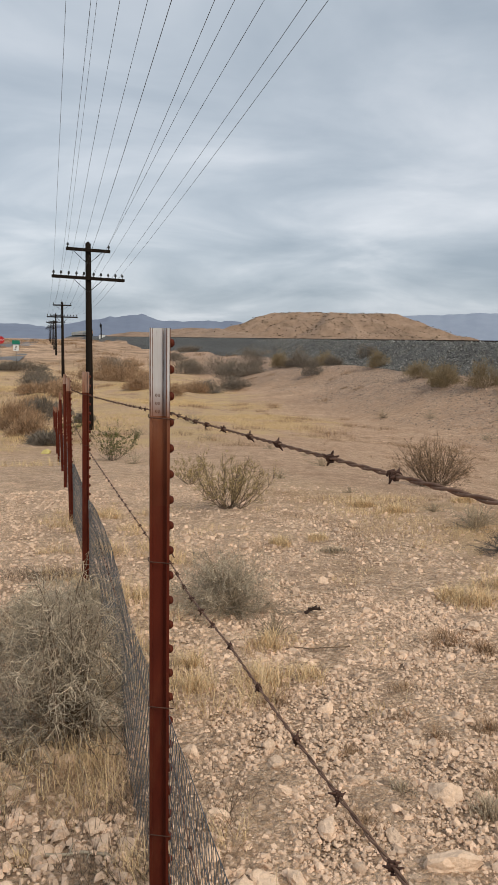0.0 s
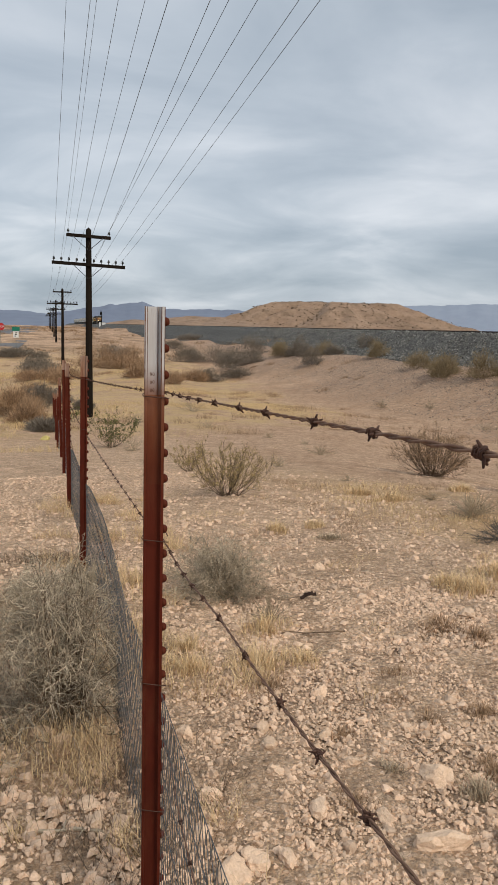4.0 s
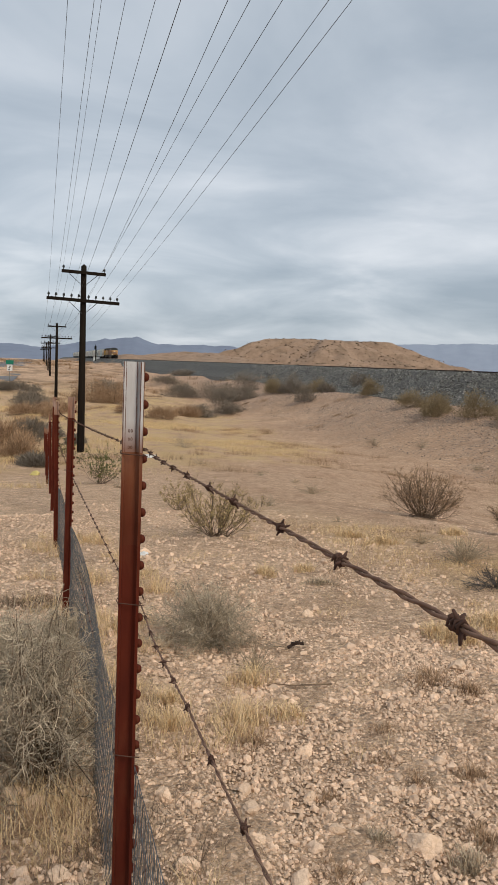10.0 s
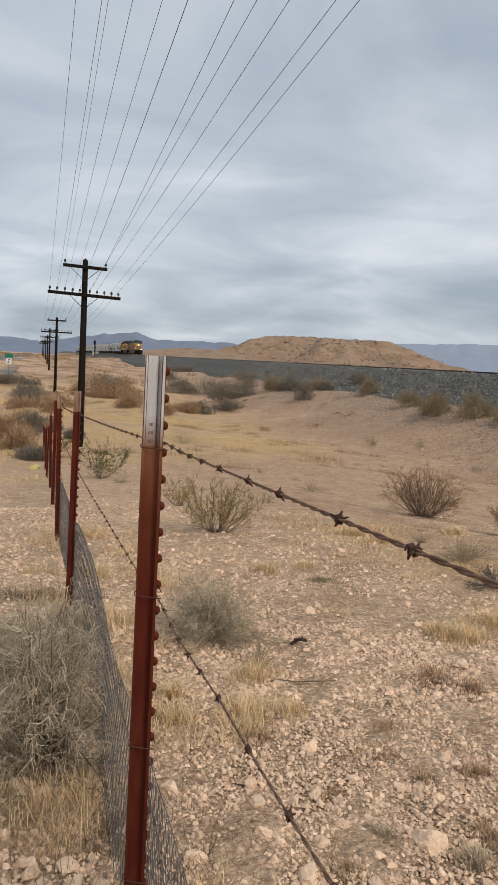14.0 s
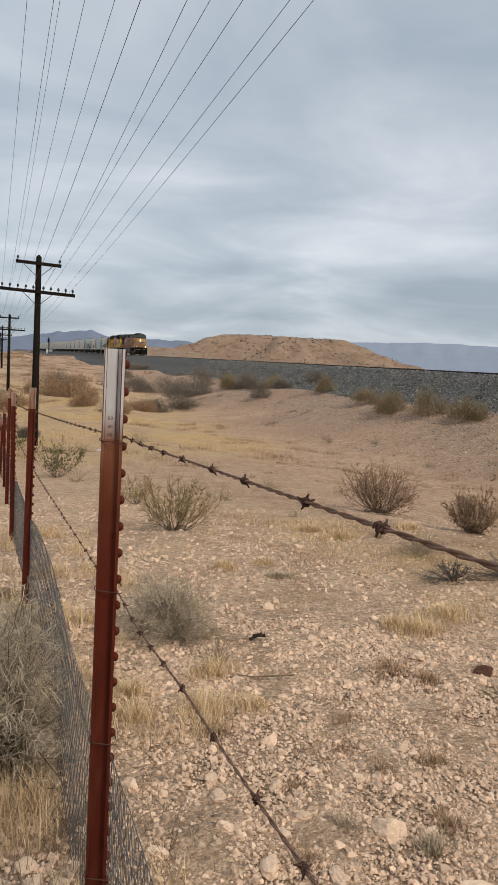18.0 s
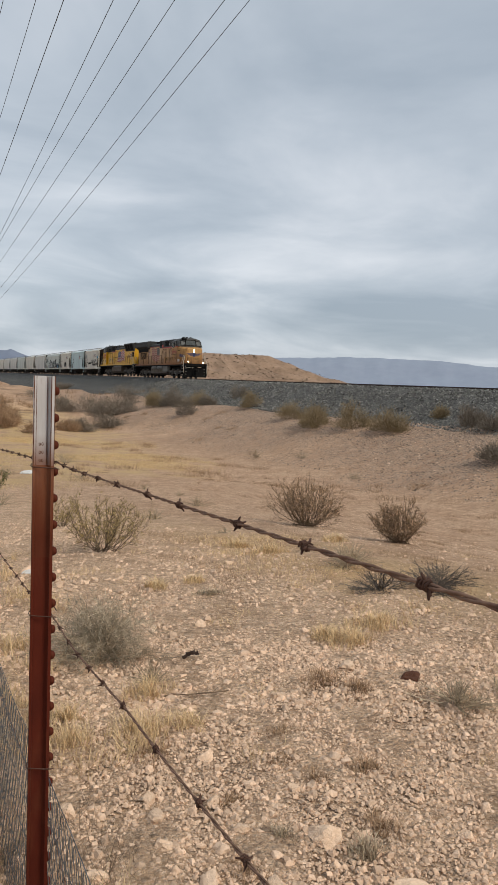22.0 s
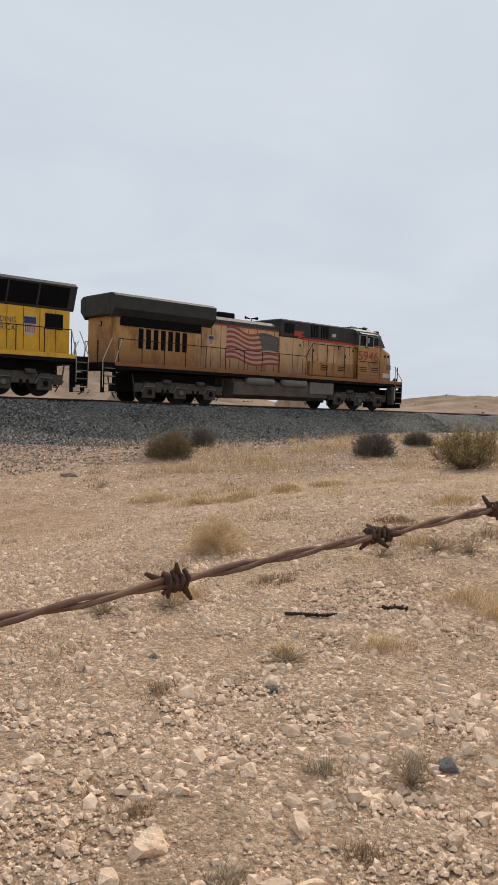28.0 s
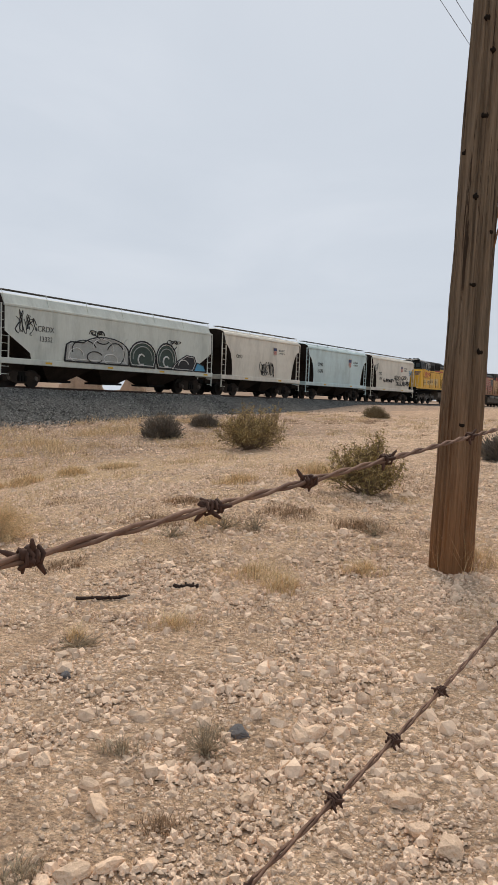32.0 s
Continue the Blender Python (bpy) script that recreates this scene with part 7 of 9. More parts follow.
def build_train():
    one = engine_one()
    lift_body(one, 1.075, 0.988, -0.25)
    TRAIN.append((one, 0.0, 0.0))
    two = engine_two()
    lift_body(two, 1.075, 0.952, 0.0)
    TRAIN.append((two, 0.0, -41.6))
    s = -42.5
    # the first cars differ: beige, pale blue, beige, then a long spray-painted one
    a = hopper(H1, HOPPER_TAN, 2, "short beige covered hopper car with spray scrawl on its side")
    TRAIN.append((a, 0.0, s))
    flat_text("CMO", 0.34, PAINT_BLACK, a, -H1 + 2.6, 2.62, -1.575, "car_mark")
    flat_text("15058", 0.32, PAINT_BLACK, a, -H1 + 2.7, 2.18, -1.575, "car_number")
    tag_marks(a, -H1 + 3.5, -H1 + 6.0, 1.95, 2.3, PAINT_BLACK, 1, 8)
    tag_marks(a, -H1 + 6.2, -2.6, 2.2, 2.7, PAINT_BLACK, 2, 8)
    tag_marks(a, -H1 + 6.8, -1.9, 1.7, 2.15, PAINT_BLACK, 3, 9)
    tag_marks(a, -H1 + 1.2, -H1 + 2.2, 3.0, 3.6, PAINT_GREY, 4, 4)
    tag_marks(a, -2.0, -1.0, 2.8, 3.3, PAINT_BLUE, 5, 5)
    shield(a, -4.1, 3.35, 0.5, 0.68, -1.57)
    flat_text("BUILDING", 0.2, PAINT_BLACK, a, -3.1, 3.42, -1.572, "slogan")
    flat_text("AMERICA", 0.2, PAINT_BLACK, a, -3.1, 3.2, -1.572, "slogan")
    s -= H1
    b = hopper(H2, HOPPER_BLUE, 2, "short pale blue-grey covered hopper car")
    TRAIN.append((b, 0.0, s))
    flat_text("CMO", 0.4, PAINT_BLACK, b, -H2 + 2.9, 2.75, -1.575, "car_mark")
    flat_text("15078", 0.4, PAINT_BLACK, b, -H2 + 2.9, 2.2, -1.575, "car_number")
    shield(b, -4.3, 3.25, 0.62, 0.85, -1.57)
    flat_text("BUILDING", 0.22, PAINT_BLACK, b, -3.1, 3.3, -1.572, "slogan")
    flat_text("AMERICA", 0.22, PAINT_BLACK, b, -3.1, 3.06, -1.572, "slogan")
    s -= H2
    c = hopper(H3, HOPPER_TAN, 2, "short beige covered hopper car with yellow reflectors and a spray scrawl")
    TRAIN.append((c, 0.0, s))
    flat_text("CMO", 0.34, PAINT_BLACK, c, -H3 + 2.6, 2.62, -1.575, "car_mark")
    tag_marks(c, -6.6, -4.6, 1.6, 2.6, PAINT_BLACK, 7, 8)
    shield(c, -4.5, 3.35, 0.5, 0.68, -1.57)
    flat_text("BUILDING", 0.2, PAINT_BLACK, c, -3.5, 3.42, -1.572, "slogan")
    flat_text("AMERICA", 0.2, PAINT_BLACK, c, -3.5, 3.2, -1.572, "slogan")
    s -= H3
    d = hopper(H4, HOPPER_GREEN, 3, "long pale grey-green covered hopper car with large spray-painted lettering", straight=True)
    TRAIN.append((d, 0.0, s))
    flat_text("CRDX", 0.4, PAINT_BLACK, d, -H4 + 3.3, 2.78, -1.575, "car_mark")
    flat_text("13332", 0.36, PAINT_BLACK, d, -H4 + 3.3, 2.3, -1.575, "car_number")
    tag_marks(d, -H4 + 1.4, -H4 + 2.7, 2.6, 3.6, PAINT_BLACK, 9, 6)
    q = -H4
    graffiti_blob(d, [(q + 4.6, 1.45), (q + 4.7, 2.3), (q + 5.0, 2.45)] + arc(q + 7.6, 2.1, 1.9, 0.75, 150, 10) + [(q + 9.5, 1.45)], PAINT_GREY, PAINT_WHITE)
    graffiti_blob(d, arc(q + 10.7, 1.95, 1.2, 0.95, 200, -25) + [(q + 11.8, 1.42), (q + 9.7, 1.42)], PAINT_GREEN, PAINT_WHITE, -1.571)
    graffiti_blob(d, arc(q + 12.9, 2.0, 0.95, 0.95, 215, -30) + [(q + 13.6, 1.42), (q + 12.1, 1.42)], PAINT_GREEN, PAINT_WHITE, -1.573)
    graffiti_blob(d, [(q + 13.3, 1.42), (q + 13.9, 1.9), (q + 14.9, 2.35), (q + 15.7, 2.3), (q + 15.9, 1.9), (q + 15.6, 1.42)], PAINT_BLACK, PAINT_WHITE, -1.575)
    graffiti_blob(d, [(q + 15.7, 1.42), (q + 16.0, 1.95), (q + 16.7, 1.8), (q + 17.0, 1.42)], PAINT_BLUE, PAINT_BLUE, -1.566)
    for cx, r in ((q + 10.6, 0.3), (q + 12.9, 0.3)):
        part("spray_outline", Geo().tube([(x, -1.58, z) for x, z in arc(cx, 1.85, r, r, 40, 300)], 0.05, 5), PAINT_WHITE, d)
    # looping outlines over the fills
    for cx, cz, rx, rz, a0, a1, m in ((q + 6.0, 2.1, 0.9, 0.5, 20, 200, PAINT_BLACK), (q + 7.4, 2.3, 0.8, 0.45, 190, -20, PAINT_WHITE), (q + 8.4, 2.0, 0.7, 0.6, 160, -60, PAINT_BLACK),
                                      (q + 5.4, 1.8, 0.5, 0.35, 0, 260, PAINT_WHITE), (q + 6.8, 1.75, 0.6, 0.3, 30, 330, PAINT_BLACK), (q + 8.0, 1.7, 0.55, 0.28, -30, 250, PAINT_WHITE),
                                      (q + 7.2, 2.95, 0.28, 0.22, 0, 330, PAINT_BLACK), (q + 7.35, 2.7, 0.5, 0.2, 200, 340, PAINT_BLACK), (q + 13.6, 2.85, 0.24, 0.2, 30, 350, PAINT_BLACK),
                                      (q + 10.7, 1.95, 0.85, 0.65, 190, -10, PAINT_GREY), (q + 12.9, 2.0, 0.66, 0.62, 200, -15, PAINT_GREY), (q + 9.4, 2.2, 0.4, 0.7, 100, 260, PAINT_WHITE), (q + 14.6, 1.75, 0.5, 0.3, 10, 190, PAINT_WHITE)):
        part("spray_outline", Geo().tube([(x, -1.582, z) for x, z in arc(cx, cz, rx, rz, a0, a1)], 0.03, 5), m, d)
    tag_marks(d, q + 6.3, q + 7.3, 2.9, 3.15, PAINT_BLACK, 12, 4)
    tag_marks(d, q + 13.0, q + 14.2, 2.95, 3.15, PAINT_BLACK, 13, 4)
    s -= H4
    # the rest of the train
    plain = {k: hopper(ln, m, by, lb) for k, ln, m, by, lb in (
        ("w", 17.4, HOPPER_WHITE, 3, "long off-white covered hopper car"), ("t", 16.8, HOPPER_TAN, 3, "long beige covered hopper car"), ("g", 17.4, HOPPER_GREEN, 3, "long pale grey-green covered hopper car"))}
    used = set()
    for k, key in enumerate("wtgwwtwgtwwgwtwwgwtw"):
        ob = plain[key]
        if key in used:
            ob = copy_thing(ob, Matrix())
        used.add(key)
        TRAIN.append((ob, 0.0, s))
        s -= 17.4 if key != "t" else 16.8


TRAIN = []
H1, H2, H3, H4 = 12.3, 12.9, 11.95, 18.3
build_train()


# ---------------------------------------------------------------- plants and stones
def ribbons(paths, width, name, mat, taper=0.25):
    """Thin three-sided stems along polylines given as arrays (n, k, 3), with a width for each path."""
    paths = np.asarray(paths, float)
    n, k, _ = paths.shape
    width = np.broadcast_to(np.asarray(width, float).reshape(-1, 1), (n, k)) * np.linspace(1, taper, k)
    d = np.gradient(paths, axis=1)
    d /= np.linalg.norm(d, axis=2, keepdims=True) + 1e-9
    ref = np.zeros_like(d)
    ref[..., 0] = 1
    s = np.cross(d, ref)
    s /= np.linalg.norm(s, axis=2, keepdims=True) + 1e-9
    t = np.cross(d, s)
    v = np.stack([paths + (math.cos(a) * s + math.sin(a) * t) * width[..., None] for a in (0, 2.094, 4.189)], 2)
    base = (np.arange(n)[:, None] * k + np.arange(k - 1))[..., None] * 3
    q = []
    for a in range(3):
        b = (a + 1) % 3
        q.append(np.concatenate([base + a, base + b, base + 3 + b, base + 3 + a], -1))
    return raw_mesh(name, v.reshape(-1, 3), np.concatenate([x.reshape(-1, 4) for x in q]), mat, 4)


def leaves(points, size, name, mat, rng, long=2.2):
    """Small leaf blades (two triangles each) at points."""
    p = np.asarray(points, float)
    n = len(p)
    a = rng.normal(size=(n, 3))
    a /= np.linalg.norm(a, axis=1, keepdims=True)
    b = np.cross(a, rng.normal(size=(n, 3)))
    b /= np.linalg.norm(b, axis=1, keepdims=True)
    s = (size * rng.uniform(0.6, 1.3, (n, 1)))
    v = np.stack([p - a * s * long, p + b * s * 0.5, p + a * s * long, p - b * s * 0.5], 1)
    i = np.arange(n)[:, None] * 4
    return raw_mesh(name, v.reshape(-1, 3), i + np.arange(4), mat, 4)


def sprays(points, way, size, name, mat, rng):
    """Fine upright sprays (thin blades along a direction) at points."""
    p = np.asarray(points, float)
    n = len(p)
    a = way + rng.normal(size=(n, 3)) * 0.38
    a /= np.linalg.norm(a, axis=1, keepdims=True) + 1e-9
    b = np.cross(a, rng.normal(size=(n, 3)))
    b /= np.linalg.norm(b, axis=1, keepdims=True) + 1e-9
    s = size * rng.uniform(0.5, 1.4, (n, 1))
    v = np.stack([p - b * s * 0.16, p + b * s * 0.16, p + a * s * 2.4], 1)
    return raw_mesh(name, v.reshape(-1, 3), np.arange(n * 3).reshape(-1, 3), mat)


def bush_parts(kind, R, H, seed, detail):
    """Meshes of a desert bush of that radius and height, standing at the origin: stems, twigs and leaves."""
    rng = np.random.default_rng(seed)
    counts = {"creosote": (34, 16, 9), "twig": (110, 12, 3), "sage": (22, 6, 0), "low": (60, 11, 0), "salt": (190, 26, 0), "weed": (62, 13, 8), "brush": (95, 20, 4)}[kind]
    if kind == "salt":
        R, H = R * (1.3 if R > 0.4 else 1.65), H * (0.86 if R > 0.4 else 0.8)
    if kind == "low":
        R, H = R * 1.35, H * 0.95
    if kind == "sage":
        R, H = R * 1.3, H * 1.05
    if kind == "creosote":
        R, H = R * 1.4, H * 0.95
    n0, n1, nl = (max(3, round(c * detail ** 0.6)) if c else 0 for c in counts)
    k = 6
    az, out = rng.uniform(0, 6.283, n0), rng.uniform(0.05, 1.0, n0) ** 0.6
    up = rng.uniform(0.55, 1.0, n0)
    if kind in ("sage", "salt", "low"):
        el = rng.uniform(0.05, 1.0, n0)
        out, up = np.cos(el * 1.45), np.sin(el * 1.45) * rng.uniform(0.7, 1.08, n0)
    p1, p2, p3 = rng.uniform(0, 6.28, 3)
    lump = 0.86 + 0.17 * np.sin(2 * az + p1) + 0.12 * np.sin(5 * az + p2) + 0.08 * np.sin(9 * az + p3)
    out, up = out * lump, up * (0.7 + 0.35 * lump)
    u = np.linspace(0, 1, k)
    end = np.stack([np.cos(az) * out * R, np.sin(az) * out * R, up * H], -1)
    if kind in ("twig", "weed"):
        end[:, 2] *= np.sqrt(np.clip(1 - 0.72 * out ** 2, 0.12, 1)) * rng.uniform(0.75, 1.12, n0)
        end[:, :2] *= 1.12
    if kind == "brush":
        end[:, 2] *= np.sqrt(np.clip(1 - 0.86 * out ** 2, 0.04, 1)) * rng.uniform(0.8, 1.1, n0)
        end[:, :2] *= 1.15
    wide = 0.5 if kind in ("twig", "weed", "brush") else 0.62 if kind in ("brush", "creosote") else 0.9
    paths = end[:, None] * np.stack([u ** wide, u ** wide, u ** (1.25 if kind == "creosote" else 1.1 if kind == "brush" else 0.9)], -1)[None]
    if kind == "salt":
        paths[..., 2] = end[:, None, 2] * (1.25 * np.sin(u * 2.1) - 0.08 * u)[None]
    paths += np.cumsum(rng.normal(size=paths.shape) * (0.06 if kind == "salt" else 0.025) * R, 1) * (u > 0)[None, :, None]
    paths[:, 0, 2] = -0.03
    paths[:, 0, :2] = rng.normal(size=(n0, 2)) * R * (0.25 if kind == "salt" else 0.17 if kind in ("twig", "weed", "brush") else 0.08)
    paths[:, 1:, 2] = np.maximum(paths[:, 1:, 2], 0.01)
    stems = (paths, (0.0011 if kind == "salt" else 0.003) + 0.0035 * R)
    # side twigs start along each stem
    who = np.repeat(np.arange(n0), n1)
    s = rng.uniform(0.25, 1.0, len(who))
    f = s * (k - 1)
    i0 = np.minimum(f.astype(int), k - 2)
    st = paths[who, i0] + (paths[who, i0 + 1] - paths[who, i0]) * (f - i0)[:, None]
    d = (paths[who, i0 + 1] - paths[who, i0])
    d /= np.linalg.norm(d, axis=1, keepdims=True) + 1e-9
    d = d + rng.normal(size=d.shape) * (1.2 if kind == "salt" else 0.6)
    d /= np.linalg.norm(d, axis=1, keepdims=True)
    ln = rng.uniform(0.12, 0.34, len(who)) * max(R, H) * (1.15 - 0.5 * s) * (0.8 if kind == "salt" else 1.0)
    kk = 4 if kind == "salt" else 3 if detail > 0.6 else 2
    uu = np.linspace(0, 1, kk)
    tw = st[:, None] + d[:, None] * (ln[:, None] * uu)[..., None]
    tw += np.cumsum(rng.normal(size=tw.shape), 1) * ((0.12 if kind == "salt" else 0.035) * ln)[:, None, None] * (uu > 0)[None, :, None]
    tw[..., 2] = np.maximum(tw[..., 2], 0.005)
    twigs = (tw, (0.0007 if kind == "salt" else 0.0014) + 0.0018 * R)
    lp = None
    if nl:
        w = np.repeat(np.arange(len(who)), nl)
        a = rng.uniform(0.2, 1.0, len(w))
        lp = tw[w, 0] + (tw[w, -1] - tw[w, 0]) * a[:, None] + rng.normal(size=(len(w), 3)) * 0.02 * max(R, 0.3)
    if kind == "sage":
        # a full soft dome of fine sprays, in lumps
        n = round(11000 * max(0.28, detail))
        c = rng.normal(size=(22, 3))
        c[:, 2] = np.abs(c[:, 2])
        c /= np.linalg.norm(c, axis=1, keepdims=True)
        c *= rng.uniform(0.45, 0.78, (22, 1))
        lp = c[rng.integers(0, 22, n)] + rng.normal(size=(n, 3)) * 0.17
        lp[:, 2] = np.abs(lp[:, 2])
        lp *= (R * (0.9 + 0.1 * np.sin(p1)), R, H)
    return stems, twigs, lp, rng


STYLE = {"creosote": (BROWN_TWIG, YELLOW_LEAF, 0.0075, "open creosote bush with brown stems and yellowish leaves", "creosote bush"),
         "green": (BROWN_TWIG, GREEN_LEAF, 0.012, "dull green creosote bush", "creosote bush"),
         "twig": (BROWN_TWIG, RED_BRUSH, 0.010, "brown twiggy desert bush", "bush"),
         "grey": (BROWN_TWIG, BRUSH_GREY, 0.012, "dark grey twiggy bush", "bush"),
         "sage": (BROWN_TWIG, SAGE_LEAF, 0.018, "rounded tan-olive scrub bush on the bank", "bush"),
         "darksage": (DARK_TWIG, BRUSH_GREY, 0.018, "rounded dark grey scrub bush on the bank", "bush"),
         "redsage": (BROWN_TWIG, RED_BRUSH, 0.018, "dry reddish-brown brush mound in the wash", "bush"),
         "low": (PALE_BRUSH, None, 0.010, "low grey dry scrub", "bush"),
         "mat": (DARK_TWIG, None, 0, "low dark grey mat of dry scrub", "bush"),
         "salt": (GREY_TWIG, None, 0, "bleached grey tangled dry bush", "bush"),
         "brush": (BROWN_TWIG, YELLOW_LEAF, 0.0125, "dense brown twiggy creosote bush", "creosote bush"),
         "straw": (STRAW, None, 0, "pale straw-coloured dry mound of grass", "dry grass"),
         "weed": (BROWN_TWIG, GREEN_LEAF, 0.016, "tall thin green-brown weed", "weed")}
SHAPE = {"straw": "salt", "mat": "low", "green": "creosote", "grey": "twig", "darksage": "sage", "redsage": "sage"}


def bush(kind, x, y, R, H, seed):
    wood, leaf, size, label, cat = STYLE[kind]
    ob = thing("bush" if kind != "weed" else "weed", label, cat, "desert scrub", at=pose(x, y, ground_z(x, y), 0, 0, seed * 47 % 360))
    far = math.hypot(x, y)
    detail = min(1.0, max(0.3, R * 2 / far * 9))
    stems, twigs, lp, rng = bush_parts(SHAPE.get(kind, kind), R, H, seed, detail)
    # salt bushes: brown inner stems, darker to put shade into the interior
    inner = (BROWN_TWIG if H > 0.4 else PALE_BRUSH) if kind == "salt" else wood
    part("stem_crown", ribbons(stems[0], stems[1], "stems", inner), inner, ob)
    part("twig_crown", ribbons(twigs[0], twigs[1], "twigs", wood), wood, ob)
    if SHAPE.get(kind, kind) == "sage":
        way = lp / (R, R, H) + (0, 0, 0.5)
        part("foliage", sprays(lp, way, size * (1.7 + 1.1 * R) / detail ** 0.3, "sprays", leaf, rng), leaf, ob)
    elif lp is not None:
        part("foliage", leaves(lp, size * (0.6 + 0.5 * R) / detail ** 0.5, "leaves", leaf, rng), leaf, ob)
    return ob


def tuft(kind, x, y, R, H, seed):
    """A clump of fine dry blades."""
    mat, label = {"gold": (STRAW, "tuft of golden dry grass on the gravel"), "brown": (RED_BRUSH, "low brown dried-out weed on the gravel"), "greyish": (PALE_BRUSH, "low grey-brown dry weed on the gravel")}[kind]
    rng = np.random.default_rng(seed)
    far = math.hypot(x, y)
    n = int(min(900, 2200 * R + 80))
    r, a = R * rng.uniform(0, 1, n) ** 0.6, rng.uniform(0, 6.283, n)
    lump = 0.75 + 0.3 * np.sin(2 * a + seed) + 0.2 * np.sin(5 * a + 2 * seed)
    bx, by = r * np.cos(a) * lump, r * np.sin(a) * lump
    bz = lie(x + bx, y + by) + uneven(x + bx, y + by) - ground_z(x, y) - 0.01
    h = H * (0.85 if kind == "gold" else 0.6) * rng.uniform(0.35, 1.1, n) * (1.1 - 0.5 * r / R)
    way = rng.uniform(0, 6.283, n)
    lean = h * rng.uniform(0.2, 1.4, n)
    w = (0.0008 + 0.00017 * far) * (1.0 if kind == "gold" else 1.25)
    base = np.stack([bx, by, bz], -1)
    mid = base + np.stack([np.cos(way) * lean * 0.4, np.sin(way) * lean * 0.4, h * 0.65], -1)
    tip = base + np.stack([np.cos(way) * lean, np.sin(way) * lean, h], -1)
    side = np.stack([-np.sin(way), np.cos(way), 0 * way], -1) * w
    v = np.stack([base - side, base + side, mid + side * 0.7, mid - side * 0.7, tip], 1).reshape(-1, 3)
    i = np.arange(n)[:, None] * 5
    f = np.concatenate([i + (0, 1, 2), i + (0, 2, 3), i + (3, 2, 4)])
    ob = new("grass_tuft" if kind == "gold" else "dry_weed", raw_mesh("tuft", v, f, mat))
    ob.matrix_basis = pose(x, y, ground_z(x, y))
    tagged(ob, label, "grass" if kind == "gold" else "weed", "dry tufts")


def tufts(kind, *places):
    for k, (x, y, R, H) in enumerate(places):
        tuft(kind, x, y, R, H, 3 + 5 * k + len(kind))


def scrub(kind, *places):
    for k, (x, y, R, H) in enumerate(places):
        bush("redsage" if kind == "sage" and y > 24 and x < 12 else kind, x, y, R, H, 11 + 7 * k + len(kind))


scrub('creosote', (1.62, 8.31, 0.47, 0.61), (1.59, 11.04, 0.25, 0.48), (3.56, 3.19, 0.12, 0.16))
scrub('salt', (0.82, 4.33, 0.23, 0.31), (-0.08, 2.84, 0.24, 0.61), (-0.25, 3.71, 0.17, 0.34), (-0.02, 4.08, 0.16, 0.27))
scrub('low', (1.00, 3.84, 0.09, 0.15), (3.63, 6.41, 0.19, 0.20), (4.79, 14.66, 0.31, 0.22), (3.63, 7.34, 0.12, 0.11), (4.62, 31.37, 0.52, 0.68), (4.15, 24.42, 0.29, 0.32), (1.10, 15.55, 0.29, 0.28), (15.18, 36.62, 0.73, 0.45), (16.10, 33.09, 0.54, 0.37), (4.65, 30.97, 0.57, 0.62), (3.48, 6.24, 0.23, 0.22), (3.25, 12.20, 0.21, 0.20), (2.29, 3.01, 0.16, 0.12), (14.90, 16.27, 0.24, 0.28), (3.03, 2.44, 0.09, 0.09), (11.56, 3.75, 0.23, 0.22), (10.70, 2.22, 0.16, 0.16), (11.25, 0.78, 0.21, 0.18))
scrub('low', (11.00, 0.90, 0.21, 0.16), (10.68, -2.01, 0.24, 0.16), (13.04, -7.36, 0.22, 0.21), (3.71, -4.49, 0.13, 0.10), (3.57, -5.01, 0.16, 0.13), (3.81, -2.67, 0.11, 0.10), (4.04, -2.34, 0.11, 0.10), (2.71, -2.60, 0.09, 0.08), (1.58, -2.15, 0.08, 0.12), (3.36, -5.12, 0.14, 0.11), (2.48, -5.45, 0.13, 0.11), (1.98, 26.19, 0.48, 0.34), (15.19, 26.64, 0.52, 0.26), (5.31, 17.59, 0.16, 0.10), (4.91, 19.43, 0.21, 0.14), (3.45, 9.40, 0.11, 0.09))
scrub('mat', (3.30, 5.36, 0.25, 0.17), (3.84, 5.32, 0.30, 0.18), (3.66, 5.0, 0.16, 0.13))
scrub('twig', (5.61, 11.38, 0.63, 0.86), (5.73, 8.83, 0.47, 0.64), (7.13, 6.24, 0.34, 0.58))
scrub('green', (0.70, 16.82, 0.50, 0.86), (-0.09, 25.41, 0.37, 0.72))
scrub('sage', (18.73, 70.08, 0.95, 1.54), (21.47, 65.05, 0.85, 1.16), (21.91, 53.91, 0.85, 1.24), (20.66, 44.55, 0.82, 1.04), (20.11, 40.09, 0.75, 1.27), (20.16, 35.71, 0.90, 1.34), (8.91, 59.27, 1.31, 0.94), (2.27, 65.72, 1.44, 2.05), (3.61, 64.74, 1.42, 2.02), (4.49, 55.53, 0.81, 1.19), (-2.10, 28.85, 0.85, 1.03), (20.67, 32.86, 0.94, 1.10), (19.51, 38.77, 0.73, 1.23), (24.12, 33.49, 0.45, 0.76), (20.98, 22.36, 0.47, 0.70), (20.97, 20.75, 0.56, 0.75), (22.03, 12.98, 0.84, 0.91), (24.25, 7.36, 1.11, 1.11), (22.53, 8.15, 0.70, 0.82), (23.12, -0.91, 0.52, 0.66))
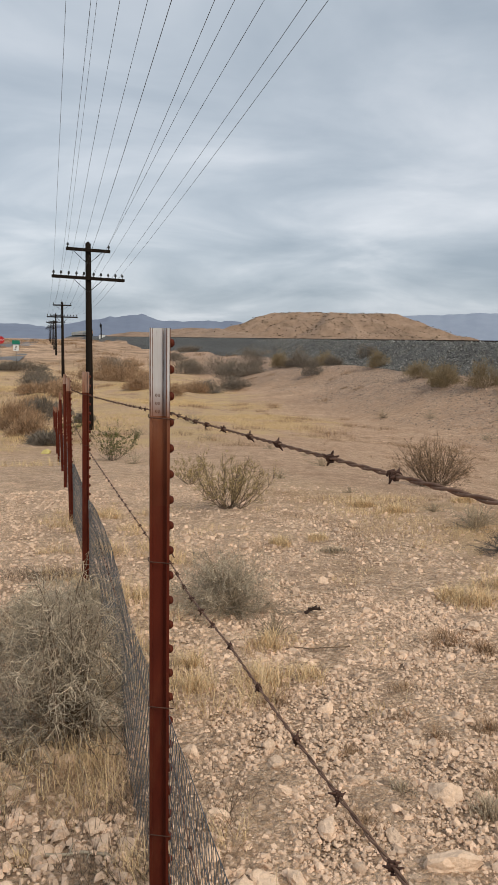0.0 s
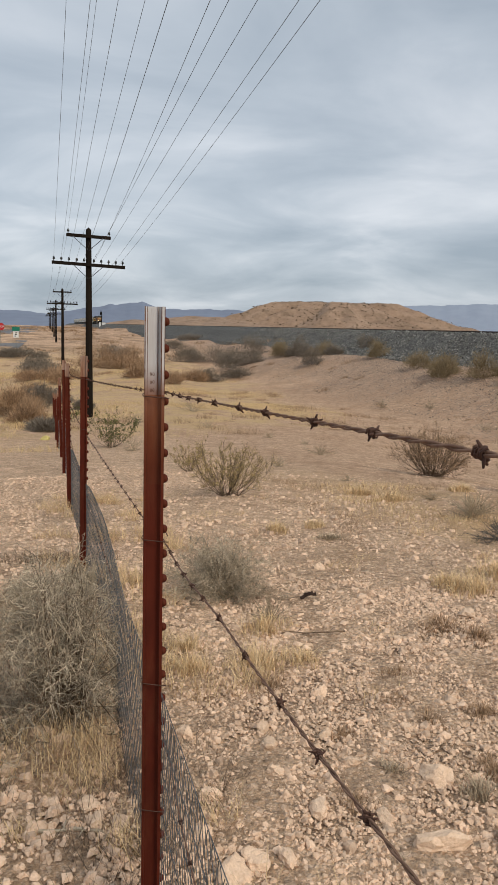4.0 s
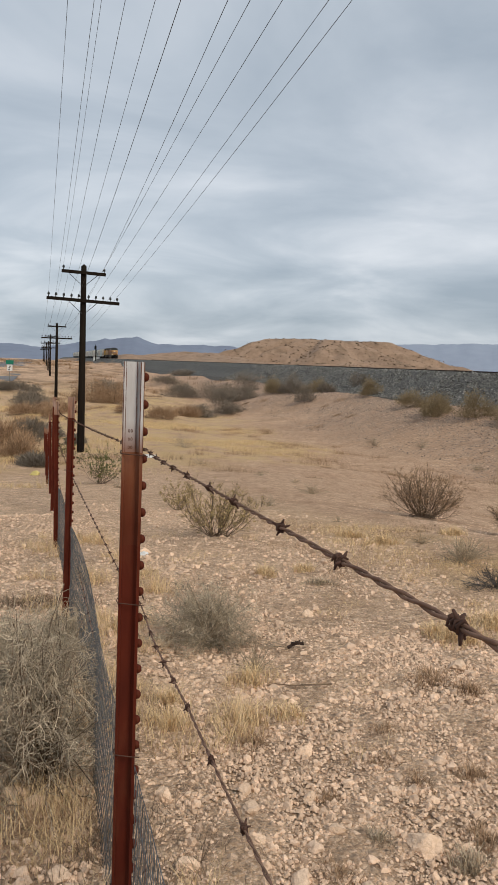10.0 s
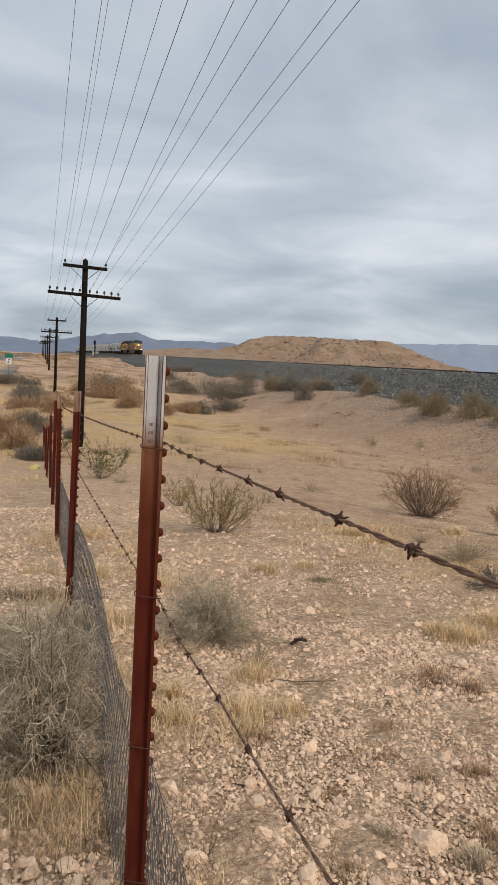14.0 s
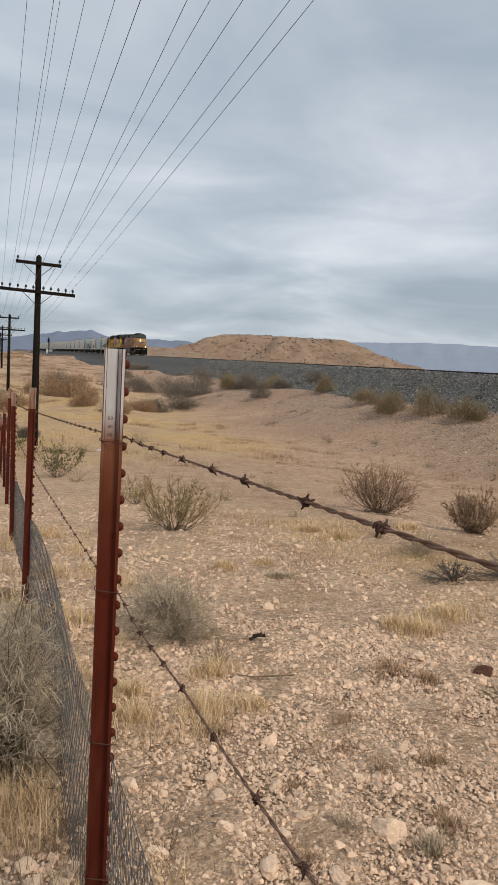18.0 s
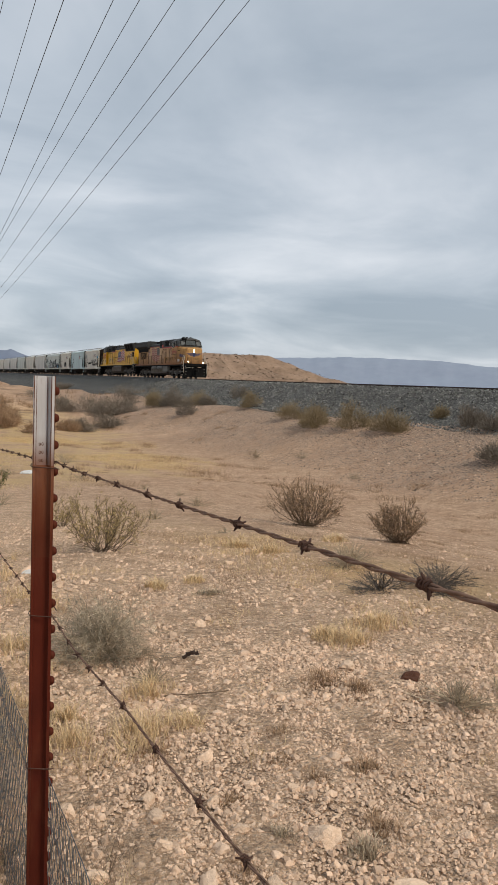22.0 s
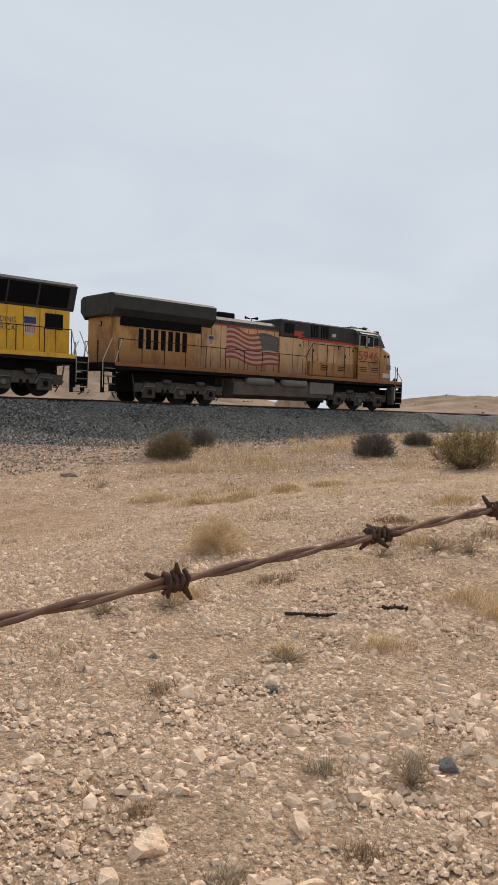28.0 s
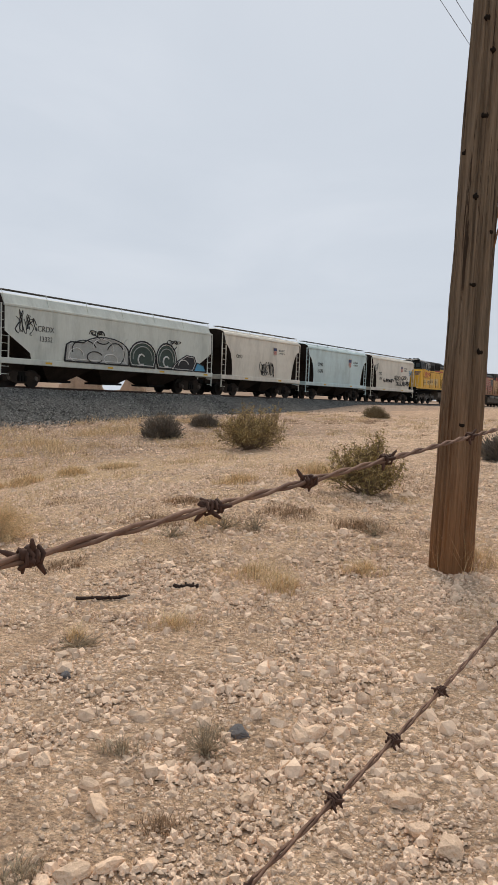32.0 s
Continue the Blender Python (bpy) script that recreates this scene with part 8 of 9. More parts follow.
scrub('sage', (19.36, -3.93, 0.58, 0.84), (16.23, -4.44, 0.62, 1.02), (18.31, -5.85, 0.49, 0.79), (16.24, -11.13, 0.62, 0.73), (12.96, -28.04, 0.45, 0.44), (1.16, 68.19, 1.25, 1.74), (4.76, 67.99, 1.25, 1.84), (4.04, 53.72, 0.83, 0.92), (6.00, 51.17, 0.94, 0.73), (-2.12, 49.84, 1.46, 0.71), (-0.59, 54.38, 1.19, 0.93), (-2.11, 40.53, 0.89, 0.63), (-1.52, 25.60, 0.66, 0.66), (-0.83, 46.76, 0.68, 0.86), (18.22, 68.55, 0.88, 1.21), (20.37, 63.22, 0.97, 1.03))
scrub('darksage', (19.43, 66.85, 1.02, 1.78), (18.06, 58.10, 0.84, 1.29), (23.63, 61.17, 0.91, 1.67), (11.20, 80.61, 1.78, 1.50), (14.28, 79.41, 1.77, 1.94), (17.39, 78.63, 2.06, 2.05), (12.73, 62.76, 1.40, 1.18), (12.83, 103.45, 1.90, 1.18), (19.16, 128.10, 2.84, 1.10), (-2.90, 64.42, 1.41, 1.01), (-1.39, 33.17, 0.73, 0.94), (-0.86, 22.21, 0.41, 0.35), (-4.47, 76.39, 1.68, 0.98), (23.31, 29.96, 0.86, 0.97), (23.44, 27.74, 0.93, 0.77), (19.31, 22.76, 0.83, 0.76), (10.56, 7.94, 0.37, 0.34), (23.27, 15.90, 1.34, 0.92), (22.54, 8.88, 0.53, 0.76), (16.24, -2.49, 0.72, 1.11))
scrub('darksage', (17.64, -13.20, 0.32, 0.53), (12.28, -14.36, 0.43, 0.56), (13.39, -17.46, 0.35, 0.34), (3.30, -11.82, 0.30, 0.40), (3.84, 79.00, 2.02, 1.40), (13.67, 95.46, 1.06, 1.09), (14.09, 70.88, 1.85, 1.33), (10.21, 60.41, 1.12, 1.04), (15.57, 69.09, 1.14, 1.30), (-2.61, 57.82, 1.10, 0.90), (-5.73, 75.99, 1.67, 0.76), (-0.76, 35.49, 0.52, 0.66), (0.32, 32.42, 0.43, 0.37), (19.27, 67.56, 0.82, 1.19), (19.27, 64.52, 0.79, 1.14), (20.75, 60.91, 0.75, 0.82))
scrub('weed', (19.51, 3.04, 0.80, 2.11), (20.55, 2.29, 0.91, 1.62))
scrub('grey', (13.90, -0.23, 0.46, 0.85), (11.16, -3.84, 0.17, 0.29))
scrub('brush', (8.23, -12.40, 0.61, 0.93), (3.40, -7.20, 0.38, 0.60), (7.91, -11.78, 0.58, 0.83))
scrub('straw', (4.95, -3.88, 0.23, 0.27))
tufts('gold', (0.93, 3.70, 0.16, 0.13), (0.78, 3.23, 0.22, 0.14), (1.00, 3.25, 0.12, 0.10), (0.46, 3.20, 0.12, 0.14), (0.50, 3.51, 0.08, 0.15), (2.34, 4.13, 0.20, 0.16), (2.25, 4.29, 0.17, 0.13), (1.64, 6.18, 0.14, 0.13), (3.12, 8.11, 0.19, 0.14), (3.25, 7.47, 0.21, 0.16), (4.37, 8.11, 0.20, 0.15), (2.00, 6.25, 0.15, 0.11), (2.50, 1.81, 0.10, 0.20), (2.72, 1.76, 0.19, 0.19), (2.70, 1.57, 0.14, 0.16), (3.49, 2.20, 0.21, 0.17), (3.55, 1.94, 0.17, 0.17), (3.45, 2.58, 0.18, 0.12), (3.85, 1.05, 0.12, 0.11), (3.59, 1.20, 0.13, 0.08))
tufts('gold', (3.50, -0.20, 0.18, 0.22), (3.47, -0.42, 0.19, 0.24), (3.43, -0.58, 0.15, 0.22), (3.54, -0.00, 0.12, 0.15), (2.79, -2.67, 0.07, 0.13), (2.50, -3.08, 0.17, 0.11), (2.67, -4.08, 0.27, 0.13), (3.92, -2.84, 0.20, 0.13), (3.78, -5.07, 0.26, 0.12), (2.12, -4.53, 0.17, 0.13), (10.93, -7.19, 0.48, 0.21), (9.66, -7.15, 0.44, 0.19), (9.28, -7.72, 0.44, 0.19), (9.08, -8.48, 0.46, 0.18), (8.77, -9.20, 0.42, 0.17), (30.44, -22.21, 0.83, 0.64), (31.20, -24.53, 0.87, 0.68), (31.66, -26.80, 0.91, 0.71), (29.78, -27.95, 0.90, 0.70), (30.21, -30.94, 0.95, 0.68))
tufts('gold', (4.63, -8.37, 0.46, 0.25), (3.90, -8.14, 0.37, 0.24), (4.95, -7.13, 0.35, 0.17), (2.39, -3.96, 0.19, 0.16), (2.66, 4.37, 0.25, 0.16))
tufts('brown', (1.35, 3.00, 0.12, 0.08), (1.26, 2.72, 0.11, 0.06), (1.94, 3.36, 0.12, 0.11), (1.29, 2.54, 0.08, 0.08), (0.82, 2.08, 0.09, 0.07), (0.91, 2.49, 0.07, 0.07), (1.52, 2.56, 0.08, 0.09), (2.17, 2.27, 0.15, 0.11), (1.84, 1.66, 0.10, 0.11), (2.07, 1.34, 0.09, 0.09), (1.87, 2.04, 0.09, 0.08), (2.18, 0.78, 0.09, 0.09), (2.76, 0.84, 0.08, 0.08), (2.62, 0.66, 0.10, 0.10), (3.61, 0.53, 0.17, 0.10), (3.62, 1.00, 0.18, 0.11), (2.36, 0.64, 0.09, 0.07), (2.64, -0.43, 0.07, 0.08), (2.80, -1.92, 0.12, 0.10), (3.36, -5.71, 0.39, 0.13))
tufts('brown', (4.18, -4.88, 0.38, 0.12), (1.42, -1.72, 0.08, 0.08), (2.06, -1.34, 0.09, 0.07), (3.80, -3.49, 0.23, 0.10), (4.50, -5.65, 0.32, 0.14), (2.67, -5.63, 0.28, 0.17), (1.82, 3.53, 0.16, 0.11), (0.77, 3.00, 0.13, 0.09), (1.34, 2.16, 0.10, 0.10))
tufts('greyish', (1.00, 2.22, 0.06, 0.09), (1.94, 5.67, 0.13, 0.12), (1.22, 2.05, 0.07, 0.13), (2.68, 3.07, 0.14, 0.17), (3.76, 1.84, 0.21, 0.17), (2.81, 0.29, 0.13, 0.10), (2.77, -0.02, 0.10, 0.08), (1.85, -1.99, 0.09, 0.12), (1.64, -2.24, 0.08, 0.11), (1.59, -1.34, 0.08, 0.10))


def stones(name, label, count, place, size, mat, seed, kind="stuff", shape="lump", smooth=True, sink=0.2):
    """Many loose stones in one mesh: "lump" is a rounded chunk, "grit" a low point, "rock" a chunk with cut faces. place(rng, n) gives x, y; size(rng, n) the radii."""
    rng = np.random.default_rng(seed)
    if shape == "grit":
        base = np.array([(1, 0, -0.25), (0, 1, -0.25), (-1, 0, -0.25), (0, -1, -0.25), (0.1, 0, 0.6)])
        tri = np.array([(0, 1, 4), (1, 2, 4), (2, 3, 4), (3, 0, 4)])
    elif shape == "lump":
        low = [(math.cos(a), math.sin(a), -0.35) for a in np.arange(6) * math.pi / 3]
        high = [(0.66 * math.cos(a), 0.66 * math.sin(a), 0.62) for a in np.arange(3) * 2 * math.pi / 3 + math.pi / 6]
        base = np.array(low + high)
        tri = np.array([(0, 1, 6), (1, 2, 6), (2, 7, 6), (2, 3, 7), (3, 4, 7), (4, 8, 7), (4, 5, 8), (5, 0, 8), (0, 6, 8), (6, 7, 8)])
    else:
        bm = bmesh.new()
        bmesh.ops.create_icosphere(bm, subdivisions=2, radius=1.0)
        base = np.array([v.co[:] for v in bm.verts])
        tri = np.array([[v.index for v in f.verts] for f in bm.faces if f.calc_center_median().z > -0.5])
        bm.free()
    x, y = place(rng, count)
    count = len(x)
    r = size(rng, count)
    z = lie(x, y) + uneven(x, y)
    nv = len(base)
    d = base[None] * (1 + rng.normal(size=(count, nv, 1)) * 0.15) + rng.normal(size=(count, nv, 3)) * (0.15 if shape != "rock" else 0.0)
    if shape == "rock":
        knob = np.linalg.norm(d, axis=2, keepdims=True)
        u = d / knob
        n = rng.normal(size=(count, 7, 3))
        n /= np.linalg.norm(n, axis=2, keepdims=True)
        dots = np.einsum("ckj,cvj->ckv", n, u)
        reach = np.where(dots > 0.1, rng.uniform(0.6, 1.05, (count, 7, 1)) / np.maximum(dots, 0.1), 1.3).min(1)
        d = u * np.clip(reach, 0.55, 1.15)[..., None] * (0.35 + 0.65 * knob)
    d = d * rng.uniform(0.72, 1.28, (count, 1, 3)) * (1, 1, 0.82)
    a = rng.uniform(0, 6.283, count)
    c, s = np.cos(a)[:, None], np.sin(a)[:, None]
    d = np.stack([d[..., 0] * c - d[..., 1] * s, d[..., 0] * s + d[..., 1] * c, d[..., 2]], -1)
    v = d * r[:, None, None] + np.stack([x, y, z + r * sink], -1)[:, None]
    f = (np.arange(count)[:, None, None] * nv + tri[None]).reshape(-1, 3)
    me = raw_mesh(name, v.reshape(-1, 3), f, mat)
    if smooth:
        me.polygons.foreach_set("use_smooth", [True] * len(f))
    ob = new(name, me)
    tagged(ob, label, "stones", kind=kind)
    return ob


def patchy(x, y):
    """Uneven cover between 0 and 1."""
    a = np.sin(x * 1.7 + 2 * np.sin(y * 1.1)) * np.sin(y * 1.9 + 1.3 * np.sin(x))
    b = np.sin(x * 4.1 + 1.7 * np.sin(y * 3.3 + 1)) * np.sin(y * 4.7 + 1.1 * np.sin(x * 2.9))
    return 0.5 + 0.33 * a + 0.17 * b


def field(d0, d1, power, least, north=True, south=True):
    """Places on the field side of the fence between two distances from the path, denser on stony patches."""
    def places(rng, n):
        d = d0 + (d1 - d0) * rng.uniform(0, 1, n) ** power
        a = rng.uniform(radians(-6), radians(176), n)
        x, y = d * np.sin(a), d * np.cos(a)
        side = step(-0.9, 0.5, y)
        ok = (x < bench_edge(y) + 0.4 + 0.8 * rng.normal(size=n)) & (y < 12) & (patchy(x, y) > rng.uniform(0, 1 - least, n)) & (x > np.interp(y, (-5, 5, 12), (0.12, 0.0, -0.3)))
        ok &= rng.uniform(0, 1, n) < (side if north and not south else 1 - side if south and not north else 1)
        return x[ok], y[ok]
    return places


def west_side(rng, n):
    x, y = rng.uniform(-2.2, 0.1, n), 1.3 + 9 * rng.uniform(0, 1, n) ** 1.5
    ok = x > -0.45 - 0.16 * y
    return x[ok], y[ok]


def bank_foot(rng, n):
    y = np.where(rng.uniform(0, 1, n) < 0.62, rng.uniform(-24, 20, n), rng.uniform(-38, 66, n))
    x = 25.6 - 9.6 * rng.uniform(0, 1, n) ** 1.3 + TRACK_LEAN * y
    ok = patchy(x * 0.7, y * 0.7) + 0.8 * step(17.5, 22, x - TRACK_LEAN * y) > rng.uniform(0.1, 0.9, n)
    return x[ok], y[ok]


def far_bench(rng, n):
    """Places on the slope beyond the bench."""
    y = -13 + 26 * rng.uniform(0, 1, n) ** 1.35
    x = 5 + 10 * rng.uniform(0, 1, n) ** 1.5
    ok = np.sin(x * 0.9 + 1.5 * np.sin(y * 0.7)) * np.sin(y * 1.1 + np.sin(x)) > rng.uniform(-1.5, 0.6, n)
    return x[ok], y[ok]


# sizes: mostly small, a few much larger
few = lambda lo, mid, big, p: (lambda r, n: lo + mid * r.uniform(0, 1, n) ** 2.2 + big * r.uniform(0, 1, n) ** p)
stones("gravel_rocks", "pale lumps of limestone strewn over the gravel", 2200, field(1.5, 7.5, 1.0, 0.1), few(0.012, 0.009, 0.02, 9), STONE, 4, shape="rock", smooth=False, sink=0.1)
stones("gravel_stones", "pale pinkish stones covering the ground", 96000, field(1.5, 4.9, 1.2, 0.6, True, False), few(0.0042, 0.0065, 0.009, 10), STONE, 5, smooth=False)
stones("gravel_grit", "fine pale grit between the stones", 96000, field(1.5, 5.0, 1.25, 0.8, True, False), few(0.003, 0.0045, 0.0, 9), STONE, 15, shape="grit", smooth=False)
stones("pale_gravel", "dense whitish gravel on the ground", 68000, field(1.7, 5.4, 1.1, 0.5, False, True), few(0.005, 0.0075, 0.011, 10), PALE_STONE, 18, smooth=False)
stones("pale_rubble", "pale broken stones lying thick on the southern flat", 27000, field(2.5, 11.0, 1.15, 0.45, False, True), few(0.010, 0.016, 0.022, 6), PALE_STONE, 61, smooth=False, sink=0.1)
stones("pale_grit", "fine whitish grit on the ground", 56000, field(1.7, 6.0, 1.2, 0.7, False, True), few(0.0035, 0.005, 0.0, 9), PALE_STONE, 19, shape="grit", smooth=False)
stones("bench_stones", "pale stones over the gravelly bench", 44000, field(3.6, 11.5, 1.2, 0.6), few(0.008, 0.010, 0.018, 8), STONE, 51, smooth=False, sink=0.1)
stones("bench_grit", "fine pale grit over the gravelly bench", 80000, field(4.0, 11.5, 1.25, 0.6), few(0.006, 0.007, 0.0, 8), STONE, 53, shape="grit", smooth=False)
stones("slope_stones", "pale stones on the slope below the bench", 30000, far_bench, few(0.008, 0.011, 0.02, 16), STONE, 16, shape="grit", smooth=False)
stones("south_stones", "pale stones over the southern flat", 24000, lambda r, n: (1.5 + 20 * r.uniform(0, 1, n), -6 - 26 * r.uniform(0, 1, n) ** 1.3), few(0.012, 0.02, 0.04, 14), PALE_STONE, 52, shape="grit", smooth=False)
stones("path_stones", "pale stones along the path beside the fence", 20000, west_side, few(0.005, 0.009, 0.012, 7), STONE, 6, smooth=False)
stones("path_rocks", "pale lumps of limestone beside the fence", 260, west_side, few(0.014, 0.009, 0.014, 5), STONE, 17, shape="rock", smooth=False, sink=0.1)
stones("bank_rubble", "pale pinkish rubble lying on the bank", 34000, bank_foot, few(0.018, 0.026, 0.04, 9), STONE, 71, shape="grit", smooth=False)
stones("spilled_ballast", "grey-brown crushed stone spilled down the bank", 92000, bank_foot, few(0.024, 0.032, 0.03, 6), GREY_STONE, 7, shape="grit", smooth=False)


def ballast_stones():
    """Loose ballast over the shoulder of the embankment."""
    rng = np.random.default_rng(41)
    n = 62000
    y = np.concatenate([rng.uniform(-40, 22, 21000), rng.uniform(-14, 12, 21000), 14 + 90 * rng.uniform(0, 1, n - 42000) ** 1.6])
    side = -1.8 - 5.8 * rng.uniform(0, 1, n) ** 1.15
    dz = np.interp(side, (-7.1, -5.2, -3.3, -2.25, -1.75), (-2.1, -1.5, -0.62, -0.22, -0.13))
    x = TRACK_X + TRACK_LEAN * y + side
    p = np.stack([x, y, np.maximum(RAIL_Z + GRADE * y + dz, lie(x, y) + uneven(x, y)) + 0.01], -1)
    r = (0.034 + 0.03 * rng.uniform(0, 1, n) ** 1.5) * np.interp(y, (14, 60), (1.0, 1.3))
    d = np.array([(1, 0, 0), (0, 1, 0), (-1, 0, 0), (0, -1, 0), (0, 0, 1)], float)[None] + rng.normal(size=(n, 5, 3)) * 0.34
    v = d * r[:, None, None] * rng.uniform(0.7, 1.25, (n, 1, 3)) + p[:, None]
    f = (np.arange(n)[:, None, None] * 5 + np.array([(0, 1, 4), (1, 2, 4), (2, 3, 4), (3, 0, 4)])[None]).reshape(-1, 3)
    ob = new("ballast_stones", raw_mesh("ballast_stones", v.reshape(-1, 3), f, BALLAST_STONE))
    tagged(ob, "coarse grey ballast stones on the embankment shoulder", "stones", kind="stuff")


ballast_stones()


def grass(name, label, tufts, blades, high, mat, seed, spread=0.07):
    """Dry grass: blades of one triangle each, in tufts at the given places."""
    rng = np.random.default_rng(seed)
    x, y = tufts(rng)
    k = np.repeat(np.arange(len(x)), round(blades * 2.2))
    n = len(k)
    scale = rng.uniform(0.5, 1.25, len(x))[k]
    bx, by = x[k] + rng.normal(size=n) * spread * scale, y[k] + rng.normal(size=n) * spread * scale
    bz = lie(bx, by) + uneven(bx, by) - 0.01
    a = rng.uniform(0, 6.283, n)
    h = high * scale * rng.uniform(0.45, 1.1, n)
    lean = rng.uniform(0.2, 1.3, n) * h
    w = 0.001 + 0.00016 * np.hypot(bx, by)
    base = np.stack([bx, by, bz], -1)
    side = np.stack([-np.sin(a), np.cos(a), 0 * a], -1) * w[:, None]
    tip = base + np.stack([np.cos(a) * lean, np.sin(a) * lean, h], -1)
    v = np.stack([base - side, base + side, tip], 1).reshape(-1, 3)
    ob = new(name, raw_mesh(name, v, np.arange(n * 3).reshape(-1, 3), mat))
    tagged(ob, label, "grass", kind="stuff")


def band(x0, x1, y0, y1, n, bend=0.0, patch=0.0, grain=1.0):
    """Places in a strip; with patch above 0 they gather in uneven clumps."""
    def places(rng):
        y = rng.uniform(y0, y1, n)
        x = x0 + (x1 - x0) * np.clip(rng.normal(0.5, 0.24, n), 0, 1) + bend * np.sin(y * 0.8)
        if patch:
            keep = np.array([noise.noise(Vector((a * grain, b * grain, n))) for a, b in zip(x, y)]) > patch - 0.35
            x, y = x[keep], y[keep]
        return x, y
    return places


grass("golden_wash_grass", "golden dry grass in the wash", band(0.5, 12, 26, 62, 1900, 0, 0.45, 0.16), 26, 0.10, GOLD_GRASS, 21, 0.42)
grass("wash_edge_grass", "golden dry grass along the wash", band(-9, 3, 15, 60, 900, 0, 0.38, 0.25), 24, 0.18, GOLD_GRASS, 22, 0.34)
grass("wash_brush", "low brown dry brush in the wash", band(-12, 20, 18, 100, 700, 0, 0.5, 0.15), 40, 0.26, RED_BRUSH, 31, 0.28)
grass("far_scrub", "brown scrub over the far plain", band(-60, 22, 85, 330, 1300, 0, 0.4, 0.05), 22, 0.75, RED_BRUSH, 32, 0.6)
grass("bench_edge_grass", "straw-coloured dry grass along the bench edge", band(2.6, 4.2, 1.0, 10, 260, 0.2, 0.42, 0.9), 26, 0.08, STRAW, 23, 0.14)
grass("slope_grass", "sparse straw-coloured grass on the slope", band(5, 12, -14, 5, 420, 0.4, 0.48, 0.6), 22, 0.13, STRAW, 24, 0.14)
grass("bank_foot_grass", "dry yellow grass at the bank foot", band(10, 17, -20, -9, 260, 0, 0.35, 0.4), 26, 0.26, STRAW, 25, 0.22)
grass("fence_foot_grass", "dry grass and weeds under the fence", band(-0.35, 0.75, 1.2, 8.5, 230, 0, 0.3, 1.5), 26, 0.15, STRAW, 26, 0.05)
grass("field_tufts", "sparse dry tufts among the stones", band(0.4, 6.0, -8, 9, 560, 0, 0.42, 1.1), 18, 0.07, STRAW, 27, 0.06)
grass("dead_tufts", "dark dead tufts among the stones", band(0.6, 7.0, -9, 10, 1500, 0, 0.44, 1.0), 22, 0.055, RED_BRUSH, 28, 0.09)
grass("southern_tufts", "sparse dry tufts on the southern flat", band(3, 22, -30, -8, 620, 0, 0.36, 0.5), 20, 0.13, STRAW, 64, 0.12)
grass("southern_dead_tufts", "brown dead tufts on the southern flat", band(3, 22, -30, -7, 520, 0, 0.4, 0.4), 22, 0.10, RED_BRUSH, 65, 0.12)
grass("wash_dead_tufts", "brown dead tufts on the slope and wash floor", band(4.5, 19, -6, 30, 900, 0, 0.42, 0.5), 20, 0.08, RED_BRUSH, 66, 0.12)
grass("fence_litter", "brown dry litter and stems beside the fence", band(-0.8, 0.45, 1.2, 5.5, 420, 0, 0.3, 1.3), 24, 0.09, BROWN_TWIG, 61, 0.07)
grass("fence_straw", "golden brown dry stems at the foot of the fence bush", band(-0.12, 0.14, 2.25, 3.5, 60, 0, 0.2, 1.6), 20, 0.10, STRAW, 62, 0.06)
grass("fence_straw_brown", "brown dry stems at the foot of the fence bush", band(-0.3, 0.14, 2.2, 3.2, 60, 0, 0.25, 1.6), 20, 0.09, RED_BRUSH, 63, 0.06)
grass("pole_foot_grass", "dry grass round the foot of the pole", band(1.45, 1.95, -5.3, -4.6, 9), 16, 0.26, STRAW, 29, 0.04)


def boulder_mesh(seed, flat=0.7):
    """A broken lump of rock: flat cut faces with worn edges."""
    rng = random.Random(seed)
    cuts = []
    for _ in range(11):
        d = Vector((rng.gauss(0, 1), rng.gauss(0, 1), rng.gauss(0, 1))).normalized()
        cuts.append((d, rng.uniform(0.62, 1.0)))
    bm = bmesh.new()
    bmesh.ops.create_icosphere(bm, subdivisions=3, radius=1.0)
    off = Vector((seed * 3.7, seed * 1.3, 0))
    for v in bm.verts:
        d = v.co.normalized()
        r = min([h / d.dot(c) for c, h in cuts if d.dot(c) > 0.2] + [1.25])
        r *= 1 + 0.16 * noise.noise(d * 2.7 + off) + 0.13 * noise.noise(d * 6 + off) + 0.06 * noise.noise(d * 13 + off)
        v.co = d * r
        v.co.z *= flat
        if v.co.z < -0.3:
            v.co.z = -0.3
    me = bpy.data.meshes.new("rock")
    bm.to_mesh(me)
    bm.free()
    return me


ROCK_SHAPES = [boulder_mesh(k) for k in range(7)]
for me in ROCK_SHAPES:
    me.materials.append(ROCK)


def rocks(*places):
    for k, (x, y, r) in enumerate(places):
        ob = new("rock", ROCK_SHAPES[(k * 3 + int(abs(x) * 10)) % 7])
        ob.matrix_basis = pose(x, y, ground_z(x, y) + r * 0.12, 0, 0, (k * 77) % 360) @ Matrix.Diagonal((r * (1.1 + 0.2 * math.sin(k)), r * (0.95 + 0.15 * math.cos(k * 2)), r, 1))
        tagged(ob, "pale pinkish limestone rock lying on the gravel", "rock", "loose rocks")


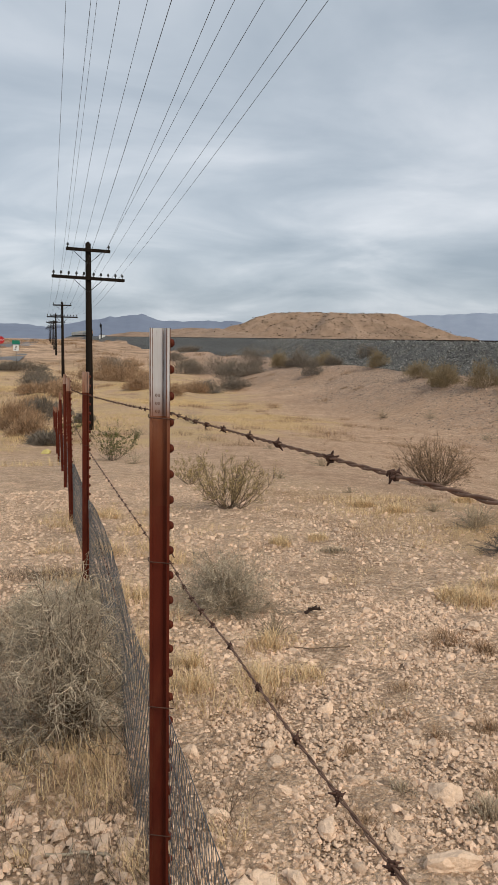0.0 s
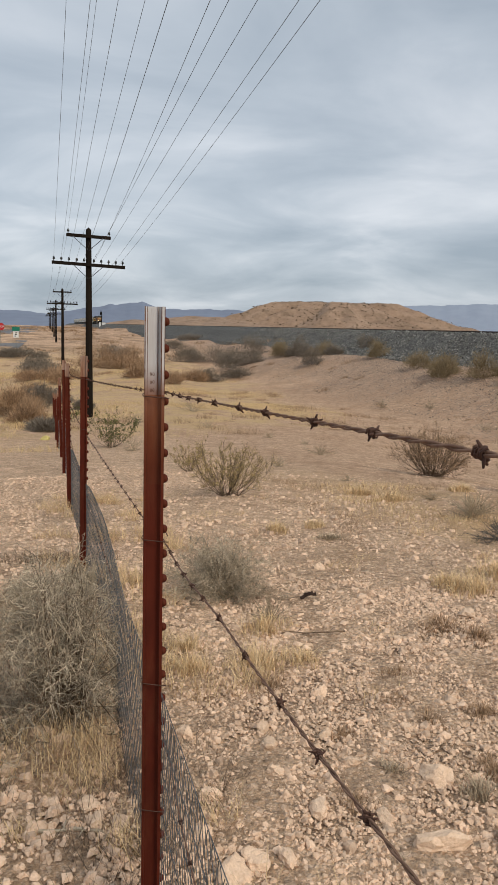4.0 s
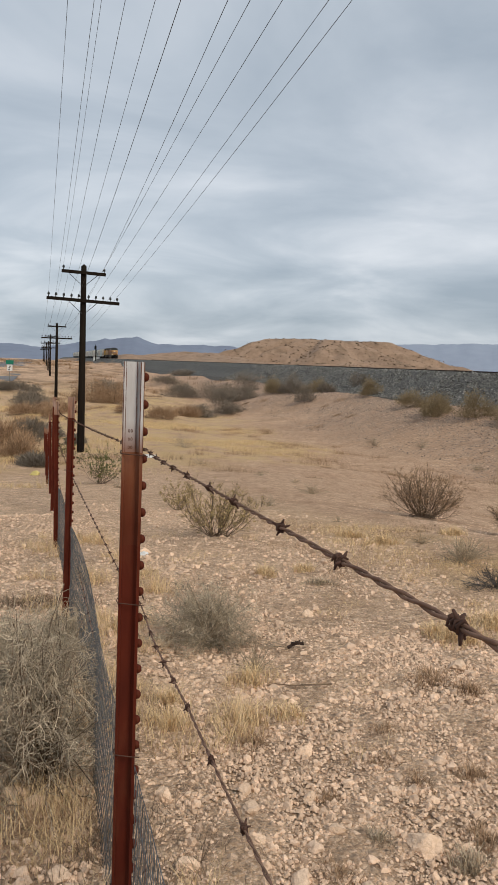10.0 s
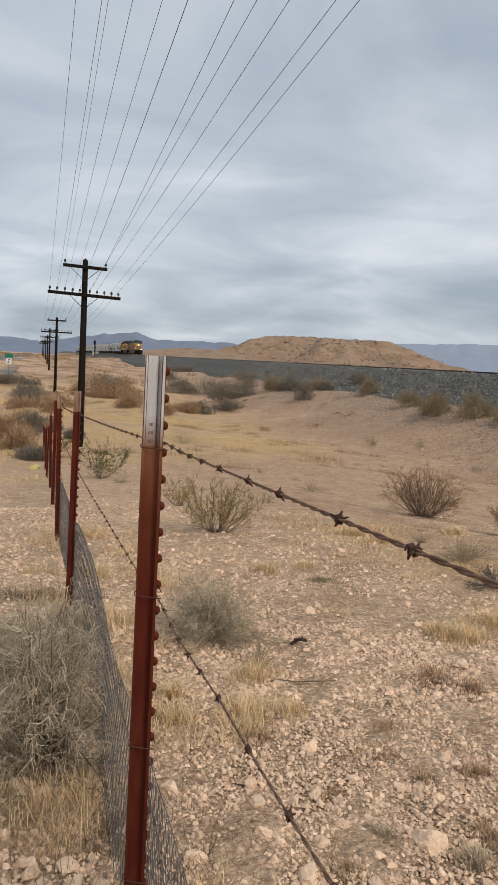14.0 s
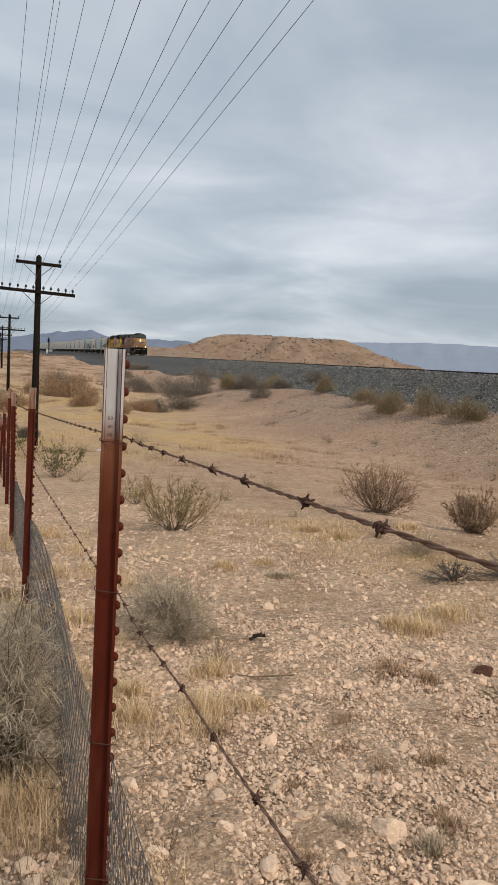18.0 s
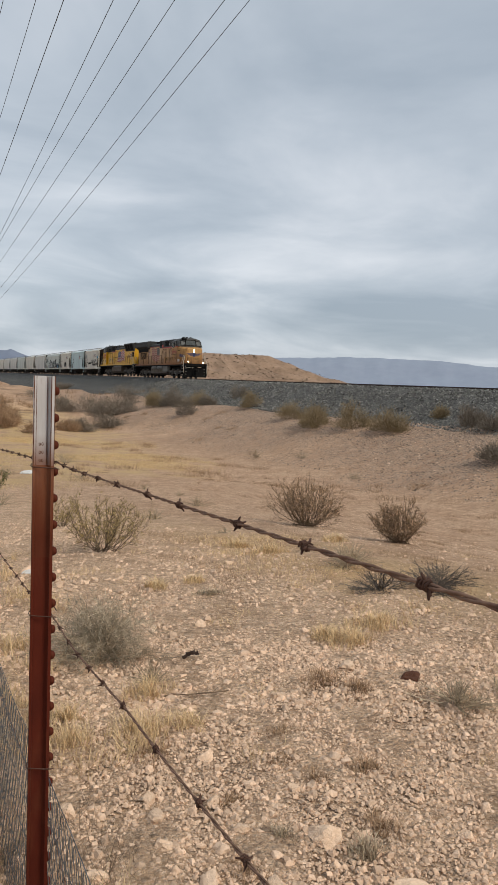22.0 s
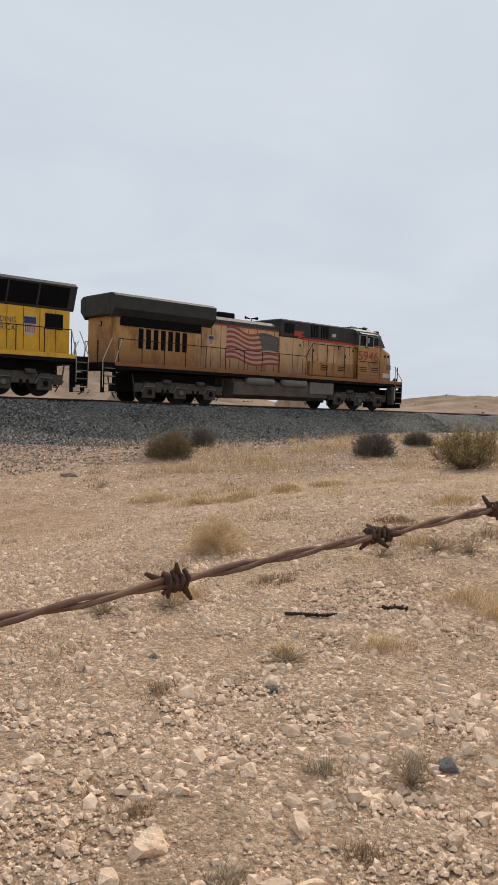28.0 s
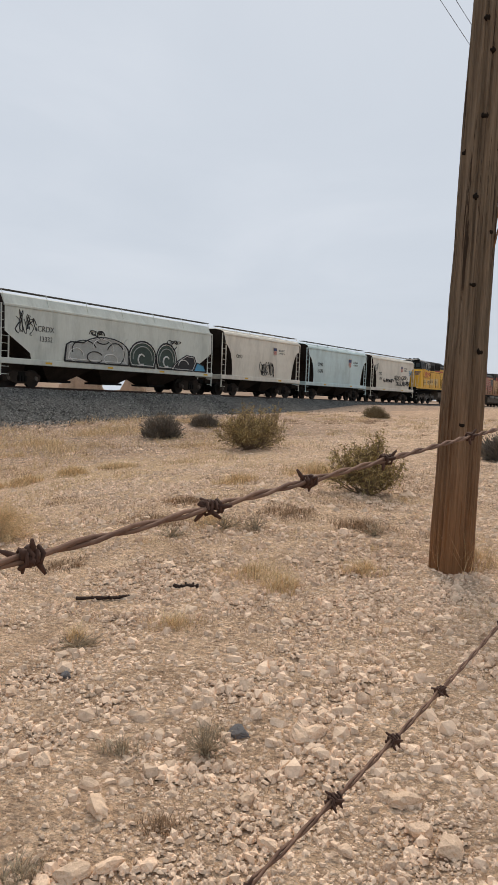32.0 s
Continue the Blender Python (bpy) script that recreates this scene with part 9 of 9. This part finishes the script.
rocks((1.35, -2.42, 0.051), (1.31, -2.46, 0.040), (1.64, -1.68, 0.045), (0.86, -2.24, 0.042), (0.77, -2.11, 0.040), (0.92, -2.22, 0.032), (0.66, -2.07, 0.041), (1.09, -1.81, 0.027), (1.41, -1.50, 0.031), (0.90, -1.90, 0.024), (0.80, -2.73, 0.030), (1.37, -3.20, 0.041), (1.86, -1.27, 0.060), (2.37, -1.33, 0.029), (1.78, -1.77, 0.033), (1.47, -1.41, 0.037), (1.80, -1.09, 0.038), (2.06, -1.53, 0.032), (2.02, -1.79, 0.037), (2.02, -1.08, 0.029), (1.28, -1.97, 0.029), (1.22, 1.77, 0.080), (1.13, 2.16, 0.050), (1.63, 1.83, 0.033))
rocks((1.62, 1.69, 0.036), (1.84, 1.52, 0.051), (2.45, 2.31, 0.040), (2.11, 1.98, 0.028), (1.59, 2.02, 0.028), (1.17, 2.49, 0.027), (1.61, 4.89, 0.043), (2.45, 0.55, 0.035), (2.44, 0.97, 0.033), (4.06, 0.41, 0.053), (2.30, 0.47, 0.040), (2.28, 0.70, 0.034), (2.54, -0.17, 0.027), (2.37, 0.03, 0.030), (1.00, 1.84, 0.056), (0.70, 2.07, 0.034), (0.64, 2.47, 0.034), (0.65, 2.59, 0.031), (0.95, 2.85, 0.032), (0.46, 1.88, 0.039), (0.54, 1.86, 0.030), (0.62, 2.29, 0.032), (2.05, 3.65, 0.042), (0.86, 2.49, 0.029))
rocks((0.89, 2.29, 0.025), (0.88, 1.99, 0.025), (0.39, 2.20, 0.029), (-0.07, 2.66, 0.035), (-0.18, 2.45, 0.031), (-0.24, 2.50, 0.032), (0.02, 2.24, 0.029), (-0.15, 2.73, 0.036), (0.04, 2.14, 0.026), (-0.09, 2.28, 0.026), (-0.22, 2.37, 0.024), (0.36, 2.62, 0.041), (0.39, 1.83, 0.050), (0.33, 2.02, 0.030), (0.75, 7.42, 0.061))



def single_rock(name, x, y, r, mat, label, flat=0.6, seed=11, category="rock"):
    me = boulder_mesh(seed, flat)
    me.materials.append(mat)
    ob = new(name, me)
    ob.matrix_basis = pose(x, y, ground_z(x, y) + r * 0.1) @ Matrix.Diagonal((r, r * 0.8, r, 1))
    tagged(ob, label, category)


def old_tie(xa, ya, xb, yb):
    a, b = Vector((xa, ya, ground_z(xa, ya) + 0.09)), Vector((xb, yb, ground_z(xb, yb) + 0.09))
    g = Geo()
    L = (b - a).length
    n = 14
    v, f = [], []
    o = [(-0.115, -0.085), (-0.12, 0.06), (-0.1, 0.088), (0.098, 0.09), (0.118, 0.07), (0.115, -0.085)]
    for j in range(n + 1):
        for k, (p, q) in enumerate(o):
            w = 0.012 * noise.noise(Vector((j * 0.9, k * 2.1, 3)))
            v.append((L * j / n + (0.03 * noise.noise(Vector((k * 1.7, j, 1))) if j in (0, n) else 0), p + w, q + w))
    m = len(o)
    for j in range(n):
        f += [(j * m + k, j * m + (k + 1) % m, (j + 1) * m + (k + 1) % m, (j + 1) * m + k) for k in range(m)]
    f += [tuple(range(m)), tuple(n * m + k for k in range(m))]
    ob = new("discarded_tie", g.add(v, f).mesh("discarded_tie", TIE_OLD))
    d = (b - a).normalized()
    ob.matrix_basis = Matrix.Translation(a) @ d.to_track_quat("X", "Z").to_matrix().to_4x4()
    tagged(ob, "old dark brown railway tie lying on the slope", "railway tie")


def branch(x, y, length, turn, thick, mat, label, seed):
    rng = random.Random(seed)
    ob = thing("dead_branch", label, "branch", at=pose(x, y, ground_z(x, y) + thick * 0.6, 0, 0, turn))
    pts, p = [], Vector((-length / 2, 0, 0))
    for k in range(9):
        pts.append(p.copy())
        p += Vector((length / 8, rng.uniform(-0.06, 0.06) * length, rng.uniform(-0.005, 0.01)))
    part("limb", Geo().tube(pts, [thick * (0.6 + 0.5 * math.sin(1 + k * 1.3) ** 2) for k in range(9)], 7), mat, ob)
    for k in (2, 4, 6):
        q = pts[k] + Vector((rng.uniform(-0.1, 0.2) * length, rng.choice((-1, 1)) * 0.16 * length, 0.01))
        part("twig", Geo().tube([pts[k], (pts[k] + q) / 2 + Vector((0, 0, 0.01)), q], [thick * 0.5, thick * 0.4, thick * 0.15], 5), mat, ob)


def far_things():
    """The road, signs, signal and hut seen far along the line."""
    road = []
    for az0, az1, d in ((-9.5, -3.9, 92), (-8.0, -3.4, 118), (-6.4, -3.0, 160), (-4.9, -2.6, 230), (-4.0, -2.5, 330), (-3.5, -2.5, 460)):
        for a in (az0, az1):
            x, y = math.sin(radians(a)) * d, math.cos(radians(a)) * d
            road.append((x, y, ground_z(x, y) + 0.12))
    f = [(2 * k, 2 * k + 1, 2 * k + 3, 2 * k + 2) for k in range(5)]
    ob = new("road", raw_mesh("road", road, f, ASPHALT, 4))
    tagged(ob, "faded grey asphalt road running into the distance", "road", kind="structure")
    x, y = -8.6, 96.0
    st = thing("stop_sign", "red octagonal stop sign on a thin post", "road sign", at=pose(x, y, ground_z(x, y), 0, 0, 5))
    part("post", Geo().box(-0.03, 0.03, 0.02, 0.06, -0.2, 2.6), AIR_TANK, st)
    rim = [(0.46 * math.cos(radians(22.5 + 45 * k)), 2.35 + 0.46 * math.sin(radians(22.5 + 45 * k))) for k in range(8)]
    plate = part("plate", Geo().prism(rim, "y", -0.01, 0.02), SIGN_RED, st, "red octagonal plate")
    flat_text("STOP", 0.3, SIGN_WHITE, plate, 0, 2.24, -0.016, "sign_word")
    x, y = -6.6, 92.0
    gs = thing("street_sign", "green and white road signs on one post", "road sign", at=pose(x, y, ground_z(x, y), 0, 0, 5))
    part("post", Geo().box(-0.03, 0.03, 0.02, 0.06, -0.2, 2.5), AIR_TANK, gs)
    part("green_plate", Geo().box(-0.42, 0.42, -0.01, 0.015, 1.95, 2.4, 0.004), SIGN_GREEN, gs, "green sign plate")
    w = part("white_plate", Geo().box(-0.3, 0.3, -0.01, 0.015, 1.2, 1.9, 0.004), SIGN_WHITE, gs, "white sign plate")
    for k in range(3):
        part("sign_bar", Geo().box(-0.16 + 0.05 * k, 0.02 + 0.06 * k, -0.02, -0.012, 1.32 + 0.18 * k, 1.42 + 0.18 * k), BLACK, w)
    p = rail_at(400, -5.0)
    z = ground_z(p.x, p.y)
    sg = thing("railway_signal", "dark railway signal mast beside the track", "railway signal", at=pose(p.x, p.y, z))
    part("mast", Geo().tube([(0, 0, 0), (0, 0, 9.5)], 0.14, 8), BLACK, sg)
    part("signal_head", Geo().box(-0.5, 0.5, -0.3, 0.3, 7.2, 8.8, 0.1), BLACK, sg)
    part("ladder", Geo().box(0.2, 0.5, 0.1, 0.14, 0, 8), BLACK, sg)
    hut = thing("signal_hut", "small white equipment hut beside the track", "hut", at=pose(p.x + 1.0, p.y + 12, z))
    part("hut_wall", Geo().box(-1.6, 1.6, -1.2, 1.2, -0.3, 3.6, 0.05), SIGN_WHITE, hut, "white metal walls")
    part("hut_roof", Geo().box(-1.75, 1.75, -1.35, 1.35, 3.6, 3.75, 0.04), AIR_TANK, hut)
    part("hut_door", Geo().box(-0.45, 0.45, -1.23, -1.19, 0, 2.1, 0.01), AIR_TANK, hut)


far_things()
old_tie(16.71, 7.18, 15.58, 4.65)
single_rock("dark_rock", 1.55, -2.32, 0.045, DARK_ROCK, "dark grey rounded stone among pale gravel", 0.60)
single_rock("red_rock", 2.28, 3.40, 0.057, RED_ROCK, "dark reddish stone on pale gravel", 0.60)
single_rock("flat_slab", 15.10, -7.82, 0.262, GREY_STONE, "flat grey stone slab on the bank", 0.30)
single_rock("dark_stone", 3.16, -2.13, 0.027, DARK_ROCK, "small dark stone on pale gravel", 0.60)
single_rock("dark_stone", 2.48, -2.32, 0.027, DARK_ROCK, "small dark stone on pale gravel", 0.60)
single_rock("yellow_bag", -0.76, 19.63, 0.130, BAG_YELLOW, "crumpled pale yellow plastic bag by the fence", 0.70, 11, "plastic bag")
single_rock("white_litter", 0.73, 7.31, 0.061, SIGN_WHITE, "small white scrap lying on the gravel", 0.50, 11, "litter")
single_rock("white_litter", 2.73, 26.46, 0.254, SIGN_WHITE, "small white scrap lying in the wash", 0.30, 11, "litter")
# this one is a white stone
single_rock("dark_stone", 22.54, 23.64, 0.167, SIGN_WHITE, "small white stone on the bank", 0.60)
branch(3.12, -3.21, 0.34, -136, 0.012, CHAR, "dark charred branch lying on the gravel", 3)
branch(2.85, -3.61, 0.15, -142, 0.014, CHAR, "short dark charred stick on the gravel", 4)
branch(1.30, 4.15, 0.09, -17, 0.012, CHAR, "short dark stick on the gravel", 5)
branch(1.15, 3.58, 0.32, -18, 0.004, BROWN_TWIG, "thin dry brown branch on the gravel", 6)
branch(0.01, 2.13, 0.27, -0, 0.006, GREY_TWIG, "bleached bare branch lying by the path", 7)
branch(8.62, 4.87, 1.04, -61, 0.012, BROWN_TWIG, "thin dry branch lying on the slope", 8)
hill("soil_mound", "pinkish heap of rocky soil beyond the track", MOUND, 44.0, -41.5, 2.9, 2.4, 3.42, 0.1, 0.32, 0, 140)
hill("soil_mound", "pinkish heap of rocky soil beyond the track", MOUND, 44.0, -47.7, 2.0, 1.7, 3.09, 0.1, 0.40, 0, 239)
hill("soil_mound", "pinkish heap of rocky soil beyond the track", MOUND, 42.0, -40.9, 1.6, 1.3, 3.12, 0.1, 0.72, 0, 338)
hill("soil_mound", "pinkish heap of rocky soil beyond the track", MOUND, 42.0, -25.1, 1.9, 1.6, 3.04, 0.1, 0.24, 0, 3)




# ---------------------------------------------------------------- what moves
def train_y(t):
    """The place of the leading nose along the track."""
    d = t - 24.0
    return 45.384 - 20.853 * d + 0.02684 * d ** 2 - 0.00206 * d ** 3


def motions():
    for ob, _, back in TRAIN:
        rows = []
        for t in (0.0, 2.0, 4.0, 6.0, 8.0, 10.0, 12.0, 14.0, 16.0, 18.0, 20.0, 22.0, 24.0, 26.0, 28.0, 30.0, 32.0):
            p = rail_at(train_y(t) - back)
            rows.append((t, Matrix.Translation(p) @ pose(0, 0, 0, 0, 0, -90 + math.degrees(-TRACK_LEAN))))
        walk(ob, rows)


motions()
